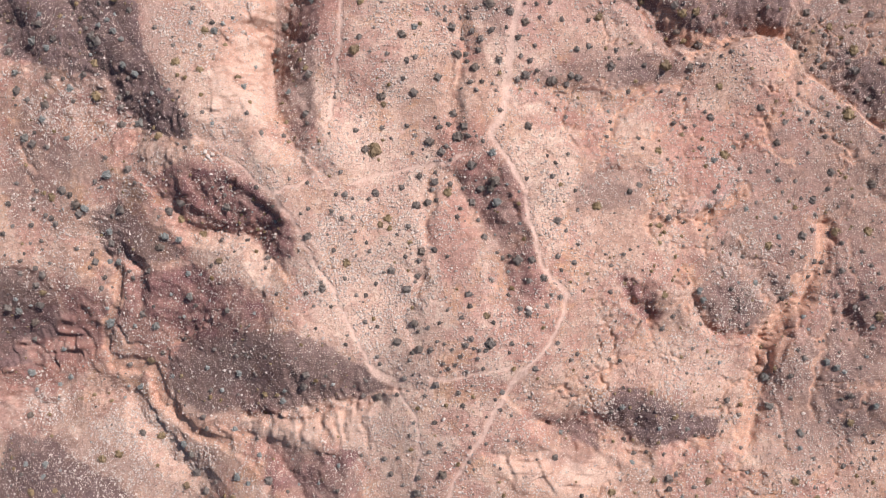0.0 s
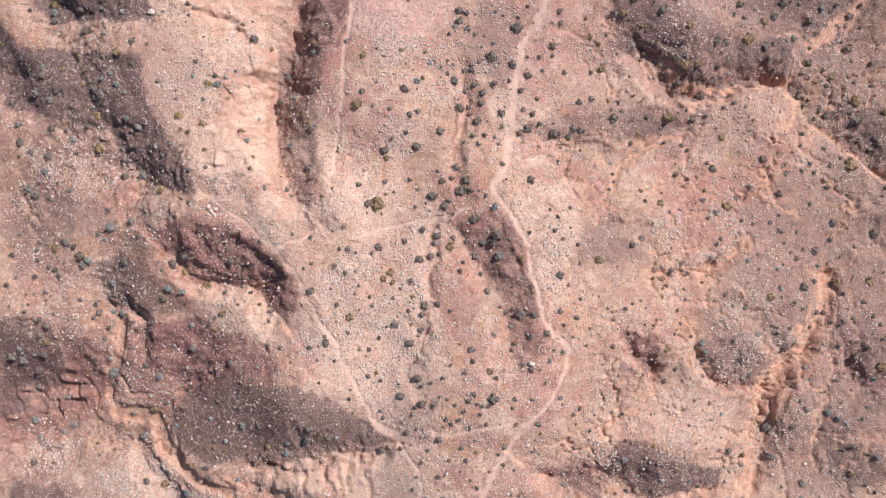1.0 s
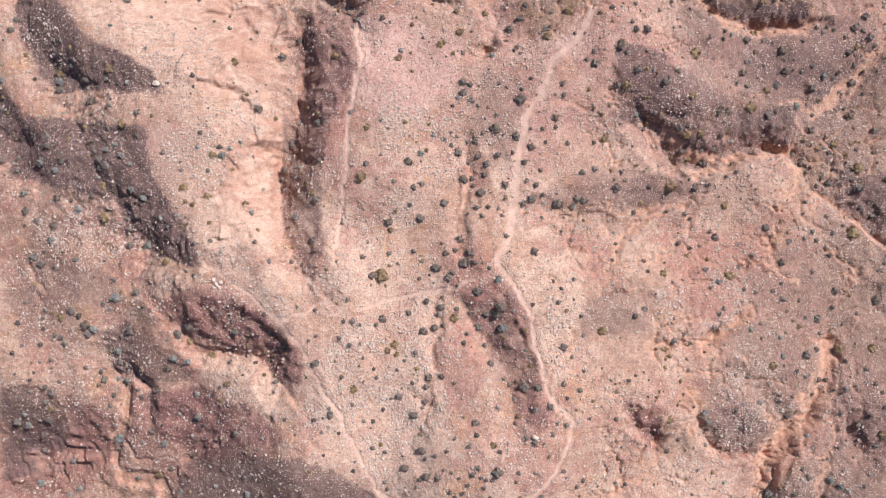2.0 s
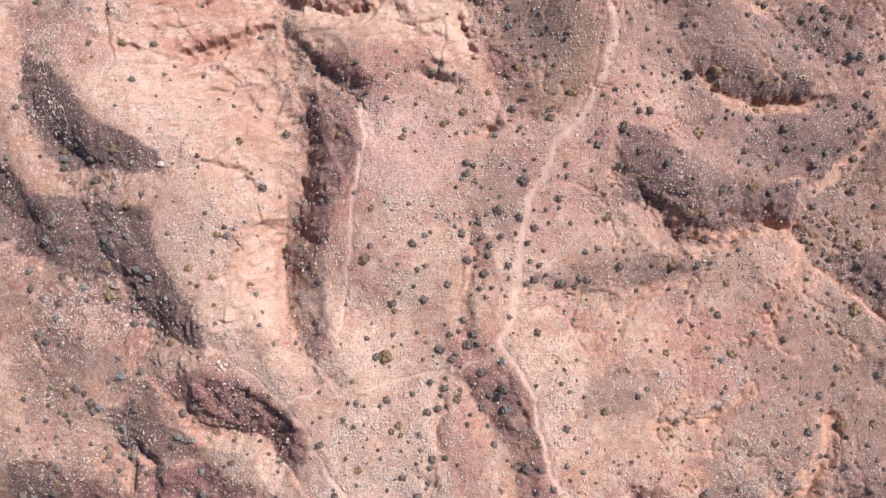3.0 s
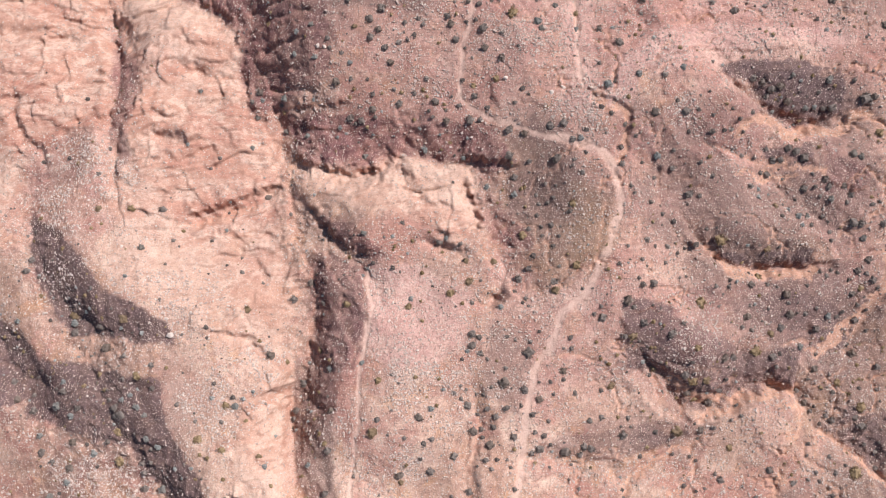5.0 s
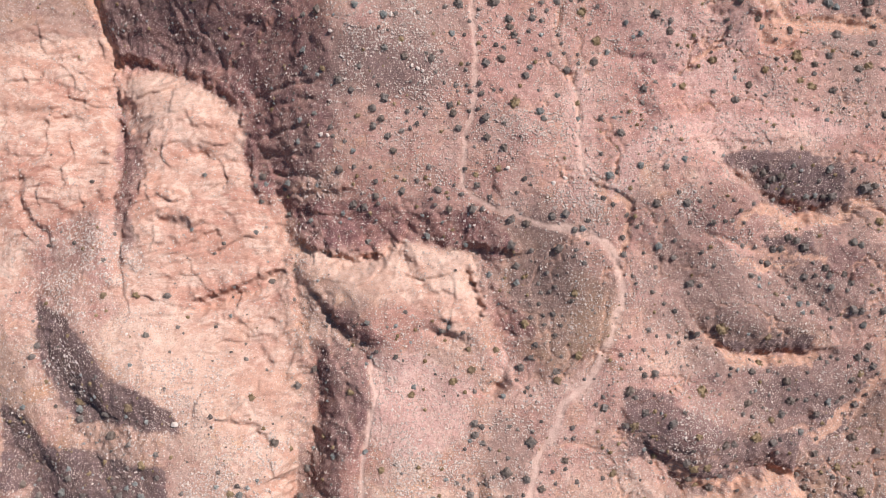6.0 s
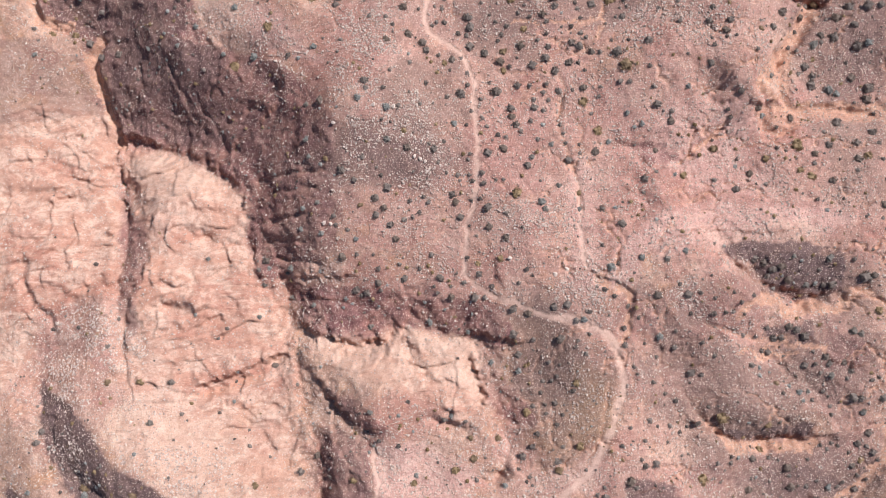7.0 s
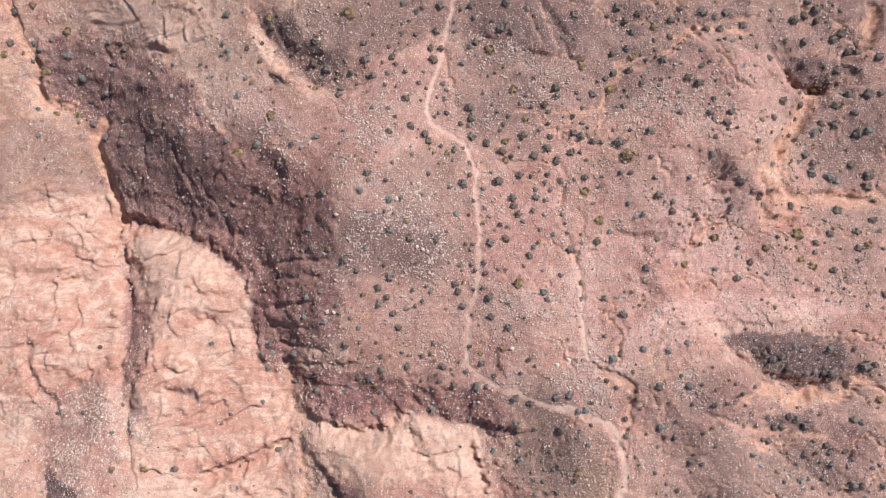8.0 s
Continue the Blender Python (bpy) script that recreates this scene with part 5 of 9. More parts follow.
area("pink", 0.8, [(34.2, 114.5), (47.6, 115.6), (49.5, 105.6), (39.6, 101.6), (29.9, 106.3)])
area("pink", 0.7, [(18.3, 107.2), (23.1, 105.3), (22.4, 81.6), (19.6, 82.6), (17.2, 95.7)])
area("pale", 0.7, [(-53.5, 140.2), (-42.1, 141.2), (-36.7, 133.9), (-37.1, 124.2), (-47.7, 127.5), (-50.1, 134.9)])
area("pale", 0.8, [(-65.5, 151.0), (-48.4, 148.5), (-48.9, 140.9), (-58.2, 143.2), (-68.1, 145.7)])
area("olive", 0.7, [(-21.4, 147.7), (-9.9, 147.8), (-9.8, 138.9), (-19.4, 138.9)])
area("gravel", 0.8, [(2.7, 147.4), (15.9, 147.0), (22.0, 138.9), (12.1, 138.7), (2.7, 142.1)])


def patches(x, y, rows, warp=1.0):
    m = np.zeros(x.shape)
    wx, wy = x + 2.2 * warp * fbm(x, y, 6, 3), y + 2.2 * warp * fbm(x + 90, y, 6, 3)
    for cx, cy, rx, ry in rows:
        box = (np.abs(x - cx) < rx * 1.7 + 5) & (np.abs(y - cy) < ry * 1.7 + 5)
        d = np.hypot((wx[box] - cx) / rx, (wy[box] - cy) / ry)
        m[box] = np.maximum(m[box], smooth((1.35 - d) / 0.7))
    return m


WANDER = {}


def wander(x, y):
    """The waver of soil edges at the places x, y, worked out once for each set of places."""
    key = (x.size, float(x[0]), float(y[-1]))
    if key not in WANDER:
        WANDER[key] = ((fbm(x, y, 5, 4, 0.6), fbm(x, y, 0.8, 2)), (fbm(x + 60, y, 5, 4, 0.6), fbm(x + 33, y, 0.8, 2)))
    return WANDER[key]


def stretches(x, y, kind, soft=1.0, warp=0.9):
    """Mask of all areas of one kind, with a wavering soft edge."""
    m = np.zeros(x.shape)
    (ax5, bx1), (ay5, by1) = wander(x, y)
    wx, wy = x + warp * ax5 + 0.3 * bx1, y + warp * ay5 + 0.3 * by1
    for which, strength, outline in AREAS:
        if which != kind:
            continue
        xs, ys = [p[0] for p in outline], [p[1] for p in outline]
        box = (x > min(xs) - 12) & (x < max(xs) + 12) & (y > min(ys) - 12) & (y < max(ys) + 12)
        bx, by = wx[box], wy[box]
        inside_it = np.zeros(bx.shape, bool)
        ring = outline + outline[:1]
        for (ax, ay), (cx, cy) in zip(ring, ring[1:]):
            if ay != cy:
                inside_it ^= ((ay > by) != (cy > by)) & (bx < (cx - ax) * (by - ay) / (cy - ay) + ax)
        d = to_line(bx, by, ring)[0]
        m[box] = np.maximum(m[box], strength * smooth(0.5 + np.where(inside_it, d, -d) / (2 * soft)))
    return m


def nearest(x, y, rows, reach):
    """Distance to the closest of several lines, over its width."""
    best = np.full(x.shape, 9.0)
    for points, width in rows:
        xs, ys = [p[0] for p in points], [p[1] for p in points]
        box = (x > min(xs) - reach) & (x < max(xs) + reach) & (y > min(ys) - reach) & (y < max(ys) + reach)
        if box.any():
            d = to_line(x[box], y[box], points)[0]
            best[box] = np.minimum(best[box], d / (0.5 * width))
    return best


def level(x, y):
    gx, gy = np.arange(-100.0, 101.0, 1.0), np.arange(-60.0, 171.0, 1.0)
    px, py = np.meshgrid(gx, gy)
    top, low = np.zeros(px.shape), np.zeros(px.shape)
    for cx, cy, h in LEVELS:
        r2 = (px - cx) ** 2 + (py - cy) ** 2
        w = np.exp(-r2 / 98.0) + 0.002 / (1 + r2 / 400) ** 2
        top, low = top + w * h, low + w
    field = top / low
    rise, share = np.zeros(px.shape), np.full(px.shape, 0.12)
    for cx, cy, h in LIFTS:
        w = np.exp(-((px - cx) ** 2 + (py - cy) ** 2) / 40.0)
        rise, share = rise + w * h, share + w
    field += rise / share
    u, v = np.clip(x + 100.0, 0, 199.999), np.clip(y + 60.0, 0, 229.999)
    i, j = u.astype(int), v.astype(int)
    u, v = u - i, v - j
    return (field[j, i] * (1 - u) + field[j, i + 1] * u) * (1 - v) + (field[j + 1, i] * (1 - u) + field[j + 1, i + 1] * u) * v


def land(x, y):
    """Height of the ground and its masks at the places x, y (arrays)."""
    shape = x.shape
    x, y = x.ravel(), y.ravel()
    far = smooth((np.maximum(np.abs(x) - 90, np.maximum(-48 - y, y - 160)) / 60))
    z = level(x, y)
    wx = x + 1.0 * fbm(x, y, 7, 4) + 0.25 * fbm(x, y, 1.6, 2)
    wy = y + 1.0 * fbm(x + 50, y + 20, 7, 4) + 0.25 * fbm(x + 31, y, 1.6, 2)
    cut = np.zeros(x.shape)
    for points, depth, shade, lit in RAVINES:
        reach = max(shade, lit) + 3
        xs, ys = [p[0] for p in points], [p[1] for p in points]
        box = (x > min(xs) - reach) & (x < max(xs) + reach) & (y > min(ys) - reach) & (y < max(ys) + reach)
        d, side, along = to_line(wx[box], wy[box], points)
        run = sum(math.dist(p, r) for p, r in zip(points, points[1:]))
        q = np.clip(1 - d / np.where(side > 0, shade, lit), 0, 1) * (0.6 + 0.4 * smooth(np.minimum(along, run - along) / min(5.0, 0.4 * run)))
        # rills run down the banks, with sharp fins between them
        rill = fbm(along + 0.5 * fbm(x[box], y[box], 2.0, 2), 0.12 * d + 7.0 * len(xs), 2.6, 3, 0.55, True)
        cut[box] += depth * (0.25 * smooth(q) + 0.75 * q) + (0.19 if depth > 1.4 and max(shade, lit) > 3 else 0.0) * min(depth, 2.6) * q * (1 - q) * (1.1 - 1.6 * rill)
    rock = stretches(x, y, "rock", 1.2)
    gravel = np.maximum(stretches(x, y, "gravel", 0.4, 0.6), 0.35 * patches(x, y, PATCHES["gravel"]))
    z = z - cut
    # rills and lumps, stronger on banks, on rock and on the broken ground in the east
    rough = np.clip(0.12 + 0.35 * smooth(cut / 2.5) + 0.02 * rock + 0.07 * smooth((x - 18) / 12) + 0.1 * stretches(x, y, "purple", 3.0), 0, 1)
    z += 0.42 * fbm(x, y, 14, 3) + rough * (0.75 * fbm(wx, wy, 5.0, 5, 0.55, True) - 0.35)
    # clay slopes stand in rounded fins
    clay = stretches(x, y, "purple", 2.5)
    z += clay * (0.55 * fbm(wx + 0.4 * wy, wy - 0.4 * wx, 9.0, 4, 0.46, True) - 0.35)
    z += (0.01 + 0.24 * rough) * (fbm(wx + 5, wy, 2.3, 3, 0.55, True) - 0.9) * (1 - 0.6 * rock)
    z += 0.035 * fbm(x + 7, y, 1.4, 3) + 0.05 * rough * fbm(x, y, 0.9, 2)
    # broken ledges: a gentle rise northward, then a sharp drop
    for size, high, seed, lean in ((7.5, 0.75, 0.0, -0.35), (4.2, 0.5, 40.0, -0.6), (2.6, 0.34, 80.0, -0.2), (6.0, 0.5, 120.0, 3.5), (1.5, 0.16, 160.0, -0.45)):
        band = (y + lean * x) / math.hypot(1, lean) / size + (4.2 / size) * fbm(x + seed, y, 16, 4, 0.42)
        saw = band - np.floor(band)
        patchy = smooth(0.15 + 1.9 * fbm(x - seed, y + 60, 7, 2))
        z += 1.15 * rock * patchy * high * (np.minimum(saw * 3.4 * size, 1) * (1 - saw) - 0.4)
    # bare rock is fretted by short downslope ribs
    z += rock * (0.25 + 0.75 * smooth(0.45 + 1.6 * fbm(x + 15, y - 45, 8, 2))) * 0.15 * (fbm(x * 0.75 + 0.5 * y + 0.5 * fbm(x, y, 3, 2), 0.55 * y - 0.4 * x, 1.5, 3, 0.6, True) - 0.7)
    # cracked, small-scale scarps in the badland soil
    band = (x * 0.5 + y) / 4.5 + 1.8 * fbm(x + 11, y - 31, 9, 4, 0.6)
    saw = band - np.floor(band)
    z += (1 - rock) * rough * smooth(0.2 + 1.8 * fbm(x + 71, y, 8, 2)) * 0.6 * (np.minimum(saw * 8, 1) * (1 - saw) - 0.4)
    # a net of narrow runnels, each a shallow trench with a clean sandy bed
    net = np.abs(perlin((x + 1.2 * fbm(x, y, 3.0, 3, 0.6)) / 13 + 3, (y + 1.2 * fbm(x + 40, y, 3.0, 3, 0.6)) / 9)) * 8.0
    twig = np.abs(perlin((x + 0.8 * fbm(x, y, 2.0, 3, 0.6)) / 6 + 13, (y + 0.8 * fbm(x + 40, y, 2.0, 3, 0.6)) / 4.5)) * 3.6
    broken = smooth(0.35 + 2.0 * fbm(x + 300, y, 14, 3)) * (1 - rock) * np.clip(0.25 + smooth((x - 8) / 14), 0, 1) * (1 - 0.6 * gravel)
    runnel = broken * np.maximum(smooth(1 - net / 0.42), 0.8 * smooth(1 - twig / 0.28) * smooth(1.5 - net / 2.5))
    z -= 0.6 * runnel
    # ledges with a sharp lip, and runnels
    sx, sy = x + 0.45 * fbm(x + 3, y, 2.2, 3, 0.62), y + 0.45 * fbm(x + 77, y, 2.2, 3, 0.62)
    ledge, bed = np.zeros(x.shape), np.zeros(x.shape)
    for points, drop, back in SCARPS:
        xs, ys = [p[0] for p in points], [p[1] for p in points]
        reach = back + 2.5
        box = np.flatnonzero((x > min(xs) - reach) & (x < max(xs) + reach) & (y > min(ys) - reach) & (y < max(ys) + reach))
        d, side, along = to_line(sx[box], sy[box], points)
        run = sum(math.dist(p, q) for p, q in zip(points, points[1:]))
        fade = smooth(np.minimum(along, run - along) / min(2.2, 0.45 * run)) * np.clip(0.8 + 0.9 * fbm(along, d * 0.15 + 5.0 * drop, 3.0, 2), 0.1, 1.3)
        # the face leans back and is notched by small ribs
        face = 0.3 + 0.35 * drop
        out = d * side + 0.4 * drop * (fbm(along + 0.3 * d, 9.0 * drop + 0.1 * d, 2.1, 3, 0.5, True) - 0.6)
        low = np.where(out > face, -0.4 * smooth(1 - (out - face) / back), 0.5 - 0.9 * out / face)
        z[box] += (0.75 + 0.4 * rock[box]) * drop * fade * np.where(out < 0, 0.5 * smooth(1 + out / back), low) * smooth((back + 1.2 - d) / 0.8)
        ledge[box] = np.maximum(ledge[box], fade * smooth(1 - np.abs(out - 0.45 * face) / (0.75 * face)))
    for points, width, depth in RILLS:
        xs, ys = [p[0] for p in points], [p[1] for p in points]
        reach = 2 * width + 1.5
        box = np.flatnonzero((x > min(xs) - reach) & (x < max(xs) + reach) & (y > min(ys) - reach) & (y < max(ys) + reach))
        d, side, along = to_line(sx[box], sy[box], points)
        run = sum(math.dist(p, q) for p, q in zip(points, points[1:]))
        fade = smooth(np.minimum(along, run - along) / 1.2) * (0.8 + 0.6 * fbm(along, 3.0 * depth + 0 * d, 4.0, 2))
        z[box] -= 0.85 * depth * fade * np.clip(1.25 - 1.25 * d / width, 0, 1)
        bed[box] = np.maximum(bed[box], fade * smooth(1.3 - d / (0.55 * width)))
    bed *= 1 - 0.85 * clay
    salmon = stretches(x, y, "salmon", 0.45, 0.7)
    z -= 0.35 * salmon
    trail = nearest(x + 0.45 * fbm(x, y, 3.5, 4, 0.6), y + 0.45 * fbm(x + 9, y, 3.5, 4, 0.6), TRAILS, 6)
    wash = nearest(x + 1.1 * fbm(x, y, 3.5, 4, 0.6), y + 1.1 * fbm(x + 9, y, 3.5, 4, 0.6), WASHES, 8)
    big_wash = nearest(x + 0.7 * fbm(x, y, 4, 3), y + 0.7 * fbm(x + 9, y, 4, 3), [w for w in WASHES if w[1] > 1.4], 8)
    z -= 0.10 * smooth(1.3 - trail) + 0.45 * smooth((1.4 - big_wash) / 0.6) + 0.10 * smooth((1.4 - wash) / 0.6)
    z = z * (1 - far) + far * (-4 + 9 * fbm(x, y, 180, 3) + 60 * smooth((np.hypot(x, y - 55) - 900) / 2500) * np.abs(fbm(x, y, 700, 3)))
    masks = {
        "pale": np.maximum(0.5 * patches(x, y, PATCHES["pale"]), stretches(x, y, "pale", 1.2)), "salmon": salmon,
        "pink": stretches(x, y, "pink", 1.0), "olive": stretches(x, y, "olive", 2.5, 2.0), "red": patches(x, y, PATCHES["red"]), "ruddy": stretches(x, y, "red", 0.8, 1.2), "rock": rock, "gravel": gravel,
        "stony": patches(x, y, PATCHES["stony"], 1.5),
        "purple": stretches(x, y, "purple", 0.6), "dusky": patches(x, y, PATCHES["dusky"], 2.0),
        "rosy": stretches(x, y, "rosy", 6.0, 4.0),
        "bright": patches(x, y, PATCHES["bright"], 2.0),
        "trail": smooth(1.2 - trail), "wash": np.maximum(smooth((1.3 - wash) / 0.5), np.maximum(runnel, 0.75 * bed)), "ledge": ledge, "cut": np.clip(cut / 5, 0, 1),
    }
    return z.reshape(shape), {k: v.reshape(shape) for k, v in masks.items()}


def spread(lo, hi, step, reach):
    """Grid lines: even between lo and hi, then wider and wider out to the horizon."""
    inner = np.arange(lo, hi + step * 0.5, step)
    out, d = [], step
    while sum(out) < reach:
        d *= 1.22
        out.append(d)
    out = np.cumsum(out)
    return np.concatenate([inner[0] - out[::-1], inner, inner[-1] + out])


XS, YS = spread(-88, 88, 0.235, 3500), spread(-47, 160, 0.235, 3500)
GXX, GYY = np.meshgrid(XS, YS)
HEIGHT, MASKS = land(GXX, GYY)


def at(field, x, y):
    """Bilinear look-up of a field on the ground's grid."""
    i = np.clip(np.searchsorted(XS, x) - 1, 0, len(XS) - 2)
    j = np.clip(np.searchsorted(YS, y) - 1, 0, len(YS) - 2)
    u, v = (x - XS[i]) / (XS[i + 1] - XS[i]), (y - YS[j]) / (YS[j + 1] - YS[j])
    return (field[j, i] * (1 - u) + field[j, i + 1] * u) * (1 - v) + (field[j + 1, i] * (1 - u) + field[j + 1, i + 1] * u) * v


# ---------------------------------------------------------------- materials
def ramp(nodes, links, source, stops):
    node = nodes.new("ShaderNodeValToRGB")
    while len(node.color_ramp.elements) < len(stops):
        node.color_ramp.elements.new(0.5)
    for el, (p, c) in zip(node.color_ramp.elements, stops):
        el.position, el.color = p, (*c, 1) if len(c) == 3 else (c[0], c[0], c[0], 1)
    links.new(source, node.inputs["Fac"])
    return node.outputs["Color"]


class Mat:
    """A small builder of node materials."""

    def __init__(self, name, roughness=0.95):
        self.m = bpy.data.materials.new(name)
        self.m.use_nodes = True
        self.nodes, self.links = self.m.node_tree.nodes, self.m.node_tree.links
        self.bsdf = self.nodes["Principled BSDF"]
        self.bsdf.inputs["Roughness"].default_value = roughness
        self.bsdf.inputs["Specular IOR Level"].default_value = 0.15
        self.place = self.nodes.new("ShaderNodeNewGeometry").outputs["Position"]

    def noise(self, size, detail=4.0, rough=0.55, distort=0.0):
        n = self.nodes.new("ShaderNodeTexNoise")
        n.inputs["Scale"].default_value = 1.0 / size
        n.inputs["Detail"].default_value, n.inputs["Roughness"].default_value = detail, rough
        n.inputs["Distortion"].default_value = distort
        self.links.new(self.place, n.inputs["Vector"])
        return n.outputs["Fac"]

    def noise_along(self, size, detail, rough):
        """Noise stretched to a size of its own along each axis."""
        n = self.nodes.new("ShaderNodeMapping")
        n.inputs["Scale"].default_value = [1.0 / v for v in size]
        n.inputs["Rotation"].default_value = (0, 0, radians(16))
        self.links.new(self.place, n.inputs["Vector"])
        t = self.nodes.new("ShaderNodeTexNoise")
        t.inputs["Scale"].default_value = 1.0
        t.inputs["Detail"].default_value, t.inputs["Roughness"].default_value = detail, rough
        t.inputs["Distortion"].default_value = 0.8
        self.links.new(n.outputs[0], t.inputs["Vector"])
        return t.outputs["Fac"]

    def cells(self, size, feature="F1"):
        n = self.nodes.new("ShaderNodeTexVoronoi")
        n.inputs["Scale"].default_value = 1.0 / size
        n.feature = feature
        self.links.new(self.place, n.inputs["Vector"])
        return n

    def value(self, source, lo, hi, out_lo=0.0, out_hi=1.0):
        n = self.nodes.new("ShaderNodeMapRange")
        n.inputs[1].default_value, n.inputs[2].default_value = lo, hi
        n.inputs[3].default_value, n.inputs[4].default_value = out_lo, out_hi
        self.links.new(source, n.inputs[0])
        return n.outputs[0]

    def maths(self, how, a, b):
        n = self.nodes.new("ShaderNodeMath")
        n.operation = how
        for i, v in enumerate((a, b)):
            if isinstance(v, (int, float)):
                n.inputs[i].default_value = v
            else:
                self.links.new(v, n.inputs[i])
        return n.outputs[0]

    def mix(self, fac, a, b, how="MIX"):
        n = self.nodes.new("ShaderNodeMix")
        n.data_type, n.blend_type = "RGBA", how
        for i, v in ((0, fac), (6, a), (7, b)):
            if isinstance(v, (int, float)):
                n.inputs[i].default_value = v
            elif isinstance(v, tuple):
                n.inputs[i].default_value = (*v, 1)
            else:
                self.links.new(v, n.inputs[i])
        return n.outputs[2]

    def mask(self, name):
        n = self.nodes.new("ShaderNodeAttribute")
        n.attribute_name = name
        return n.outputs["Fac"]

    def bump(self, height, distance, strength=1.0):
        n = self.nodes.new("ShaderNodeBump")
        n.inputs["Distance"].default_value, n.inputs["Strength"].default_value = distance, strength
        self.links.new(height, n.inputs["Height"])
        self.links.new(n.outputs["Normal"], self.bsdf.inputs["Normal"])

    def done(self, colour):
        self.links.new(colour, self.bsdf.inputs["Base Color"])
        return self.m


def ground_material():
    g = Mat("desert_soil")
    broad, middle, fine = g.noise(9, 5, 0.6), g.noise(1.6, 6, 0.65), g.noise(0.22, 4, 0.7)
    sand = g.mix(g.value(broad, 0.36, 0.64), (0.445, 0.29, 0.224), (0.58, 0.408, 0.322))
    sand = g.mix(g.maths("MULTIPLY", g.mask("bright"), 0.8), sand, (0.72, 0.535, 0.44))
    red = g.mix(g.value(middle, 0.35, 0.65), (0.36, 0.17, 0.14), (0.50, 0.285, 0.24))
    c = g.mix(g.maths("MULTIPLY", g.value(g.noise(11, 6, 0.68), 0.50, 0.58), 0.7), sand, red)
    c = g.mix(g.maths("MULTIPLY", g.value(g.noise(6, 6, 0.68, 0.6), 0.54, 0.61), 0.7), c, (0.56, 0.34, 0.215))
    c = g.mix(g.maths("MULTIPLY", g.value(g.noise(4.2, 6, 0.68, 0.3), 0.54, 0.63), 0.5), c, (0.66, 0.49, 0.41))
    wobble = g.value(middle, 0.3, 0.7, 0.6, 1.15)
    c = g.mix(g.maths("MULTIPLY", g.value(g.noise(2.6, 6, 0.7, 0.4), 0.50, 0.62), 0.45), c, (0.70, 0.515, 0.42))
    c = g.mix(g.maths("MULTIPLY", g.value(g.noise(1.9, 5, 0.7, 0.4), 0.56, 0.66), 0.5), c, (0.33, 0.20, 0.165))
    c = g.mix(g.maths("MULTIPLY", g.mask("red"), g.maths("MULTIPLY", wobble, 0.75)), c, red)
    c = g.mix(g.maths("MULTIPLY", g.mask("rosy"), g.maths("MULTIPLY", wobble, 0.6)), c, g.mix(g.value(g.noise(5, 5, 0.65), 0.4, 0.6), (0.43, 0.24, 0.213), (0.585, 0.38, 0.343)))
    c = g.mix(g.maths("MULTIPLY", g.mask("olive"), g.maths("MULTIPLY", wobble, 0.8)), c, g.mix(middle, (0.21, 0.145, 0.09), (0.36, 0.26, 0.17)))
    c = g.mix(g.maths("MULTIPLY", g.mask("pink"), g.maths("MULTIPLY", wobble, 0.75)), c, (0.69, 0.475, 0.425))
    c = g.mix(g.maths("MULTIPLY", g.mask("dusky"), g.maths("MULTIPLY", wobble, 0.8)), c, (0.29, 0.205, 0.178))
    rock = g.mix(g.value(g.noise(2.8, 7, 0.65, 1.2), 0.43, 0.56), (0.57, 0.375, 0.293), (0.75, 0.56, 0.455))
    rock = g.mix(g.maths("MULTIPLY", g.value(g.noise_along((9, 3.5, 3.5), 6, 0.65), 0.48, 0.58), 0.75), rock, (0.53, 0.30, 0.22))
    rock = g.mix(g.maths("MULTIPLY", g.value(g.noise(1.3, 6, 0.72, 0.8), 0.54, 0.62), 0.45), rock, (0.40, 0.215, 0.16))
    c = g.mix(g.maths("MULTIPLY", g.mask("rock"), 0.85), c, rock)
    c = g.mix(g.maths("MULTIPLY", g.mask("pale"), g.maths("MULTIPLY", wobble, 0.95)), c, g.mix(g.value(g.noise(2.2, 6, 0.7), 0.4, 0.6), (0.60, 0.415, 0.325), (0.74, 0.555, 0.455)))
    c = g.mix(g.maths("MULTIPLY", g.mask("ruddy"), g.value(g.noise_along((5, 1.2, 1.2), 6, 0.7), 0.42, 0.60, 0.1, 0.85)), c, (0.43, 0.205, 0.155))
    # bedding streaks and open cracks in the sandstone
    streaks = g.value(g.noise_along((2.4, 0.9, 0.9), 5, 0.7), 0.50, 0.7)
    c = g.mix(g.maths("MULTIPLY", g.maths("MULTIPLY", streaks, g.mask("rock")), 0.15), c, (0.44, 0.24, 0.17))
    # purple and gravel: dark soil tone with slope shade mixed into the colour
    c = g.mix(g.maths("MULTIPLY", g.mask("purple"), g.value(g.noise(5, 6, 0.65, 0.5), 0.40, 0.58, 1.0, 0.45)), c, g.mix(middle, (0.165, 0.086, 0.09), (0.285, 0.153, 0.152)))
    gravel = g.mix(g.value(middle, 0.35, 0.65), (0.1, 0.076, 0.08), (0.18, 0.131, 0.135))
    c = g.mix(g.maths("MULTIPLY", g.mask("gravel"), g.value(middle, 0.3, 0.7, 0.75, 1.0)), c, gravel)
    c = g.mix(g.maths("MULTIPLY", g.mask("salmon"), 0.9), c, g.mix(middle, (0.52, 0.29, 0.205), (0.66, 0.43, 0.33)))
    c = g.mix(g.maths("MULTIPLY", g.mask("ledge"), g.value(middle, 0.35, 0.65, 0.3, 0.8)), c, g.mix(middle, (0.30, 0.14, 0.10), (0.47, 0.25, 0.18)))
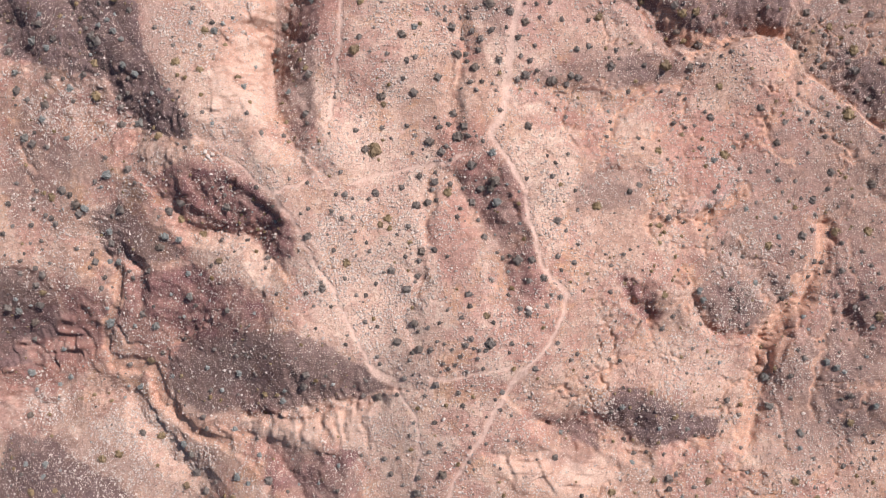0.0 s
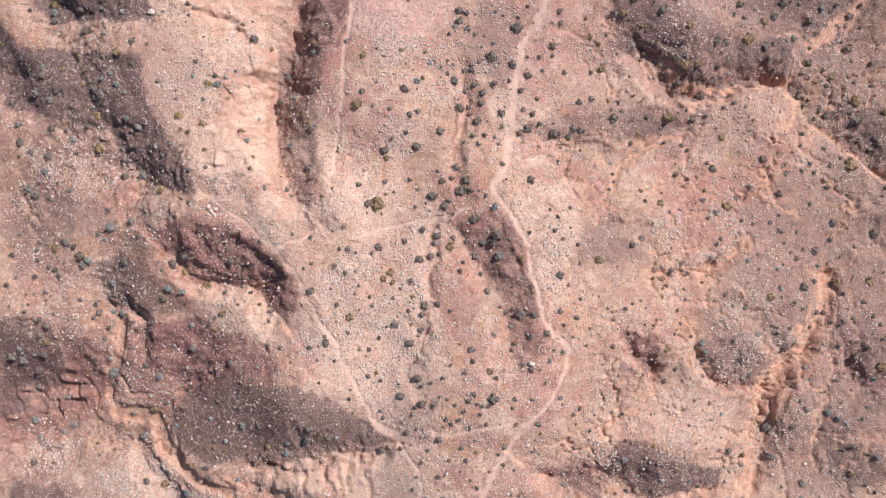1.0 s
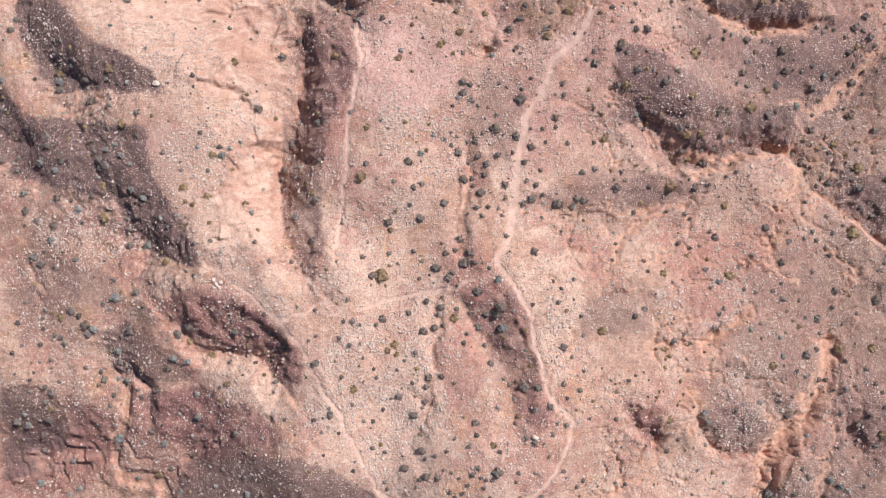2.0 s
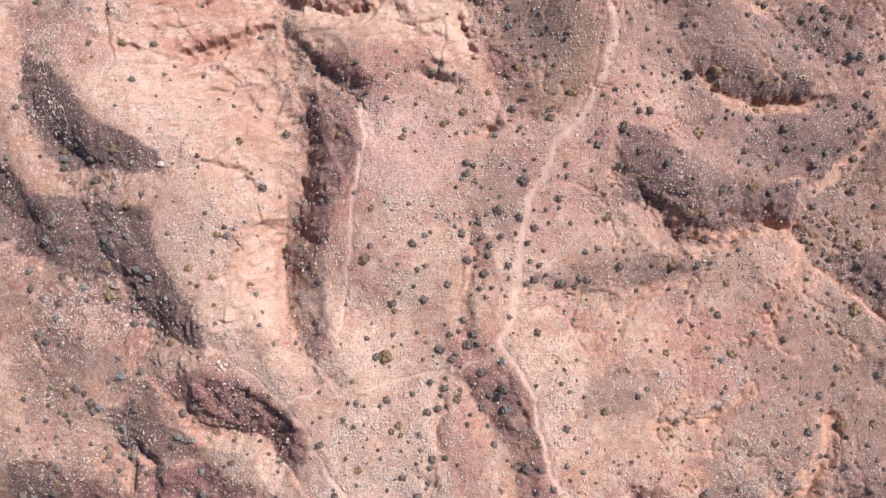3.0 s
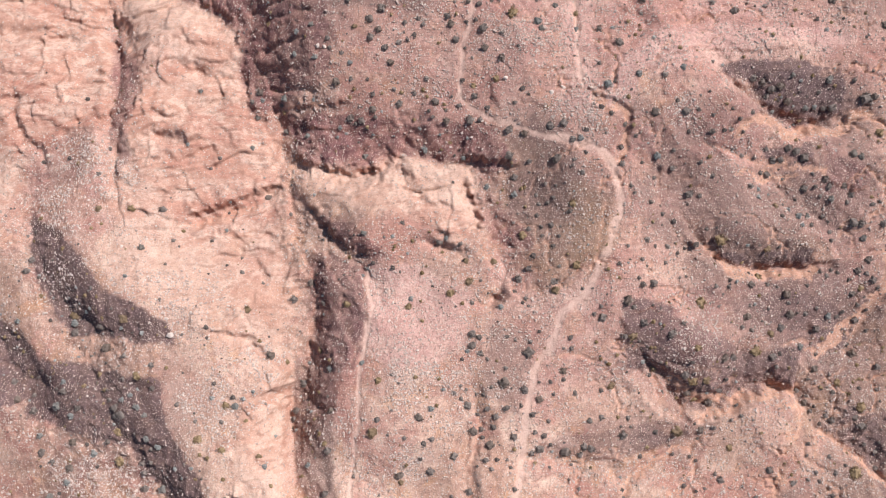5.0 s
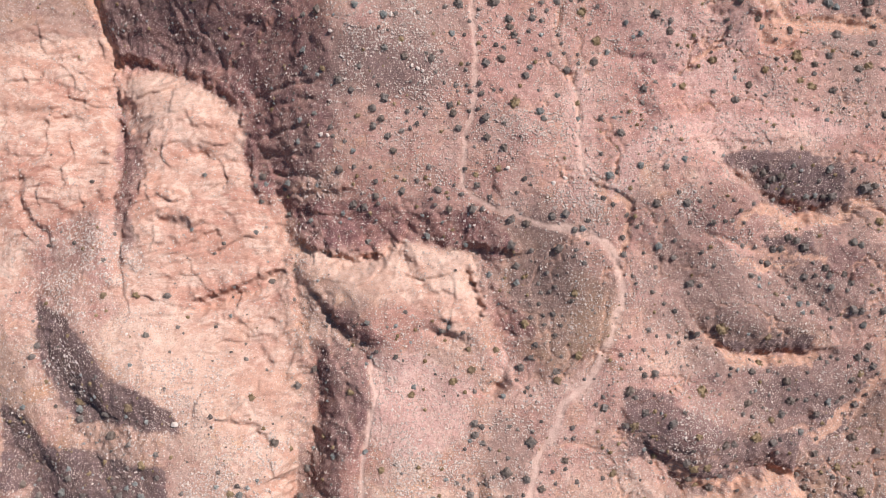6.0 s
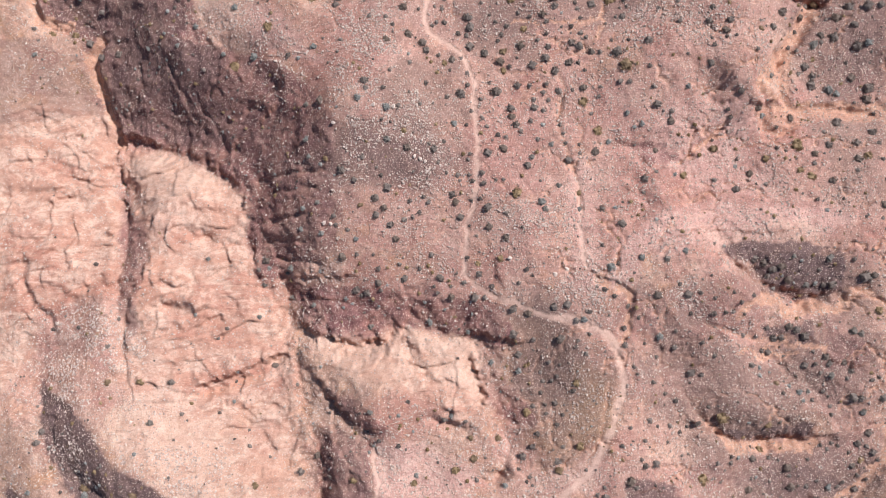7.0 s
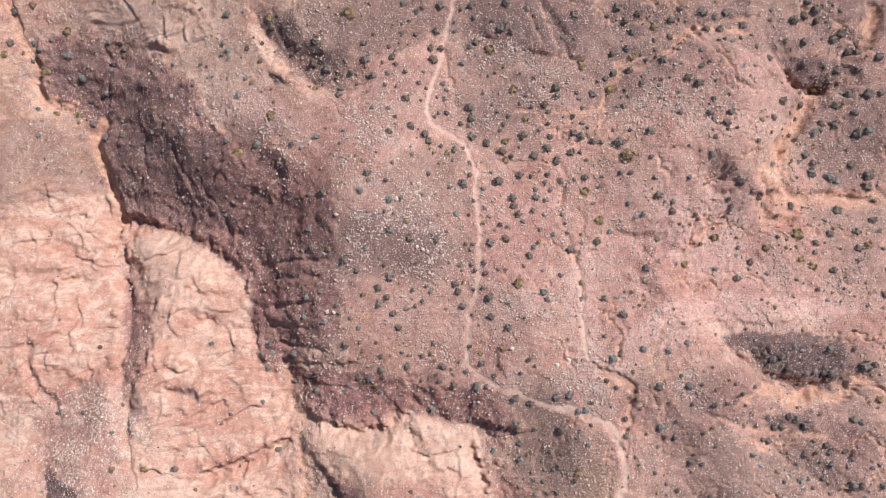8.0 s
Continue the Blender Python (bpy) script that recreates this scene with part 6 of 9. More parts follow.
    c = g.mix(g.maths("MULTIPLY", g.mask("wash"), 0.85), c, g.mix(middle, (0.57, 0.325, 0.225), (0.69, 0.465, 0.355)))
    c = g.mix(g.maths("MULTIPLY", g.mask("trail"), g.value(g.noise(1.4, 5, 0.7), 0.32, 0.62, 0.42, 0.95)), c, g.mix(middle, (0.62, 0.435, 0.355), (0.75, 0.56, 0.47)))
    # grit: pebbles too small for meshes, in two sizes, and darker crumbs between them
    smoothness = g.maths("MAXIMUM", g.mask("trail"), g.maths("MULTIPLY", g.mask("rock"), 0.75))
    rugged = g.maths("SUBTRACT", 1.0, smoothness)
    pebble = None
    for size, share in ((0.17, 0.62), (0.26, 0.58), (0.42, 0.6)):
        grit = g.cells(size)
        one = g.maths("MULTIPLY", g.value(grit.outputs["Distance"], 0.26, 0.40, 1, 0), g.value(grit.outputs["Color"], share, share + 0.08))
        pebble = one if pebble is None else g.maths("MAXIMUM", pebble, one)
    pebble = g.maths("MULTIPLY", g.maths("MULTIPLY", pebble, rugged), g.value(g.noise(4.0, 5, 0.65), 0.42, 0.6, 0.35, 1))
    crumbs = g.value(g.noise(0.42, 5, 0.8), 0.48, 0.68)
    c = g.mix(g.maths("MULTIPLY", g.maths("MULTIPLY", crumbs, rugged), 0.4), c, (0.15, 0.09, 0.072))
    c = g.mix(g.maths("MULTIPLY", pebble, 0.85), c, (0.72, 0.59, 0.52))
    c = g.mix(g.maths("MULTIPLY", rugged, 0.3), c, g.mix(g.value(g.noise(1.0, 5, 0.75, 0.4), 0.36, 0.64), (0.2, 0.16, 0.15), (0.85, 0.8, 0.76)), "OVERLAY")
    c = g.mix(0.5, c, g.mix(fine, (0.1, 0.07, 0.06), (0.95, 0.85, 0.8)), "OVERLAY")
    lumps = g.noise(0.7, 5, 0.7)
    relief = g.maths("ADD", g.maths("MULTIPLY", fine, 0.35), g.maths("ADD", g.maths("MULTIPLY", middle, 0.18), g.maths("ADD", g.maths("MULTIPLY", lumps, 0.2), g.maths("MULTIPLY", pebble, 0.7))))
    relief = g.maths("SUBTRACT", relief, g.maths("MULTIPLY", g.maths("MULTIPLY", streaks, g.mask("rock")), 0.28))
    g.bump(relief, 0.27, 1.0)
    return g.done(c)


def stone_material(name, dark, light):
    g = Mat(name)
    info = g.nodes.new("ShaderNodeNewGeometry").outputs["Random Per Island"]
    c = g.mix(info, dark, light)
    c = g.mix(g.value(g.noise(0.12, 4, 0.7), 0.3, 0.7, 0, 0.35), c, (0.3, 0.2, 0.15))
    g.bump(g.noise(0.15, 5, 0.7), 0.05, 0.6)
    return g.done(c)


def leaf_material(name, dark, light):
    g = Mat(name, 0.8)
    island = g.nodes.new("ShaderNodeNewGeometry").outputs["Random Per Island"]
    own = g.nodes.new("ShaderNodeObjectInfo").outputs["Random"]
    c = g.mix(island, dark, light)
    c = g.mix(g.maths("MULTIPLY", own, 0.35), c, tuple(0.6 * v for v in dark))
    c = g.mix(g.value(own, 0.55, 1.0, 0.0, 0.45), c, (0.26, 0.185, 0.135))
    return g.done(c)


SOIL = ground_material()
STONE = stone_material("pale_sandstone", (0.42, 0.32, 0.275), (0.78, 0.67, 0.59))
GREEN = leaf_material("dusty_green_leaf", (0.12, 0.096, 0.084), (0.305, 0.258, 0.225))
GREY = leaf_material("silver_grey_leaf", (0.22, 0.225, 0.21), (0.52, 0.51, 0.47))
STRAW = leaf_material("dry_olive_leaf", (0.20, 0.132, 0.068), (0.385, 0.282, 0.165))
WOOD = leaf_material("grey_twig", (0.10, 0.075, 0.055), (0.2, 0.16, 0.12))


# ---------------------------------------------------------------- the ground
def mesh_of(name, verts, faces, material, flat=True):
    """A mesh from arrays: all faces have the same number of corners."""
    me = bpy.data.meshes.new(name)
    verts, faces = np.asarray(verts, np.float32), np.asarray(faces, np.int32)
    n, k = faces.shape
    me.vertices.add(len(verts))
    me.vertices.foreach_set("co", verts.ravel())
    me.loops.add(n * k)
    me.loops.foreach_set("vertex_index", faces.ravel())
    me.polygons.add(n)
    me.polygons.foreach_set("loop_start", np.arange(0, n * k, k, dtype=np.int32))
    me.update(calc_edges=True)
    me.polygons.foreach_set("use_smooth", np.full(n, not flat))
    me.materials.append(material)
    me.validate()
    return me


def build_ground():
    ny, nx = GXX.shape
    idx = np.arange(nx * ny).reshape(ny, nx)
    faces = np.stack([idx[:-1, :-1], idx[:-1, 1:], idx[1:, 1:], idx[1:, :-1]], -1).reshape(-1, 4)
    me = mesh_of("ground", np.stack([GXX, GYY, HEIGHT], -1).reshape(-1, 3), faces, SOIL, flat=False)
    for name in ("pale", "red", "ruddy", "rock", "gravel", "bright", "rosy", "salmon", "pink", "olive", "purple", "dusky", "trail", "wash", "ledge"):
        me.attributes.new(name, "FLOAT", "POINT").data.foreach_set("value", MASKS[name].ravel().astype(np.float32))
    return tagged(new("ground", me), "eroded pink and tan desert ground with gullies and worn trails", "ground", kind="structure")


build_ground()


# ---------------------------------------------------------------- shrubs
def dome(detail):
    """The upper half of a ball of triangles: verts, faces."""
    bm = bmesh.new()
    bmesh.ops.create_icosphere(bm, subdivisions=detail, radius=1.0)
    v = np.array([p.co[:] for p in bm.verts])
    f = np.array([[q.index for q in p.verts] for p in bm.faces])
    bm.free()
    f = f[v[f][:, :, 2].mean(1) > -0.25]
    v[:, 2] = np.maximum(v[:, 2], -0.1)
    used = np.unique(f)
    place = np.zeros(len(v), int)
    place[used] = np.arange(len(used))
    return v[used], place[f]


DOMES = (dome(2), dome(1))


def leaves(rng, n, width, height, leaf, lumps, shell=0):
    """Loose tufts of small leaves over a lumpy dome: verts, triangles."""
    centres = [(0.0, 0.0, height * 0.36, 0.82)] + [
        (0.36 * width * math.cos(t), 0.36 * width * math.sin(t), height * rng.uniform(0.3, 0.6), rng.uniform(0.25, 0.42))
        for t in rng.uniform(0, 6.28, lumps)]
    which = rng.choice(len(centres), n, p=np.array([c[3] ** 2 for c in centres]) / sum(c[3] ** 2 for c in centres))
    c = np.array(centres)[which]
    v = rng.normal(size=(n, 3))
    v /= np.linalg.norm(v, axis=1, keepdims=True)
    v *= rng.uniform(0.08, 1.0, (n, 1)) ** 0.5
    mid = c[:, :3] + v * c[:, 3:4] * np.array([width * 0.5, width * 0.5, height * 0.8])
    mid[:, 2] = np.maximum(mid[:, 2], 0.04)
    a = rng.normal(size=(n, 3))
    b = rng.normal(size=(n, 3))
    a /= np.linalg.norm(a, axis=1, keepdims=True)
    b /= np.linalg.norm(b, axis=1, keepdims=True)
    s = leaf * rng.uniform(0.6, 1.5, (n, 1))
    verts = np.stack([mid - a * s, mid + a * s * 0.6 + b * s * 0.6, mid + a * s * 0.3 - b * s * 0.7], 1).reshape(-1, 3)
    # the close-grown inner mass: a dented dome under the loose leaves
    ball, hull = DOMES[shell]
    dent = 1 + 0.16 * np.sin(5.1 * ball[:, 0:1] + c[0, 1] * 40) + 0.16 * np.cos(6.3 * ball[:, 1:2] + 9.0 * lumps + c[0, 0] * 40) + rng.uniform(-0.09, 0.09, (len(ball), 1))
    core = ball * dent * np.array([0.40 * width, 0.40 * width, 0.72 * height])
    return np.concatenate([verts, core]), np.concatenate([np.arange(3 * n).reshape(n, 3), hull + 3 * n])


def twigs(rng, n, width, height):
    """Thin three-sided stems fanning out from the base."""
    verts, faces = [], []
    for t in rng.uniform(0, 6.28, n):
        r, h = width * rng.uniform(0.2, 0.42), height * rng.uniform(0.5, 0.85)
        tip = np.array([r * math.cos(t), r * math.sin(t), h])
        k = len(verts)
        for q in range(3):
            verts.append((0.04 * math.cos(q * 2.1) + 0.05 * math.cos(t), 0.04 * math.sin(q * 2.1) + 0.05 * math.sin(t), -0.15))
        verts.append(tuple(tip))
        faces += [(k, k + 1, k + 3), (k + 1, k + 2, k + 3), (k + 2, k, k + 3)]
    return np.array(verts), np.array(faces)


KINDS = {
    # name: leaf material, leaves, width, height, leaf size, lumps
    "shrub": (GREEN, 420, 1.06, 0.52, 0.056, 3),
    "brush": (GREY, 320, 1.0, 0.5, 0.058, 4),
    "bush": (STRAW, 340, 1.05, 0.34, 0.06, 8),
}
MODELS = {}
for kind_name, (mat, count, w, h, leaf, lumps) in KINDS.items():
    MODELS[kind_name] = []
    for k in range(6):
        rng = np.random.default_rng(100 + 17 * k + len(kind_name))
        MODELS[kind_name].append((mesh_of(kind_name + "_foliage", *leaves(rng, count, w, h, leaf, lumps), mat),
                                  mesh_of(kind_name + "_stem", *twigs(rng, 9, w, h), WOOD)))


def plant(kind_name, x, y, size, label, group, k):
    foliage, stem = MODELS[kind_name][k % 6]
    z = float(at(HEIGHT, np.array([x]), np.array([y]))[0])
    ob = new(kind_name)
    ob.matrix_world = pose(x, y, z - 0.04, 0, 0, (k * 67) % 360) @ Matrix.Diagonal((size, size, size * 0.92, 1))
    for part_name, me in (("foliage", foliage), ("stem", stem)):
        new(part_name, me).parent = ob
    return tagged(ob, label, kind_name, group)


PLANTS = []


def grow(kind_name, rows):
    """Plants of one kind: x, y, width of each."""
    PLANTS.extend((kind_name, x, y, w) for x, y, w in rows)


grow("shrub", [(-65.1, -42.3, 1.02), (-39.6, -40.5, 1.32), (-73.2, -39.2, 1.02), (-24.8, -38.8, 0.94), (-37.6, -38.6, 0.87), (60.2, -38.6, 0.86), (36.3, -38.5, 1.23), (40.4, -38.4, 0.93), (21.5, -38.3, 1.03), (-16.7, -38.2, 0.92), (-3.9, -38.0, 1.42), (-41.5, -37.8, 1.66), (-27.7, -36.9, 1.47), (-6.2, -36.9, 0.81), (-1.4, -36.8, 0.70), (36.1, -36.7, 1.54), (59.2, -36.2, 0.96), (37.4, -36.1, 1.23), (65.7, -35.7, 1.28), (-3.7, -35.5, 1.01), (-8.1, -35.3, 1.22), (67.3, -35.2, 0.75), (0.0, -34.7, 1.50), (71.4, -34.6, 0.96), (60.3, -34.2, 0.96), (63.4, -33.9, 0.64), (4.8, -33.8, 0.70), (38.9, -33.2, 0.62), (-9.2, -33.0, 1.12), (30.7, -32.8, 1.23)])
grow("shrub", [(35.2, -32.8, 0.93), (4.1, -32.7, 0.89), (-12.8, -32.6, 0.82), (-7.0, -32.6, 0.81), (32.7, -32.6, 0.82), (17.5, -32.4, 1.23), (48.6, -32.4, 0.85), (70.9, -31.8, 0.96), (66.9, -31.5, 1.17), (-51.2, -31.4, 1.34), (-2.1, -31.3, 1.00), (39.6, -31.1, 0.72), (43.7, -31.0, 0.74), (29.1, -30.6, 1.03), (55.0, -30.6, 0.75), (69.1, -30.5, 0.85), (41.2, -30.4, 0.94), (4.1, -30.2, 0.79), (45.9, -30.0, 0.74), (-0.3, -29.8, 0.90), (-39.0, -29.7, 1.08), (6.6, -29.7, 0.79), (11.2, -29.5, 0.70), (10.0, -29.3, 0.69), (-72.2, -29.1, 1.37), (-5.1, -28.8, 0.91), (4.8, -28.0, 0.99), (-39.5, -27.7, 1.08), (48.9, -27.4, 1.07), (18.3, -27.2, 0.92)])
grow("shrub", [(-4.5, -26.8, 0.70), (-1.2, -26.6, 1.00), (22.7, -25.8, 0.82), (26.7, -25.8, 0.92), (-20.0, -25.7, 0.93), (2.3, -25.5, 0.50), (6.6, -25.5, 0.60), (10.4, -25.4, 0.69), (68.4, -24.9, 0.75), (46.5, -24.8, 1.28), (44.7, -24.6, 0.85), (57.4, -24.6, 1.07), (65.1, -24.5, 0.96), (8.7, -24.5, 0.89), (66.4, -24.0, 1.28), (3.0, -23.8, 0.99), (-10.1, -23.3, 1.42), (-38.2, -23.3, 1.08), (-12.5, -23.2, 1.02), (20.2, -22.9, 0.81), (8.0, -22.9, 0.79), (13.3, -22.7, 0.89), (-2.8, -22.5, 0.80), (-7.1, -22.5, 0.91), (-5.4, -22.0, 0.80), (2.4, -21.9, 0.99), (9.1, -21.7, 1.09), (-21.8, -21.6, 1.44), (57.0, -20.9, 1.18), (-1.0, -20.7, 1.29)])
grow("shrub", [(4.4, -20.7, 0.60), (-3.8, -20.6, 0.50), (-3.1, -20.5, 0.50), (22.5, -20.0, 0.82), (-5.9, -19.9, 1.10), (39.0, -19.9, 0.73), (-53.7, -19.8, 1.11), (-21.3, -19.5, 1.33), (-4.6, -19.4, 0.60), (68.2, -19.4, 0.96), (43.0, -19.3, 0.74), (-0.3, -18.7, 0.60), (3.6, -18.5, 0.79), (0.8, -18.2, 0.79), (14.0, -18.2, 1.19), (6.1, -18.0, 0.79), (-9.8, -17.9, 0.91), (59.2, -17.9, 1.29), (27.9, -17.7, 0.93), (-47.2, -17.6, 0.99), (1.9, -17.6, 0.89), (0.1, -17.4, 0.79), (26.1, -17.2, 0.93), (-33.0, -17.1, 0.83), (-5.1, -17.1, 0.90), (19.6, -17.0, 0.90), (-10.2, -16.7, 0.91), (5.3, -16.5, 0.79), (58.0, -16.5, 0.86), (-37.2, -16.3, 0.85)])
grow("shrub", [(2.7, -16.3, 0.89), (20.6, -16.2, 1.00), (-4.7, -15.9, 1.00), (39.9, -15.9, 0.84), (10.0, -15.6, 0.69), (-1.9, -15.3, 1.19), (-3.6, -15.3, 1.39), (17.8, -15.3, 0.60), (5.5, -15.3, 0.79), (6.4, -15.3, 0.89), (1.4, -15.2, 0.69), (4.7, -15.0, 0.79), (-15.0, -14.7, 0.91), (3.5, -14.5, 1.19), (-7.0, -14.4, 1.40), (0.3, -14.4, 0.69), (10.4, -14.3, 0.89), (12.9, -14.3, 0.79), (17.4, -14.2, 0.99), (7.2, -14.2, 1.79), (-0.9, -14.1, 0.70), (4.3, -13.5, 1.19), (64.5, -13.4, 0.86), (-70.7, -12.6, 1.57), (34.9, -12.6, 1.05), (-19.6, -12.2, 0.70), (49.7, -12.2, 0.96), (-10.2, -12.1, 0.90), (41.3, -12.1, 1.05), (-2.2, -11.9, 0.80)])
grow("shrub", [(-4.3, -11.5, 1.40), (-12.1, -11.3, 1.10), (-0.5, -11.2, 0.89), (7.6, -11.1, 0.89), (-49.9, -10.8, 1.31), (36.5, -10.7, 0.94), (2.9, -10.4, 0.89), (-74.7, -10.0, 1.55), (13.0, -9.8, 1.29), (68.1, -9.7, 1.29), (-47.6, -9.4, 0.76), (-68.5, -9.4, 1.53), (0.7, -9.3, 0.70), (42.0, -9.3, 0.95), (-24.1, -9.1, 0.71), (-40.2, -9.1, 0.95), (11.7, -9.0, 1.09), (-17.3, -8.9, 0.80), (-20.0, -8.8, 0.70), (15.8, -8.6, 1.00), (4.1, -8.6, 1.09), (-12.4, -8.2, 0.50), (55.8, -8.1, 1.29), (69.5, -7.8, 0.96), (64.7, -7.4, 1.08), (17.9, -7.3, 1.00), (-12.1, -7.2, 1.01), (-13.4, -7.2, 0.80), (-25.9, -7.0, 0.81), (9.9, -7.0, 0.89)])
grow("shrub", [(-21.2, -6.9, 1.01), (16.6, -6.9, 0.80), (4.0, -6.9, 1.29), (-19.8, -6.6, 0.60), (-57.1, -6.6, 1.20), (25.7, -6.6, 0.93), (46.2, -6.4, 1.06), (71.8, -6.4, 0.96), (-5.5, -6.3, 1.42), (-18.7, -6.2, 1.41), (-68.1, -6.0, 1.30), (-10.4, -5.4, 0.91), (38.9, -5.4, 0.73), (-18.9, -5.2, 0.80), (-4.3, -5.1, 0.81), (-51.3, -4.8, 0.98), (-56.4, -4.8, 1.09), (13.1, -4.8, 1.20), (7.4, -4.7, 1.00), (-15.3, -4.6, 0.91), (56.3, -4.6, 0.86), (60.6, -4.6, 0.86), (15.3, -4.4, 1.30), (-66.6, -4.3, 1.30), (-3.9, -4.2, 1.22), (-70.3, -4.1, 1.08), (71.6, -4.1, 0.86), (-51.9, -3.7, 0.98), (63.8, -3.7, 0.86), (-9.2, -3.6, 0.81)])
grow("shrub", [(-48.2, -3.5, 1.29), (65.6, -3.5, 1.29), (-8.0, -3.3, 1.32), (37.1, -3.3, 0.73), (-67.5, -3.2, 1.08), (18.1, -3.2, 0.81), (-59.0, -3.1, 0.98), (-28.0, -3.0, 0.81), (70.6, -2.7, 0.97), (-37.2, -2.6, 0.83), (26.1, -2.6, 0.82), (-51.2, -2.3, 0.98), (-65.2, -2.3, 0.86), (62.9, -2.3, 1.08), (-58.0, -2.1, 1.30), (20.2, -2.1, 1.21), (-69.9, -2.0, 0.97), (61.3, -2.0, 1.29), (-3.7, -1.9, 1.22), (11.6, -1.7, 1.71), (13.6, -1.7, 1.31), (-27.7, -1.5, 1.22), (9.2, -1.4, 1.10), (58.8, -1.3, 0.86), (-5.9, -1.2, 0.92), (48.7, -1.2, 1.06), (0.7, -1.1, 0.91), (17.6, -1.1, 1.11), (-13.6, -1.0, 0.61), (10.4, -1.0, 0.80)])
grow("shrub", [(-58.4, -0.8, 0.98), (-69.3, -0.8, 0.75), (28.1, -0.8, 0.82), (31.2, -0.8, 0.52), (46.4, -0.8, 0.95), (8.4, -0.6, 0.80), (-11.4, -0.4, 0.91), (-3.3, -0.4, 1.32), (57.1, -0.4, 0.97), (69.5, -0.4, 0.97), (-17.0, -0.2, 1.01), (-1.4, -0.1, 1.22), (-60.6, 0.1, 0.97), (19.9, 0.1, 0.51), (43.1, 0.1, 0.94), (-45.8, 0.4, 1.49), (21.0, 0.7, 0.81), (-8.3, 0.8, 0.81), (-11.9, 1.0, 0.81), (-54.8, 1.0, 1.30), (-68.3, 1.0, 0.75), (44.9, 1.0, 0.74), (66.1, 1.0, 1.08), (-66.5, 1.3, 0.97), (-31.4, 1.4, 1.02), (-35.6, 1.4, 1.03), (-14.2, 1.5, 0.61), (6.4, 1.8, 1.31), (42.2, 1.9, 0.63), (-21.0, 2.0, 1.31)])
grow("shrub", [(-17.9, 2.2, 0.61), (59.0, 2.2, 1.51), (-7.2, 2.3, 0.71), (-72.7, 2.6, 1.08), (-13.6, 2.7, 0.71), (19.1, 2.9, 0.91), (41.2, 3.0, 0.73), (60.7, 3.1, 1.08), (-5.4, 3.5, 1.12), (-71.1, 3.8, 0.86), (-68.0, 4.0, 1.08), (-63.7, 4.2, 1.29), (38.6, 4.3, 0.94), (17.8, 4.4, 1.32), (5.6, 4.5, 1.01), (-15.6, 4.8, 1.01), (-14.1, 5.0, 0.61), (2.2, 5.0, 1.11), (-64.4, 5.1, 1.08), (35.9, 5.1, 1.24), (-22.1, 5.5, 0.71), (-54.2, 5.5, 0.85), (-65.5, 5.6, 1.08), (61.5, 5.7, 1.08), (-17.3, 5.9, 1.01), (-59.6, 5.9, 1.39), (37.6, 6.0, 0.93), (-43.8, 6.1, 1.46), (21.0, 6.1, 0.91), (-20.9, 6.2, 0.81)])
grow("shrub", [(43.5, 6.2, 0.84), (2.7, 6.4, 0.91), (-52.4, 6.5, 1.59), (-67.6, 6.6, 0.86), (-26.5, 6.7, 0.81), (-34.2, 6.7, 1.43), (-4.2, 6.8, 1.53), (42.9, 7.0, 1.04), (66.0, 7.1, 0.87), (-2.4, 7.3, 1.42), (-59.9, 7.3, 1.71), (-41.6, 7.4, 1.44), (-72.1, 7.4, 1.29), (4.6, 7.4, 1.41), (50.9, 7.5, 0.74), (-1.0, 7.7, 1.02), (-11.6, 7.8, 0.91), (-14.1, 7.9, 0.81), (61.0, 8.1, 1.40), (-67.7, 8.3, 0.86), (59.0, 8.3, 0.86), (-16.6, 8.5, 0.91), (-34.2, 8.5, 0.81), (-15.2, 8.6, 1.22), (-10.5, 8.8, 1.32), (68.5, 8.8, 0.98), (-60.9, 8.9, 1.28), (29.4, 9.1, 1.24), (20.7, 9.2, 0.92), (43.7, 9.2, 0.94)])
grow("shrub", [(-1.7, 9.4, 1.02), (55.7, 9.4, 0.75), (7.4, 9.4, 1.31), (5.9, 9.5, 1.31), (-29.0, 9.6, 0.91), (-62.3, 9.6, 1.49), (-67.2, 9.6, 1.07), (3.2, 9.6, 0.91), (-6.5, 9.7, 1.22), (63.7, 10.0, 1.08), (44.4, 10.1, 0.94), (1.1, 10.2, 1.21), (31.1, 10.2, 1.24), (-21.0, 10.3, 0.91), (-1.2, 10.5, 1.32), (-49.1, 10.6, 0.94), (8.1, 10.6, 2.01), (-23.7, 10.8, 0.81), (-70.9, 10.9, 0.97), (-56.5, 11.0, 1.06), (13.1, 11.0, 0.91), (72.3, 11.0, 1.74), (47.6, 11.1, 0.63), (58.0, 11.2, 0.97), (-3.7, 11.4, 1.22), (17.1, 11.4, 1.11), (55.2, 11.4, 1.28), (19.6, 11.8, 0.61), (-15.9, 12.0, 1.01), (-1.2, 12.1, 0.81)])
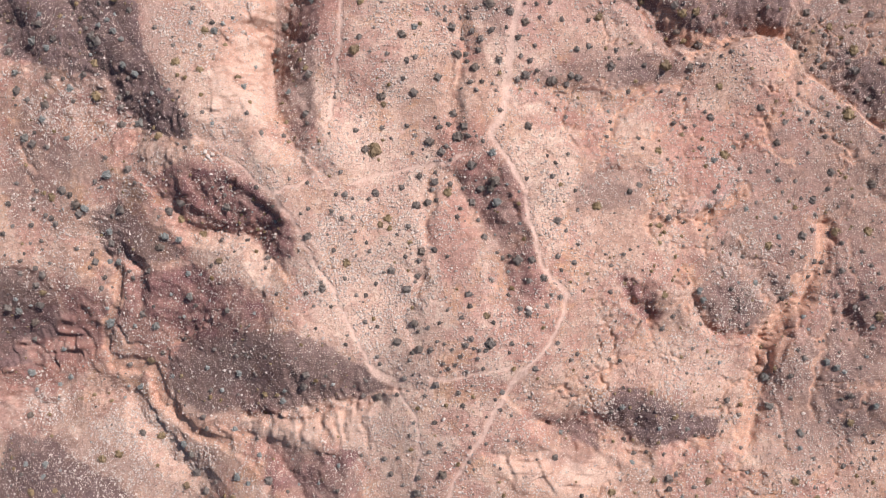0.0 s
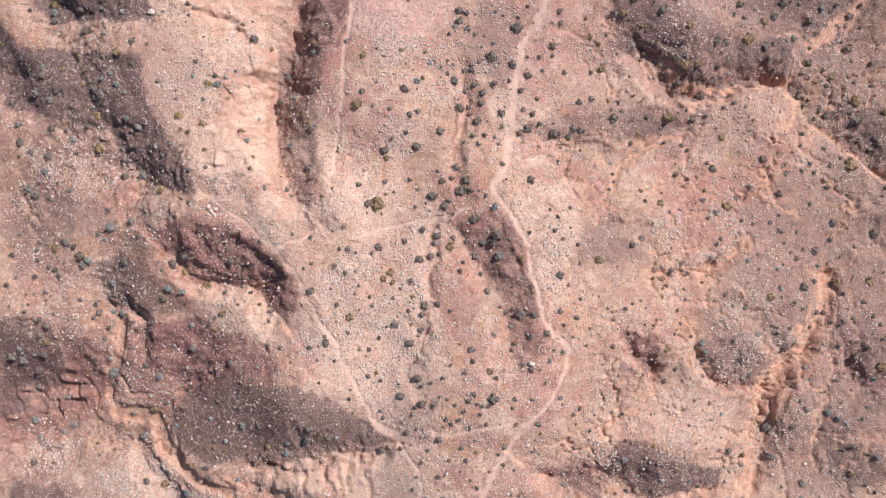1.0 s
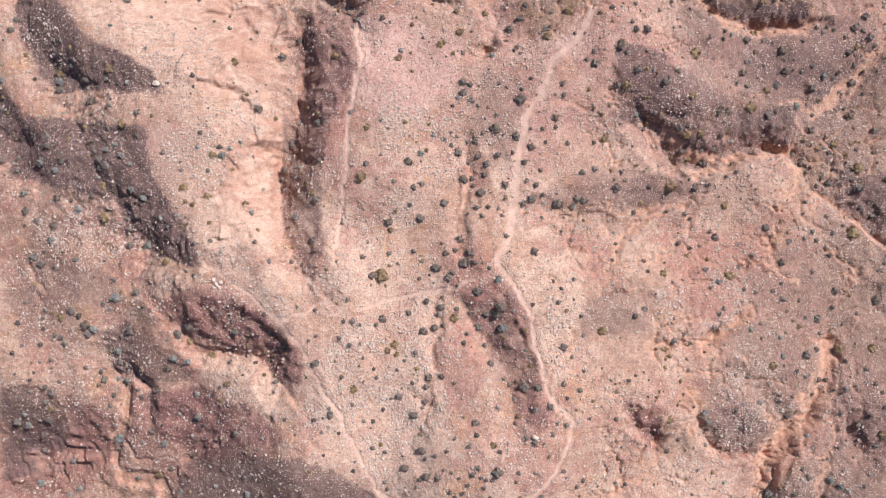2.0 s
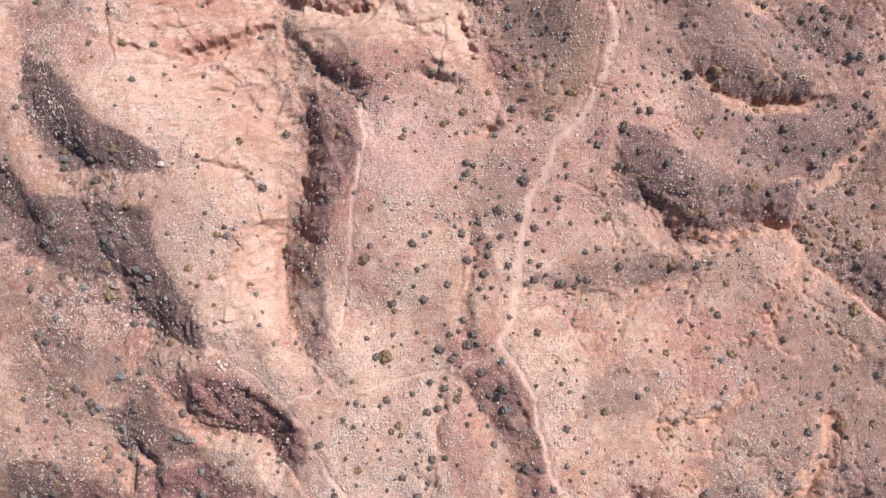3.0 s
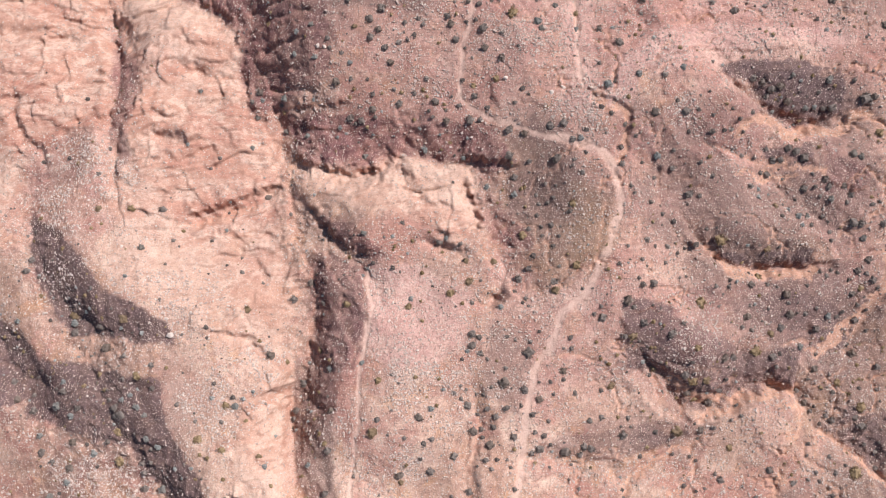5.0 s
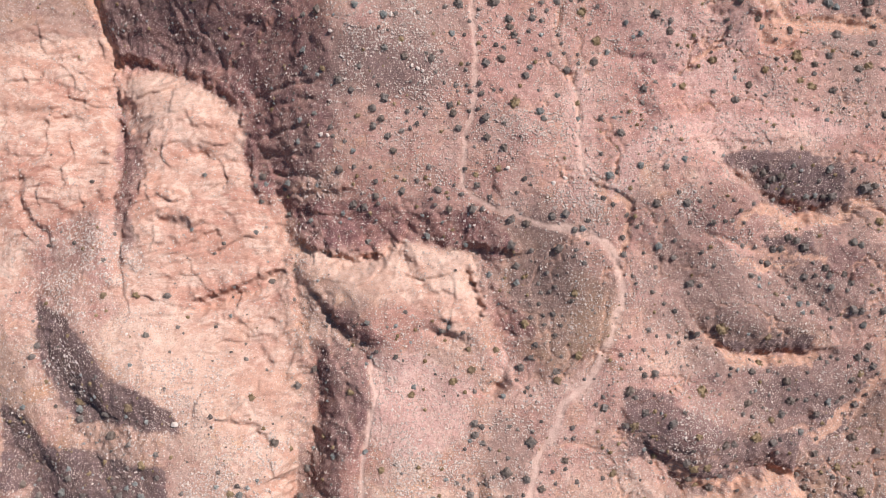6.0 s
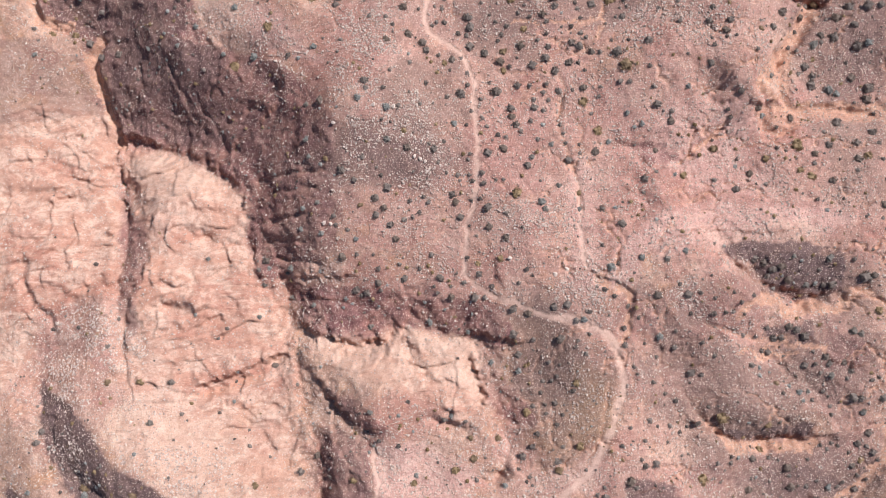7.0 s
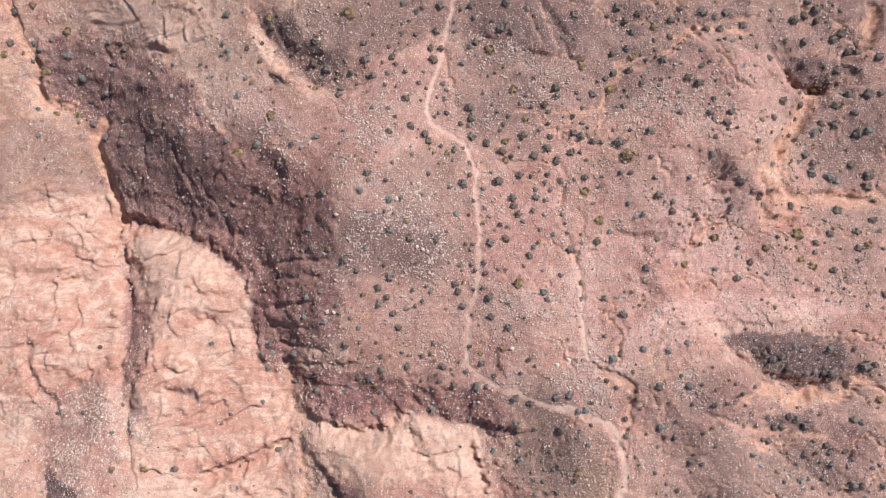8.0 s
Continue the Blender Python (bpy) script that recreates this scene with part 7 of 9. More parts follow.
grow("shrub", [(50.2, 12.6, 0.95), (53.3, 12.8, 0.96), (64.2, 12.8, 1.51), (-50.6, 12.9, 1.47), (48.2, 13.1, 0.84), (4.5, 13.2, 1.61), (17.6, 13.5, 0.91), (1.2, 14.0, 0.81), (54.9, 14.0, 0.85), (16.4, 14.7, 0.91), (-54.6, 14.8, 1.06), (19.7, 15.0, 0.82), (-4.8, 15.1, 0.81), (-0.2, 15.3, 1.31), (-12.3, 15.6, 1.32), (-3.2, 15.7, 0.61), (-40.0, 15.8, 0.91), (60.3, 15.9, 0.97), (0.5, 16.1, 1.01), (32.0, 16.2, 0.83), (41.7, 16.3, 1.26), (-2.1, 16.8, 1.62), (-65.1, 16.8, 1.07), (6.2, 16.8, 0.91), (72.7, 17.2, 0.87), (-67.8, 17.4, 1.50), (-8.2, 17.5, 0.71), (2.3, 17.5, 2.02), (55.0, 17.5, 1.38), (3.9, 17.6, 1.21)])
grow("shrub", [(-25.1, 17.7, 1.22), (-17.6, 17.8, 0.61), (31.4, 17.8, 0.94), (-28.1, 17.9, 1.21), (-4.3, 17.9, 0.92), (26.3, 18.0, 0.83), (73.3, 18.5, 1.20), (-13.7, 18.6, 1.22), (63.2, 18.6, 1.08), (49.9, 18.7, 1.06), (-0.5, 19.1, 1.12), (-9.6, 19.1, 1.02), (-67.4, 19.2, 0.86), (3.3, 19.2, 1.41), (27.2, 19.3, 0.83), (-5.7, 19.4, 1.02), (13.4, 19.4, 1.43), (-21.1, 19.5, 0.92), (0.9, 19.6, 1.22), (39.7, 19.8, 0.74), (41.2, 20.2, 0.85), (-52.5, 20.4, 1.47), (47.7, 20.5, 0.64), (27.0, 20.6, 0.83), (37.8, 20.6, 1.06), (-1.2, 20.7, 0.82), (-12.9, 20.8, 0.62), (-39.6, 20.8, 0.91), (-30.1, 20.9, 0.91), (56.4, 20.9, 1.28)])
grow("shrub", [(-21.5, 21.1, 1.35), (-37.1, 21.1, 0.91), (19.6, 21.1, 0.93), (61.0, 21.1, 0.97), (1.6, 21.3, 1.42), (59.0, 21.4, 0.97), (44.0, 21.6, 1.38), (8.9, 21.8, 1.13), (64.0, 22.3, 0.98), (43.2, 22.5, 0.95), (18.1, 22.6, 0.62), (60.4, 22.6, 0.97), (71.9, 22.6, 0.98), (-52.5, 23.1, 1.26), (52.2, 23.2, 1.38), (65.8, 23.5, 0.98), (-65.3, 23.7, 1.49), (-17.0, 23.9, 0.95), (-9.6, 24.1, 1.44), (-60.5, 24.2, 0.95), (-4.6, 24.6, 1.44), (-52.7, 24.7, 1.26), (-68.6, 24.7, 1.28), (14.8, 24.8, 0.83), (18.6, 24.8, 0.73), (40.0, 24.8, 0.85), (5.2, 25.0, 1.13), (8.4, 25.0, 0.93), (-51.0, 25.2, 1.04), (62.9, 25.2, 1.09)])
grow("shrub", [(71.9, 25.3, 1.20), (38.9, 25.5, 0.96), (58.8, 25.6, 0.65), (30.3, 25.8, 1.15), (36.0, 25.9, 0.95), (-70.4, 26.2, 1.50), (4.3, 26.3, 1.23), (7.8, 26.3, 0.72), (6.1, 26.4, 1.03), (20.0, 26.6, 1.25), (69.9, 26.7, 0.98), (-6.2, 26.9, 0.92), (17.5, 27.0, 1.87), (-0.8, 27.1, 1.34), (11.8, 27.2, 1.24), (-50.7, 27.5, 0.94), (59.1, 27.5, 0.98), (21.8, 27.6, 1.35), (-21.3, 27.7, 1.39), (-62.2, 27.9, 0.95), (13.2, 27.9, 1.56), (20.6, 27.9, 1.35), (-64.5, 28.2, 1.49), (-58.4, 28.4, 1.26), (40.6, 28.4, 0.96), (15.0, 28.5, 0.93), (5.0, 28.8, 1.55), (-5.7, 29.4, 1.23), (27.2, 29.6, 1.67), (3.8, 29.8, 0.93)])
grow("shrub", [(32.8, 29.9, 1.27), (-4.4, 30.0, 1.23), (40.6, 30.0, 1.49), (69.0, 30.0, 1.75), (8.9, 30.0, 1.34), (13.9, 30.1, 1.24), (43.0, 30.3, 0.85), (62.0, 30.3, 0.98), (-8.7, 30.4, 0.92), (12.3, 30.7, 1.04), (64.2, 30.8, 1.31), (2.3, 30.9, 1.54), (3.6, 31.1, 1.23), (39.5, 31.2, 0.75), (67.9, 31.4, 1.31), (-28.0, 31.5, 1.28), (5.6, 31.6, 1.24), (45.8, 31.7, 0.86), (63.1, 31.7, 1.09), (49.3, 31.8, 0.64), (-38.6, 32.4, 0.94), (-43.0, 32.4, 0.83), (14.6, 32.4, 1.04), (28.1, 32.4, 1.15), (47.4, 32.5, 0.86), (60.2, 32.6, 1.00), (23.5, 32.7, 1.25), (-27.4, 32.9, 1.50), (-72.5, 32.9, 1.54), (-56.6, 33.0, 1.25)])
grow("shrub", [(-13.2, 33.2, 1.24), (6.1, 33.3, 1.24), (-55.4, 33.4, 1.69), (60.8, 33.4, 0.88), (3.0, 33.5, 0.94), (-6.4, 33.6, 1.44), (12.0, 33.7, 1.24), (47.2, 33.8, 0.98), (-20.9, 34.0, 1.30), (59.3, 34.0, 1.33), (42.8, 34.1, 1.50), (-63.2, 34.2, 1.29), (72.3, 34.2, 0.65), (-56.6, 34.4, 1.36), (4.7, 34.6, 1.13), (-75.6, 34.8, 1.32), (7.7, 34.8, 1.24), (60.1, 35.0, 0.99), (10.1, 35.1, 0.93), (1.4, 35.2, 1.44), (-45.9, 35.3, 1.03), (-73.1, 35.4, 1.10), (-57.6, 35.7, 0.94), (58.7, 35.8, 1.21), (64.1, 35.9, 1.00), (13.1, 36.1, 1.34), (38.6, 36.1, 1.50), (72.1, 36.1, 0.87), (48.4, 36.2, 0.97), (-36.9, 36.3, 1.15)])
grow("shrub", [(0.4, 36.3, 0.94), (68.7, 36.4, 0.98), (30.0, 36.5, 0.63), (34.2, 36.5, 0.74), (44.3, 36.5, 1.29), (-66.0, 36.8, 1.31), (19.1, 36.8, 1.14), (15.4, 36.9, 0.93), (2.8, 36.9, 0.93), (4.0, 36.9, 0.93), (23.5, 37.1, 1.05), (-0.7, 37.3, 0.82), (-26.5, 37.4, 1.50), (-76.6, 37.6, 1.33), (1.2, 37.7, 0.82), (10.7, 37.7, 1.44), (-49.9, 37.9, 1.24), (51.1, 37.9, 0.98), (8.5, 38.0, 0.63), (5.3, 38.2, 0.93), (0.3, 38.3, 0.84), (-40.0, 38.5, 0.95), (45.0, 38.5, 0.97), (63.9, 38.6, 0.77), (13.0, 38.9, 0.63), (14.9, 38.9, 0.94), (7.4, 39.0, 1.86), (17.0, 39.3, 1.04), (-54.9, 39.4, 0.95), (31.8, 39.4, 0.96)])
grow("shrub", [(37.6, 39.5, 1.49), (61.1, 39.8, 1.33), (72.6, 39.9, 1.31), (54.2, 40.3, 0.99), (16.9, 40.7, 1.37), (7.6, 41.2, 0.94), (-50.0, 41.7, 1.26), (38.4, 41.9, 0.97), (53.3, 42.1, 1.43), (61.4, 42.2, 0.88), (68.2, 42.2, 1.55), (44.2, 42.3, 1.53), (46.0, 42.3, 1.31), (0.5, 42.6, 0.95), (4.7, 42.6, 0.95), (54.6, 42.6, 1.10), (-31.3, 42.7, 1.62), (-54.9, 43.1, 1.27), (3.5, 43.5, 1.27), (11.4, 43.7, 1.89), (67.4, 43.7, 1.10), (-58.6, 44.0, 1.92), (17.0, 44.4, 0.63), (18.2, 44.4, 0.95), (2.2, 44.8, 1.48), (11.7, 45.4, 0.95), (9.2, 45.7, 0.84), (3.3, 46.1, 1.28), (70.7, 46.1, 0.99), (18.2, 46.2, 1.05)])
grow("shrub", [(27.1, 46.2, 1.28), (7.9, 46.2, 0.95), (-64.8, 46.3, 1.52), (-45.3, 46.5, 0.63), (2.2, 46.6, 1.49), (34.8, 46.6, 1.50), (49.4, 46.6, 1.09), (61.1, 46.7, 1.32), (54.6, 47.0, 1.53), (13.1, 47.1, 0.84), (47.8, 47.2, 0.98), (-41.2, 47.7, 1.15), (-59.6, 47.7, 1.50), (68.7, 48.0, 1.32), (36.7, 48.3, 0.97), (-69.4, 48.4, 0.88), (30.1, 48.5, 1.50), (65.2, 48.7, 0.99), (48.7, 48.9, 1.53), (23.3, 49.4, 1.48), (56.2, 49.4, 1.53), (58.8, 49.4, 1.09), (65.9, 49.6, 1.10), (21.9, 49.9, 1.06), (70.5, 49.9, 0.99), (60.8, 50.4, 0.99), (68.6, 50.8, 0.99), (28.3, 51.1, 1.06), (11.4, 51.2, 0.64), (23.1, 51.2, 0.84)])
grow("shrub", [(55.9, 51.3, 0.98), (-22.7, 51.4, 0.97), (2.2, 51.6, 1.08), (10.4, 51.7, 0.85), (-27.9, 51.9, 1.51), (27.3, 52.2, 1.70), (-49.1, 52.3, 0.85), (11.0, 52.4, 0.96), (55.4, 52.7, 1.53), (67.1, 52.7, 1.32), (9.2, 53.4, 1.07), (71.5, 53.7, 0.99), (20.0, 54.1, 0.84), (44.9, 54.2, 1.07), (58.8, 54.2, 0.88), (-4.3, 54.3, 0.65), (42.6, 54.3, 0.96), (49.3, 54.4, 1.30), (52.4, 54.4, 0.98), (-25.0, 54.7, 1.30), (-33.0, 54.7, 0.76), (29.8, 54.7, 1.27), (31.6, 54.9, 1.49), (15.5, 55.1, 1.59), (66.2, 55.1, 1.10), (70.5, 55.1, 1.32), (45.0, 55.3, 0.96), (10.0, 55.5, 1.51), (36.4, 55.7, 0.64), (29.1, 55.8, 0.95)])
grow("shrub", [(62.3, 55.8, 1.10), (37.6, 55.9, 0.64), (69.3, 56.1, 1.10), (64.4, 56.3, 0.88), (-36.5, 56.5, 1.09), (61.2, 56.5, 0.99), (-9.6, 56.7, 0.64), (63.2, 56.7, 0.99), (67.9, 56.7, 1.32), (-73.8, 56.8, 1.32), (11.6, 57.2, 1.29), (-10.8, 57.4, 1.07), (-39.1, 57.7, 0.66), (16.4, 57.7, 0.85), (30.5, 57.7, 0.64), (-49.0, 58.0, 0.76), (-14.1, 58.2, 0.97), (25.9, 58.2, 0.95), (33.8, 58.2, 0.85), (69.6, 58.5, 1.32), (-73.1, 58.7, 1.32), (29.7, 58.8, 0.95), (12.3, 59.3, 1.29), (36.0, 59.8, 0.85), (37.3, 60.6, 0.96), (53.7, 60.7, 0.98), (32.1, 60.9, 0.85), (34.3, 60.9, 1.06), (15.6, 61.0, 0.96), (27.3, 61.0, 0.84)])
grow("shrub", [(39.1, 61.1, 1.28), (0.4, 61.4, 0.87), (-3.2, 61.7, 1.31), (62.9, 61.8, 0.99), (-42.2, 61.9, 0.89), (-48.2, 62.0, 0.99), (30.7, 62.0, 1.27), (13.9, 62.6, 0.86), (16.6, 62.6, 0.85), (62.8, 63.2, 0.98), (41.0, 63.7, 0.85), (11.7, 63.8, 1.09), (13.8, 64.1, 0.97), (15.3, 64.4, 1.29), (59.3, 64.4, 0.98), (67.9, 64.6, 1.31), (71.7, 64.6, 1.53), (-9.2, 64.8, 0.98), (66.5, 64.8, 1.64), (35.4, 65.0, 1.06), (61.4, 65.8, 0.98), (53.7, 65.9, 0.87), (13.1, 66.0, 1.09), (33.4, 66.2, 1.06), (-29.0, 66.4, 1.02), (18.3, 66.6, 1.17), (-40.1, 66.8, 0.90), (-50.3, 67.3, 1.32), (37.9, 67.8, 0.64), (69.5, 67.8, 0.98)])
grow("shrub", [(13.4, 67.9, 0.98), (14.9, 68.1, 0.97), (31.4, 68.1, 1.05), (65.1, 68.2, 0.98), (70.9, 68.3, 0.76), (15.7, 69.0, 0.86), (39.8, 69.2, 0.96), (60.5, 69.2, 0.87), (-33.3, 69.4, 1.48), (13.1, 69.4, 0.87), (65.8, 69.4, 1.31), (38.1, 69.5, 1.48), (28.7, 69.6, 0.84), (57.7, 70.5, 1.30), (28.2, 70.7, 0.94), (48.2, 70.8, 1.29), (59.4, 70.8, 0.98), (61.8, 70.8, 1.30), (16.1, 70.9, 0.74), (64.5, 71.0, 1.30), (14.4, 71.3, 0.86), (54.1, 72.0, 0.76), (61.1, 72.0, 1.30), (32.2, 72.1, 0.94), (41.8, 72.4, 1.06), (9.4, 72.4, 1.31), (51.3, 72.7, 1.30), (58.8, 72.9, 0.98), (20.3, 73.0, 1.05), (50.1, 73.0, 1.08)])
grow("shrub", [(-61.6, 73.4, 1.00), (35.4, 73.8, 1.26), (18.7, 74.1, 0.84), (26.7, 74.3, 1.26), (-43.0, 74.6, 1.01), (30.0, 74.6, 0.84), (39.7, 74.7, 0.95), (11.8, 75.1, 1.08), (19.0, 75.1, 0.84), (52.3, 75.1, 1.41), (53.5, 75.2, 1.30), (16.2, 75.3, 1.58), (49.0, 75.5, 0.97), (57.3, 75.5, 1.63), (-73.3, 75.8, 1.02), (46.7, 75.8, 1.07), (8.4, 75.9, 1.74), (-41.3, 76.2, 1.02), (20.8, 76.2, 0.94), (-67.8, 76.4, 1.01), (35.3, 76.6, 0.94), (56.0, 76.6, 1.52), (50.9, 77.0, 1.08), (26.5, 77.1, 1.26), (54.7, 77.1, 1.41), (-60.5, 78.0, 1.00), (18.7, 78.5, 1.26), (28.9, 78.9, 0.94), (10.9, 79.5, 1.30), (46.3, 79.5, 0.84)])
grow("shrub", [(37.6, 79.6, 0.94), (41.3, 79.6, 1.26), (43.2, 79.8, 0.95), (44.4, 79.9, 1.05), (20.8, 80.0, 1.05), (8.4, 80.2, 1.52), (15.1, 80.7, 1.38), (27.1, 80.9, 1.26), (17.2, 81.1, 1.47), (45.5, 81.5, 1.05), (-1.9, 82.0, 1.32), (2.0, 82.0, 1.53), (-17.6, 82.1, 1.14), (3.7, 82.1, 1.09), (41.3, 82.1, 0.94), (24.8, 82.5, 1.05), (-16.5, 82.6, 1.34), (47.7, 82.6, 0.97), (-4.2, 82.7, 0.90), (31.9, 82.7, 1.47), (36.9, 82.7, 1.47), (-18.5, 83.0, 1.57), (39.0, 83.0, 0.94), (-14.1, 83.1, 1.02), (44.3, 83.1, 0.86), (23.3, 83.6, 1.26), (-4.8, 83.8, 0.88), (4.9, 84.0, 1.09), (61.5, 84.0, 1.19), (62.8, 84.0, 1.51)])
grow("shrub", [(-14.5, 84.4, 1.34), (35.4, 84.5, 0.96), (0.3, 84.6, 0.98), (9.3, 84.6, 0.99), (54.9, 84.9, 1.49), (-9.9, 85.2, 1.33), (-3.8, 85.3, 1.43), (67.9, 85.4, 2.16), (51.0, 85.6, 1.29), (69.3, 85.7, 1.32), (2.8, 86.0, 1.31), (-36.3, 86.5, 1.15), (51.7, 86.7, 1.50), (60.4, 86.7, 0.99), (-14.4, 86.9, 1.10), (-7.3, 86.9, 0.99), (10.7, 86.9, 1.10), (53.1, 87.3, 1.51), (-66.5, 87.5, 1.04), (-10.8, 87.6, 0.99), (25.6, 87.8, 0.96), (50.1, 87.9, 1.50), (-34.9, 88.1, 1.41), (65.8, 88.4, 0.99), (48.5, 88.6, 1.50), (33.5, 88.7, 1.28), (0.8, 88.8, 1.00), (-20.7, 89.0, 1.56), (-15.3, 89.3, 0.78), (-18.2, 89.3, 1.00)])
grow("shrub", [(-5.3, 89.3, 1.12), (69.2, 90.0, 0.88), (23.1, 90.8, 0.97), (-11.4, 92.0, 1.33), (7.3, 92.1, 1.32), (2.4, 92.5, 0.66), (-19.6, 93.5, 1.00), (4.5, 94.0, 1.32), (1.2, 94.2, 0.66), (-12.3, 94.4, 1.33), (-21.6, 94.4, 1.00), (26.5, 94.4, 1.52), (-9.9, 95.2, 1.11), (70.8, 95.2, 0.89), (-0.3, 95.6, 1.33), (67.9, 95.6, 0.78), (-8.5, 95.7, 1.00), (-21.9, 95.9, 1.11), (-14.7, 96.1, 1.33), (7.3, 96.4, 0.88), (-7.4, 96.5, 1.11), (23.5, 96.9, 1.42), (-13.3, 97.3, 1.33), (4.3, 97.3, 1.54), (70.9, 97.6, 1.34), (26.9, 98.1, 0.66), (-1.1, 98.2, 1.33), (-5.7, 98.2, 0.99), (59.6, 98.4, 0.89), (-8.9, 98.5, 1.10)])
grow("shrub", [(1.5, 98.5, 0.99), (3.1, 98.8, 0.88), (-14.7, 99.0, 1.44), (-6.6, 99.0, 0.99), (-1.7, 99.5, 1.33), (30.6, 99.7, 0.88), (46.3, 100.2, 1.52), (-12.7, 100.7, 1.54), (51.5, 101.1, 0.99), (3.6, 101.3, 1.10), (62.3, 101.6, 1.34), (13.1, 101.7, 0.66), (-0.5, 101.8, 0.77), (1.7, 101.8, 1.10), (42.9, 101.9, 1.20), (5.7, 101.9, 0.88), (6.9, 101.9, 0.88), (71.4, 101.9, 1.00), (-18.1, 102.0, 1.22), (30.8, 102.1, 1.32), (-0.8, 102.7, 1.10), (-13.7, 102.7, 0.99), (1.1, 102.7, 0.99), (49.1, 103.0, 1.32), (-2.7, 103.1, 0.77), (3.4, 103.1, 1.21), (32.8, 103.2, 0.99), (66.6, 103.4, 1.12), (-20.3, 103.6, 1.44), (11.0, 104.3, 1.32)])
grow("shrub", [(59.7, 104.7, 1.01), (-4.1, 104.8, 0.88), (17.9, 105.2, 1.43), (0.9, 105.3, 0.99), (63.8, 105.3, 0.67), (66.9, 105.3, 1.56), (71.0, 105.3, 1.00), (47.0, 105.4, 0.88), (-16.7, 105.7, 1.10), (1.3, 106.3, 0.88), (59.9, 106.3, 1.34), (61.5, 106.3, 0.67), (19.8, 106.4, 0.99), (4.3, 106.5, 1.54), (22.5, 106.6, 1.54), (55.1, 106.8, 0.78), (32.8, 106.9, 1.32), (-4.8, 107.1, 1.42), (6.9, 107.2, 1.54), (-9.3, 107.3, 1.31), (53.6, 107.3, 1.01), (19.7, 107.8, 0.88), (62.5, 107.8, 1.46), (-5.6, 108.0, 0.98), (17.4, 108.1, 0.88), (67.3, 108.2, 1.34), (71.2, 108.2, 1.12), (-3.1, 108.4, 0.88), (12.7, 108.8, 0.99), (43.0, 108.8, 0.88)])
grow("shrub", [(7.4, 109.2, 1.10), (6.0, 109.5, 1.10), (17.0, 109.8, 0.77), (9.9, 110.1, 0.99), (62.2, 110.2, 1.01), (70.4, 110.2, 1.57), (4.1, 110.9, 0.99), (54.1, 111.0, 0.90), (0.7, 111.2, 0.88), (16.5, 111.2, 0.99), (9.1, 111.3, 1.43), (-13.5, 111.8, 0.87), (35.2, 111.8, 1.32), (11.5, 111.9, 1.10), (64.7, 111.9, 1.80), (3.4, 112.4, 0.99), (45.7, 112.6, 1.11), (56.7, 112.7, 1.35), (8.4, 112.7, 1.33), (21.9, 113.1, 0.88), (35.2, 113.3, 1.10), (1.5, 113.6, 0.99), (71.7, 113.6, 1.13), (13.8, 113.7, 1.10), (45.1, 113.9, 1.00), (-10.7, 114.1, 1.09), (12.2, 114.1, 1.33), (50.4, 114.1, 1.34), (8.2, 114.1, 1.55), (32.7, 114.5, 1.44)])
grow("shrub", [(-7.1, 114.6, 0.98), (-23.8, 115.2, 1.55), (14.7, 115.5, 1.00), (12.1, 115.6, 1.11), (3.1, 115.6, 0.99), (-2.6, 116.0, 1.10), (23.1, 116.0, 0.89), (70.5, 116.1, 1.81), (-9.0, 116.4, 0.65), (-0.2, 116.5, 1.76), (46.8, 116.7, 1.34), (13.7, 116.8, 1.11), (-13.1, 116.9, 0.98), (-15.9, 116.9, 1.09), (16.4, 117.0, 1.33), (5.8, 117.0, 1.88), (18.6, 117.2, 0.89), (31.9, 117.4, 1.10), (20.5, 117.5, 1.33), (23.4, 117.7, 1.00), (0.9, 118.0, 1.10), (11.4, 118.0, 1.11), (9.4, 118.0, 1.33), (-16.2, 118.1, 1.42), (-6.2, 118.1, 1.09), (14.3, 118.2, 1.00), (71.0, 118.2, 2.04), (26.7, 118.4, 1.11), (28.1, 118.4, 1.11), (4.6, 118.5, 0.89)])
grow("shrub", [(60.9, 118.6, 1.81), (-12.1, 119.8, 0.87), (68.1, 120.0, 1.59), (0.9, 120.1, 1.11), (61.0, 120.1, 1.59), (15.7, 120.4, 1.56), (20.7, 120.4, 0.89), (58.4, 120.4, 1.02), (-2.1, 120.5, 0.77), (31.4, 120.9, 0.99), (-8.8, 121.2, 0.98), (41.4, 121.2, 1.32), (8.1, 121.3, 1.11), (11.9, 121.4, 1.56), (59.4, 121.6, 1.59), (18.1, 121.8, 1.56), (19.6, 121.8, 1.11), (6.5, 122.1, 1.55), (-1.8, 122.3, 1.32), (-46.1, 122.3, 1.05), (67.2, 122.5, 0.91), (-0.2, 122.6, 0.88), (14.1, 122.6, 1.67), (37.4, 122.6, 0.77), (9.4, 122.8, 0.67), (-4.0, 122.9, 0.99), (-20.9, 123.3, 0.89), (23.4, 123.5, 1.11), (26.2, 123.5, 1.99), (49.1, 123.5, 1.00)])
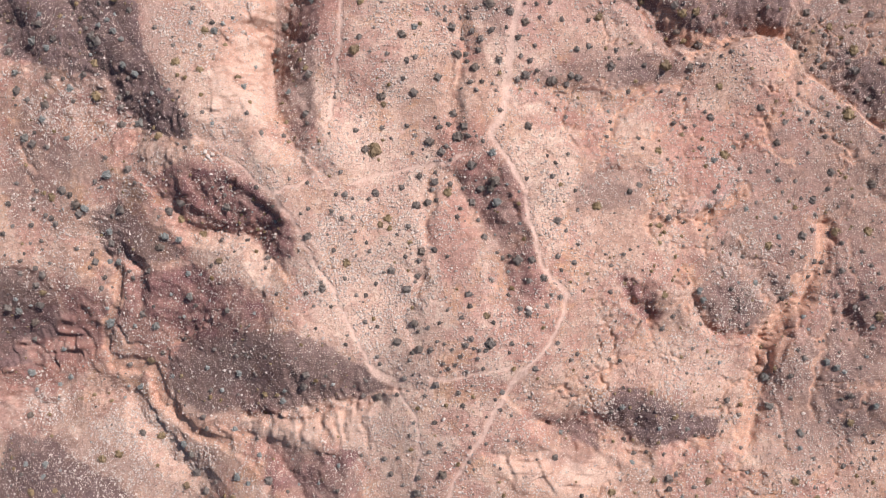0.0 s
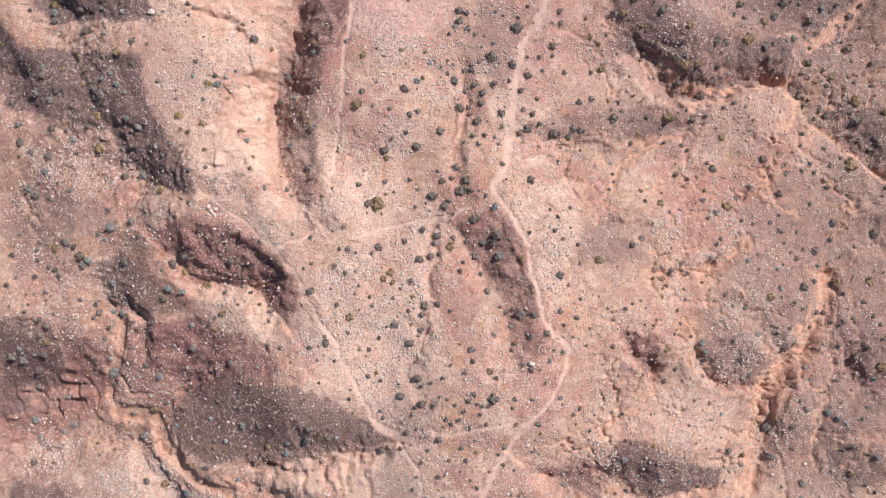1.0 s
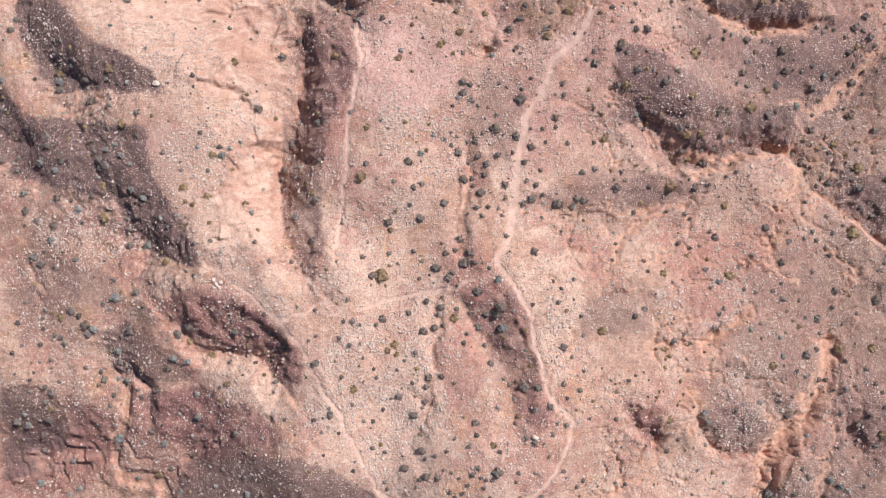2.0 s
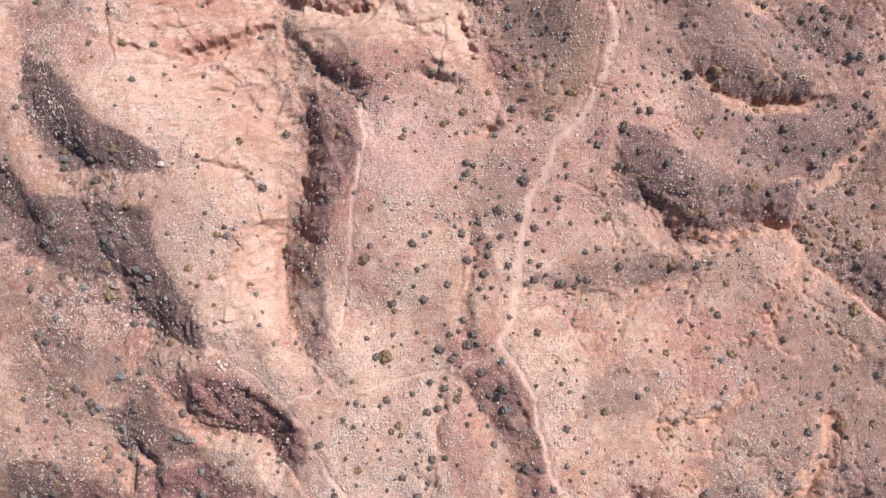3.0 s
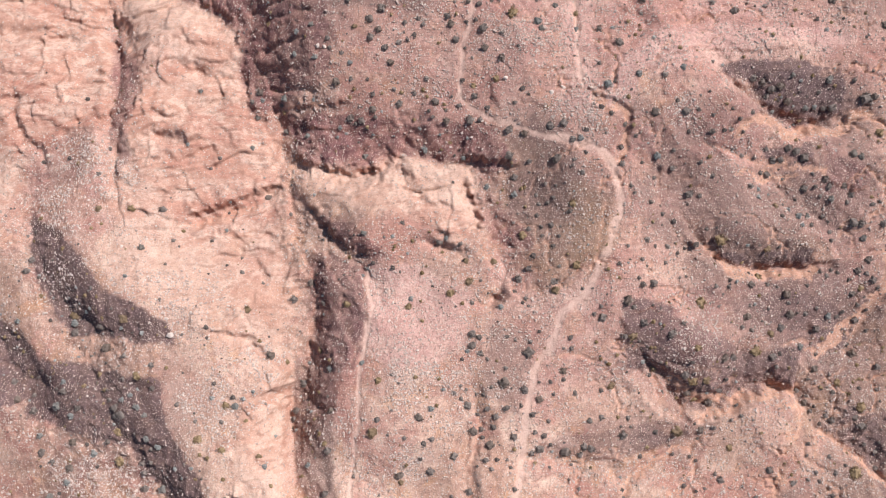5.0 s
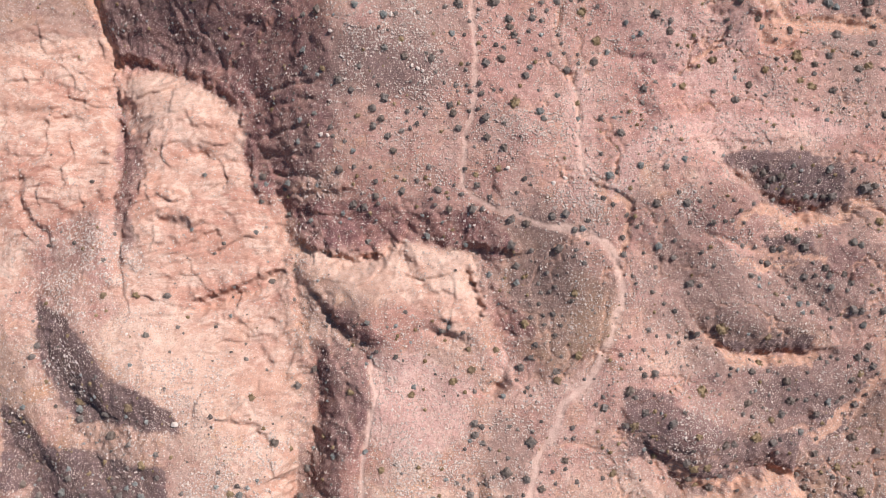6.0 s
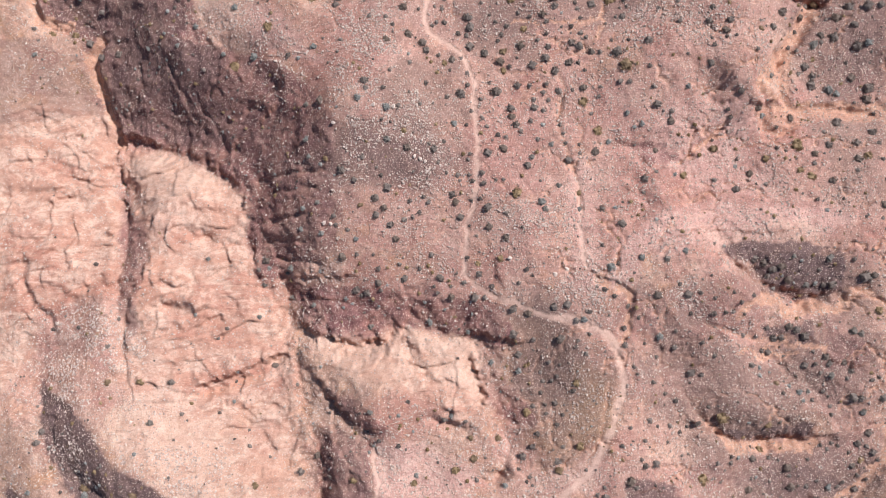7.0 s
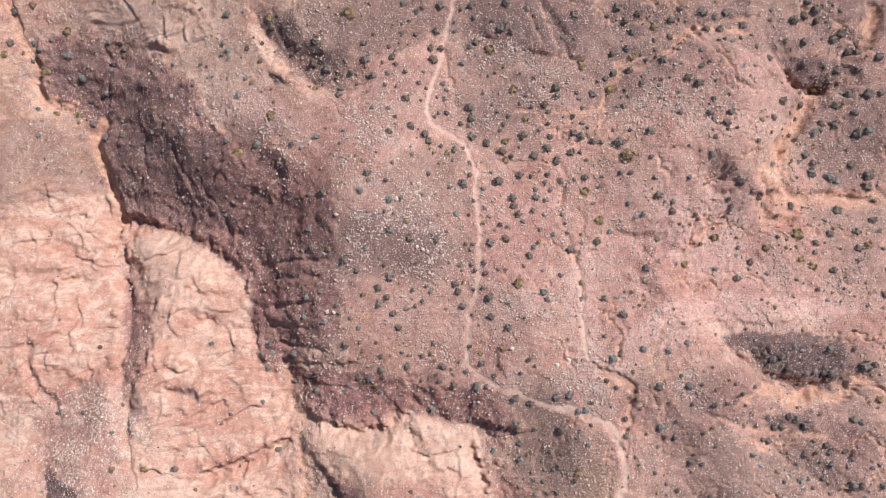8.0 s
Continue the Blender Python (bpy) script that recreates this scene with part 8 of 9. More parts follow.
grow("shrub", [(-29.9, 123.6, 1.24), (-6.1, 123.6, 1.32), (3.9, 123.6, 1.44), (22.0, 123.7, 1.33), (41.8, 124.0, 0.99), (58.0, 124.4, 1.02), (14.6, 124.6, 1.22), (1.3, 124.7, 1.55), (19.9, 124.7, 1.56), (-6.7, 124.8, 1.54), (9.9, 124.8, 1.56), (-12.6, 125.0, 1.31), (56.9, 125.0, 1.02), (18.6, 125.2, 1.33), (31.3, 125.3, 1.54), (43.7, 125.3, 0.77), (68.9, 125.4, 1.92), (-20.4, 125.5, 1.00), (28.0, 125.5, 0.88), (45.2, 125.5, 0.77), (25.3, 125.6, 0.89), (12.8, 125.7, 1.00), (6.1, 125.7, 0.89), (62.4, 125.9, 1.02), (-9.0, 126.0, 1.42), (21.0, 126.1, 1.00), (-11.6, 126.3, 0.66), (43.6, 126.4, 1.43), (0.8, 126.5, 1.11), (14.3, 126.7, 0.89)])
grow("shrub", [(6.6, 126.7, 1.11), (-0.7, 126.8, 1.11), (20.1, 126.8, 1.11), (-68.8, 126.9, 1.77), (64.7, 126.9, 1.81), (62.3, 127.1, 1.36), (3.9, 127.2, 0.55), (-65.1, 127.3, 1.50), (-11.6, 127.6, 1.10), (51.0, 127.6, 0.67), (52.4, 127.6, 1.35), (-5.1, 127.8, 0.88), (1.3, 128.0, 1.66), (18.6, 128.1, 1.11), (58.4, 128.1, 1.02), (7.5, 128.1, 1.00), (41.1, 128.2, 1.31), (44.5, 128.2, 1.32), (36.5, 128.4, 1.09), (-3.1, 128.5, 1.11), (-4.4, 128.5, 1.10), (5.6, 128.8, 1.00), (-12.8, 129.0, 1.10), (14.3, 129.0, 1.11), (68.1, 129.0, 1.36), (-15.6, 129.4, 1.11), (20.1, 129.5, 0.89), (1.0, 129.6, 1.66), (11.4, 129.6, 0.89), (39.6, 129.6, 0.66)])
grow("shrub", [(41.0, 129.6, 0.66), (-71.1, 129.7, 1.52), (26.1, 129.7, 0.88), (27.3, 129.8, 1.32), (13.6, 130.0, 1.33), (65.1, 130.3, 1.81), (9.5, 130.3, 0.89), (-7.4, 130.5, 0.77), (41.7, 130.5, 1.20), (59.4, 130.7, 1.36), (-9.9, 130.8, 1.54), (54.9, 130.8, 1.81), (-3.4, 130.9, 1.00), (19.6, 131.0, 0.89), (33.4, 131.0, 0.88), (-4.7, 131.2, 0.77), (15.7, 131.4, 1.33), (28.1, 131.6, 0.88), (-21.4, 131.8, 1.35), (22.0, 131.9, 1.55), (36.4, 131.9, 0.87), (19.1, 132.0, 0.89), (3.2, 132.0, 0.89), (-16.5, 132.2, 0.67), (67.6, 132.3, 1.81), (70.5, 132.3, 1.81), (72.5, 132.3, 1.36), (-3.1, 132.4, 1.00), (-81.5, 132.4, 1.14), (-6.5, 132.6, 0.88)])
grow("shrub", [(27.5, 132.6, 1.10), (15.7, 132.9, 1.56), (-21.1, 133.0, 1.46), (33.1, 133.2, 0.87), (-13.4, 133.3, 1.00), (39.6, 133.3, 1.53), (61.2, 133.3, 1.36), (-3.7, 133.5, 1.11), (-7.7, 133.5, 1.10), (-18.4, 133.6, 0.79), (-51.5, 133.8, 1.04), (30.4, 133.8, 1.31), (22.9, 134.1, 0.89), (33.7, 134.3, 0.98), (45.5, 134.3, 0.87), (11.9, 134.4, 1.00), (37.8, 134.4, 1.42), (32.5, 134.5, 0.66), (-16.5, 134.7, 0.90), (24.3, 134.7, 1.11), (-32.4, 134.8, 0.90), (-15.4, 134.9, 1.46), (-48.7, 134.9, 0.92), (30.3, 134.9, 0.66), (4.2, 134.9, 0.89), (9.5, 135.1, 0.78), (-50.8, 135.2, 1.03), (-13.0, 135.3, 1.01), (-38.3, 135.3, 0.91), (-68.0, 135.3, 1.26)])
grow("shrub", [(-10.1, 135.5, 1.11), (-6.9, 135.5, 0.89), (25.6, 135.6, 1.32), (-19.2, 135.8, 1.24), (28.3, 135.9, 1.32), (40.0, 136.2, 1.31), (49.2, 136.4, 0.88), (-23.6, 136.6, 1.58), (66.1, 136.7, 1.58), (69.0, 136.7, 1.36), (43.1, 136.8, 0.76), (-11.6, 136.9, 1.01), (41.6, 137.1, 0.87), (63.1, 137.2, 1.02), (59.2, 137.5, 1.36), (31.1, 137.6, 0.98), (33.9, 137.6, 1.42), (-5.2, 137.7, 1.66), (-16.7, 137.8, 1.80), (-26.0, 137.8, 1.58), (52.4, 138.0, 1.33), (-12.3, 138.1, 1.35), (32.7, 138.1, 0.98), (-35.5, 138.2, 1.02), (-46.0, 138.2, 0.68), (30.1, 138.6, 0.87), (72.4, 138.6, 1.58), (-47.2, 138.7, 0.91), (42.8, 138.8, 0.87), (25.6, 138.9, 1.32)])
grow("shrub", [(40.0, 139.0, 0.98), (-52.8, 139.1, 0.92), (32.4, 139.2, 0.87), (27.8, 139.5, 1.32), (-4.0, 139.7, 1.33), (-5.7, 139.8, 1.34), (50.0, 139.8, 1.09), (69.1, 139.8, 1.81), (-43.0, 139.9, 1.14), (1.0, 139.9, 1.22), (67.5, 139.9, 1.58), (-12.8, 140.0, 0.90), (-17.2, 140.5, 1.35), (2.0, 140.6, 1.33), (45.6, 140.6, 0.98), (-37.7, 140.7, 1.02), (43.1, 140.8, 0.98), (18.6, 140.9, 1.00), (32.4, 140.9, 1.09), (44.2, 140.9, 0.98), (16.7, 141.1, 1.33), (58.7, 141.1, 1.58), (68.7, 141.1, 1.47), (55.6, 141.2, 1.01), (-25.5, 141.3, 1.58), (47.1, 141.3, 0.87), (-35.2, 141.4, 1.02), (34.8, 141.4, 1.31), (-82.6, 141.5, 1.14), (61.9, 141.6, 0.79)])
grow("shrub", [(64.1, 141.6, 1.58), (49.0, 141.8, 0.98), (-42.5, 142.0, 1.14), (-8.4, 142.1, 1.13), (8.0, 142.1, 1.33), (-10.7, 142.4, 1.13), (28.7, 142.4, 1.31), (65.4, 142.5, 1.81), (-1.6, 142.6, 0.89), (6.2, 142.6, 1.78), (-4.7, 142.7, 1.56), (41.2, 142.7, 1.31), (43.5, 142.7, 1.53), (47.5, 143.5, 1.42), (7.1, 143.6, 1.11), (4.7, 143.8, 1.00), (27.4, 144.2, 1.32), (35.2, 144.2, 1.53), (-33.4, 144.3, 1.36), (-85.5, 144.5, 1.52), (-9.4, 144.6, 1.02), (52.6, 144.6, 0.99), (56.8, 144.7, 1.92), (61.0, 144.7, 1.36), (1.8, 144.8, 1.22), (18.6, 144.9, 1.56), (42.8, 144.9, 1.31), (24.4, 145.1, 0.99), (29.6, 145.4, 1.53), (58.7, 145.5, 1.58)])
grow("shrub", [(40.4, 145.6, 1.96), (44.7, 145.7, 1.53), (10.5, 145.9, 1.33), (-8.1, 146.1, 1.24), (36.6, 146.1, 1.31), (-0.6, 146.3, 0.89), (52.9, 146.3, 0.99), (26.0, 146.4, 1.54), (65.1, 146.4, 1.02), (60.7, 146.5, 2.04), (-41.9, 146.9, 1.48), (1.3, 146.9, 1.33), (7.1, 146.9, 1.56), (-4.0, 147.1, 1.57), (-10.4, 147.6, 1.35), (59.1, 147.9, 1.58), (-84.7, 150.5, 1.52)])
grow("brush", [(-68.9, -39.2, 1.02), (-31.2, -37.6, 0.95), (-72.4, -37.3, 1.13), (-68.7, -37.2, 1.36), (-33.2, -36.9, 1.49), (49.3, -36.3, 0.96), (-42.4, -34.5, 1.33), (-16.4, -34.2, 0.92), (30.0, -34.0, 1.13), (-29.7, -33.4, 1.05), (-43.7, -32.9, 1.33), (58.3, -32.5, 1.07), (58.6, -30.2, 1.50), (-34.1, -29.5, 1.06), (18.8, -29.3, 1.23), (39.4, -29.1, 1.03), (34.5, -28.5, 0.93), (30.9, -28.1, 0.82), (54.0, -26.0, 1.61), (70.0, -25.4, 1.17), (28.3, -24.9, 1.13), (-71.4, -24.7, 0.91), (-25.6, -24.3, 1.25), (-67.2, -23.7, 1.02), (-51.7, -23.6, 1.33), (-36.1, -23.1, 0.96), (-25.1, -22.4, 0.93), (-65.1, -22.4, 1.14), (-72.5, -21.8, 1.60), (-45.4, -21.4, 0.99)])
grow("brush", [(-17.2, -21.2, 0.82), (53.5, -21.2, 1.71), (65.6, -20.1, 0.96), (-32.8, -20.0, 1.26), (-38.6, -19.5, 0.97), (64.4, -19.4, 1.28), (63.0, -18.5, 1.29), (44.8, -18.4, 0.96), (-66.0, -17.4, 1.02), (-71.7, -15.8, 1.03), (59.9, -13.2, 0.86), (70.6, -12.9, 1.28), (-51.6, -12.8, 0.88), (-47.7, -12.7, 1.53), (-56.2, -12.4, 1.99), (59.1, -11.1, 0.97), (-72.8, -10.5, 1.55), (-29.6, -10.1, 0.71), (-56.3, -9.9, 0.88), (-34.3, -9.7, 1.03), (-72.6, -8.5, 0.98), (41.5, -8.1, 1.26), (-41.2, -7.7, 1.48), (-44.6, -7.4, 0.75), (40.8, -6.6, 1.26), (50.8, -5.5, 1.18), (-41.5, -4.0, 1.05), (-53.8, -2.1, 1.30), (-55.7, -2.1, 1.09), (-42.5, 1.5, 1.26)])
grow("brush", [(55.0, 2.0, 1.07), (-44.8, 2.1, 1.47), (-55.0, 2.9, 1.29), (42.6, 4.0, 0.94), (54.4, 5.2, 0.96), (49.2, 6.5, 1.05), (-58.6, 6.6, 1.49), (8.4, 7.3, 1.61), (-54.3, 12.0, 1.80), (43.9, 14.4, 1.26), (7.7, 15.0, 1.41), (47.6, 16.6, 1.27), (-61.4, 18.1, 1.06), (-69.3, 18.4, 1.61), (-35.5, 19.4, 0.81), (-49.3, 20.5, 1.67), (-65.8, 21.3, 1.28), (-46.2, 24.8, 0.93), (-24.7, 25.1, 1.06), (-43.2, 25.1, 0.82), (-31.3, 25.5, 1.14), (-61.1, 26.3, 1.48), (-49.3, 28.1, 1.25), (-70.6, 29.1, 1.29), (-30.4, 29.5, 0.85), (-51.1, 29.5, 1.25), (21.6, 32.2, 1.15), (-64.5, 32.8, 1.27), (-51.3, 33.5, 1.04), (-67.5, 34.2, 1.72)])
grow("brush", [(-52.5, 34.8, 1.26), (-36.5, 34.9, 1.37), (-4.5, 34.9, 1.25), (-55.2, 35.9, 1.04), (-35.2, 36.0, 0.97), (-40.4, 36.2, 0.95), (-53.7, 36.7, 1.04), (-33.7, 37.1, 0.85), (-2.5, 37.8, 0.94), (-66.0, 38.4, 1.07), (-21.4, 40.6, 1.30), (30.6, 41.7, 0.96), (-15.8, 41.9, 1.07), (58.3, 43.7, 1.32), (1.4, 43.9, 0.95), (-52.0, 46.8, 0.95), (-65.2, 47.9, 1.52), (-75.1, 48.2, 1.11), (63.2, 48.9, 1.32), (-62.2, 50.0, 0.86), (6.9, 51.0, 1.07), (-7.9, 52.2, 1.07), (46.3, 55.0, 0.97), (-54.9, 56.1, 0.96), (-15.0, 57.2, 0.75), (-53.1, 60.8, 1.29), (47.9, 61.0, 0.86), (-1.9, 62.2, 1.09), (68.4, 62.2, 1.32), (-10.8, 62.6, 0.86)])
grow("brush", [(-15.5, 63.1, 1.08), (-39.8, 63.7, 0.89), (57.6, 64.4, 0.98), (56.9, 65.9, 1.31), (58.5, 65.9, 1.09), (55.1, 67.0, 0.98), (-39.5, 68.7, 0.90), (62.3, 68.7, 1.31), (49.5, 69.0, 0.97), (9.4, 69.6, 1.31), (-24.6, 69.8, 0.79), (49.6, 70.3, 0.97), (4.9, 70.9, 1.10), (32.6, 75.7, 1.47), (67.3, 75.8, 1.30), (1.0, 76.0, 1.10), (66.0, 76.3, 1.52), (-16.1, 76.5, 1.35), (-5.6, 77.5, 1.33), (-35.9, 78.2, 1.03), (20.0, 78.6, 1.26), (-46.9, 78.7, 0.90), (-26.2, 80.3, 1.05), (-20.4, 81.5, 1.02), (-30.5, 81.5, 1.15), (52.9, 83.5, 0.96), (-35.3, 83.8, 1.05), (58.4, 84.0, 1.29), (60.0, 84.3, 1.10), (-31.2, 85.9, 1.05)])
grow("brush", [(-24.8, 86.3, 0.90), (-34.5, 86.8, 1.04), (-30.3, 86.9, 1.37), (24.3, 87.3, 1.50), (56.7, 88.2, 0.87), (-45.4, 88.4, 1.05), (61.8, 88.6, 1.54), (29.3, 88.9, 1.28), (54.9, 89.0, 1.08), (36.4, 89.9, 1.28), (-18.2, 92.0, 1.00), (-24.1, 92.9, 1.12), (-27.8, 93.7, 1.02), (32.1, 95.1, 0.97), (61.0, 96.7, 0.89), (13.8, 96.9, 1.31), (19.5, 96.9, 1.09), (-27.2, 97.2, 1.13), (25.6, 97.2, 0.88), (13.2, 98.1, 1.53), (-24.6, 98.2, 1.01), (16.2, 100.9, 1.10), (36.1, 102.8, 0.99), (46.7, 104.2, 0.99), (-24.0, 104.6, 0.89), (11.7, 105.7, 1.10), (-26.1, 106.0, 1.01), (15.0, 107.9, 1.10), (24.7, 108.3, 1.10), (-12.6, 108.7, 1.31)])
grow("brush", [(-26.6, 109.0, 1.12), (29.0, 110.7, 0.88), (13.6, 111.2, 0.99), (30.2, 111.3, 1.10), (-1.4, 111.4, 1.31), (51.2, 113.0, 1.35), (27.8, 113.1, 1.00), (-12.6, 113.8, 1.42), (-26.4, 114.8, 1.12), (-17.3, 115.2, 1.31), (65.5, 117.1, 1.47), (37.6, 117.4, 1.10), (64.2, 117.9, 1.81), (53.2, 120.0, 1.35), (-48.9, 122.4, 0.70), (-27.9, 122.9, 0.90), (-36.3, 124.0, 1.59), (-53.4, 124.6, 0.71), (-25.2, 124.7, 1.34), (-42.2, 124.8, 1.03), (60.9, 125.5, 1.81), (70.6, 125.9, 1.58), (-50.6, 126.6, 1.05), (-57.4, 127.0, 1.08), (-80.7, 127.1, 1.14), (-47.4, 130.0, 1.15), (-39.6, 132.5, 1.36), (-52.9, 133.2, 0.93), (47.1, 136.2, 0.87), (-0.2, 137.0, 1.22)])
grow("brush", [(-75.6, 138.2, 0.89), (-72.8, 138.3, 1.77), (-41.5, 139.3, 0.91), (-66.6, 139.3, 1.26), (-71.2, 140.1, 0.76), (-28.5, 140.6, 1.13), (-41.7, 140.6, 1.14), (-75.0, 142.3, 1.77), (-63.4, 143.0, 1.12), (-80.4, 143.4, 1.01), (-66.5, 144.4, 1.14), (-81.7, 145.0, 1.14), (-78.3, 145.3, 1.01)])
grow("bush", [(-71.1, -42.1, 1.58), (-66.6, -41.6, 1.13), (60.6, -40.4, 1.28), (-33.8, -40.3, 1.28), (-43.4, -40.0, 1.33), (26.5, -38.3, 1.44), (56.9, -37.6, 1.50), (42.9, -37.5, 1.45), (33.6, -36.8, 1.23), (-58.3, -36.0, 1.57), (-55.3, -34.9, 1.57), (2.4, -33.0, 0.90), (-48.3, -32.0, 1.56), (-4.9, -31.1, 0.91), (66.4, -28.2, 1.39), (36.9, -26.6, 1.24), (-38.3, -24.4, 0.97), (0.5, -23.9, 0.99), (-28.5, -23.3, 1.25), (-49.4, -18.7, 1.55), (42.6, -16.5, 0.85), (71.6, -11.0, 1.71), (-10.8, -10.8, 0.90), (6.6, -10.1, 1.19), (-4.7, -9.1, 0.80), (-67.4, -7.2, 1.30), (34.6, -7.2, 1.25), (10.5, -6.0, 0.99), (-15.1, -2.2, 1.41), (-35.7, -1.9, 1.23)])
grow("bush", [(-29.7, -0.4, 0.81), (53.0, 0.6, 1.50), (-39.0, 2.3, 1.45), (65.4, 2.9, 1.73), (71.0, 2.9, 1.73), (-8.3, 3.2, 1.02), (34.3, 3.7, 1.24), (-9.9, 3.8, 1.22), (-8.6, 4.7, 1.42), (-42.4, 4.9, 1.56), (24.3, 6.7, 1.63), (-64.2, 8.5, 1.50), (0.7, 8.9, 1.62), (45.7, 15.2, 1.79), (-10.6, 15.5, 2.44), (34.5, 15.7, 1.36), (-44.9, 17.9, 1.44), (-24.8, 20.1, 0.92), (67.3, 22.4, 2.40), (-30.0, 22.8, 0.92), (-9.3, 22.9, 1.03), (-56.7, 25.0, 1.69), (45.7, 26.9, 1.28), (-32.3, 27.1, 1.04), (-38.2, 28.1, 1.34), (-21.8, 28.8, 1.07), (-42.3, 29.7, 1.65), (-56.5, 30.1, 1.67), (36.4, 30.1, 2.12), (-13.9, 31.2, 1.87)])
grow("bush", [(74.1, 31.4, 1.53), (68.9, 33.3, 1.96), (-38.1, 35.0, 1.46), (40.1, 35.0, 1.60), (-3.6, 35.4, 0.92), (65.0, 37.4, 1.33), (25.3, 37.8, 1.49), (39.0, 38.6, 1.95), (41.1, 38.7, 1.50), (-13.0, 39.2, 1.26), (-59.5, 39.8, 0.96), (-52.4, 39.9, 1.47), (32.5, 40.6, 1.29), (-28.9, 41.5, 1.08), (50.0, 43.2, 1.98), (-23.1, 43.4, 1.30), (69.5, 43.7, 1.33), (39.0, 44.3, 1.30), (52.7, 46.1, 1.31), (28.4, 46.3, 1.71), (-55.1, 49.1, 1.91), (-65.1, 49.3, 1.73), (-35.1, 50.4, 1.37), (-8.3, 50.9, 1.39), (-18.4, 51.4, 1.29), (39.9, 51.5, 2.14), (-71.3, 52.5, 0.99), (-1.3, 53.2, 1.51), (15.8, 53.7, 1.59), (68.6, 53.7, 1.32)])
grow("bush", [(1.8, 55.1, 1.52), (50.8, 55.5, 1.52), (-6.0, 56.5, 0.97), (19.1, 57.9, 1.48), (5.9, 58.3, 1.30), (1.3, 58.5, 1.09), (51.5, 60.5, 1.51), (43.3, 61.8, 2.13), (10.8, 62.7, 1.52), (-47.0, 63.5, 0.99), (-61.0, 67.4, 1.31), (-55.4, 67.5, 1.31), (52.6, 67.5, 1.09), (18.9, 67.9, 1.48), (70.3, 79.8, 1.52), (2.6, 87.7, 1.11), (6.4, 88.7, 1.32), (-17.3, 97.8, 1.00), (28.3, 98.1, 0.88), (9.2, 99.6, 1.97), (19.7, 99.7, 1.10), (-0.3, 99.8, 0.88), (58.9, 102.4, 1.79), (37.5, 102.7, 1.32), (57.2, 103.4, 1.34), (-23.0, 105.6, 1.11), (51.7, 105.6, 1.34), (68.7, 105.8, 1.67), (42.9, 107.3, 1.55), (57.1, 107.8, 2.24)])
grow("bush", [(3.1, 109.8, 0.99), (-9.8, 110.1, 1.09), (22.8, 110.2, 1.77), (-4.5, 111.2, 0.87), (20.4, 115.1, 1.77), (40.6, 116.4, 0.88), (7.0, 120.6, 1.33), (27.6, 121.3, 2.43), (-3.1, 121.6, 1.10), (-40.0, 122.5, 2.07), (60.9, 123.0, 1.02), (7.0, 123.8, 1.33), (49.9, 127.0, 1.11), (10.4, 127.7, 1.33), (-33.5, 128.6, 1.81), (-73.9, 131.3, 1.52), (-78.3, 131.3, 1.52), (8.3, 132.5, 1.56), (25.2, 132.7, 1.99), (-26.0, 133.2, 1.35), (63.2, 133.8, 1.81), (-37.0, 134.6, 1.13), (56.7, 135.7, 1.13), (20.1, 136.8, 2.00), (28.7, 138.2, 1.42), (4.2, 139.2, 1.78), (-79.9, 139.6, 2.28), (-86.6, 142.3, 1.52), (32.4, 143.3, 1.53), (-19.5, 145.6, 2.48)])
grow("bush", [(-33.9, 145.7, 1.58), (-75.0, 146.7, 1.77), (-80.9, 151.6, 1.52)])

WORDS = {"shrub": ("dark green desert shrub", "desert shrubs"), "brush": ("silver grey brittle brush", "silver brushes"),
         "bush": ("olive brown dry bush", "dry bushes")}


def describe(kind_name, x, y, w):
    """What sets a plant apart: its size and the ground that it grows in."""
    here = {k: float(at(v, np.array([x]), np.array([y]))[0]) for k, v in MASKS.items()}
    size = "broad" if w > 1.6 else "low" if w < 1.2 else "rounded"
    for mask, words in (("rock", "in a crack of bare sandstone"), ("wash", "beside a sandy dry wash"), ("gravel", "on dark gravel slope"),
                        ("purple", "on purple clay slope"), ("bright", "on pale stony sand"), ("rosy", "on rosy stony soil")):
        if here[mask] > 0.45:
            return size + " " + WORDS[kind_name][0] + " " + words
    return size + " " + WORDS[kind_name][0] + " on tan eroded soil"


SINGLE = {"shrub": 1.3, "brush": 1.0, "bush": 1.0}     # wider ones are things of their own
TAKEN = [(x, y) for _, x, y, _ in PLANTS]
for n_plant, (kind_name, x, y, w) in enumerate(PLANTS):
    if w >= SINGLE[kind_name]:
        plant(kind_name, x, y, w, describe(kind_name, x, y, w), WORDS[kind_name][1], n_plant)


# ---------------------------------------------------------------- countless small plants and stones
def inside(n, rng):
    return rng.uniform(-86, 86, n), rng.uniform(-46, 158, n)


def clear_of(x, y, reach):
    """True where no shrub of the list stands within reach."""
    if not TAKEN:
        return np.ones(x.shape, bool)
    ok = np.ones(x.shape, bool)
    for tx, ty in TAKEN:
        ok &= (x - tx) ** 2 + (y - ty) ** 2 > reach * reach
    return ok


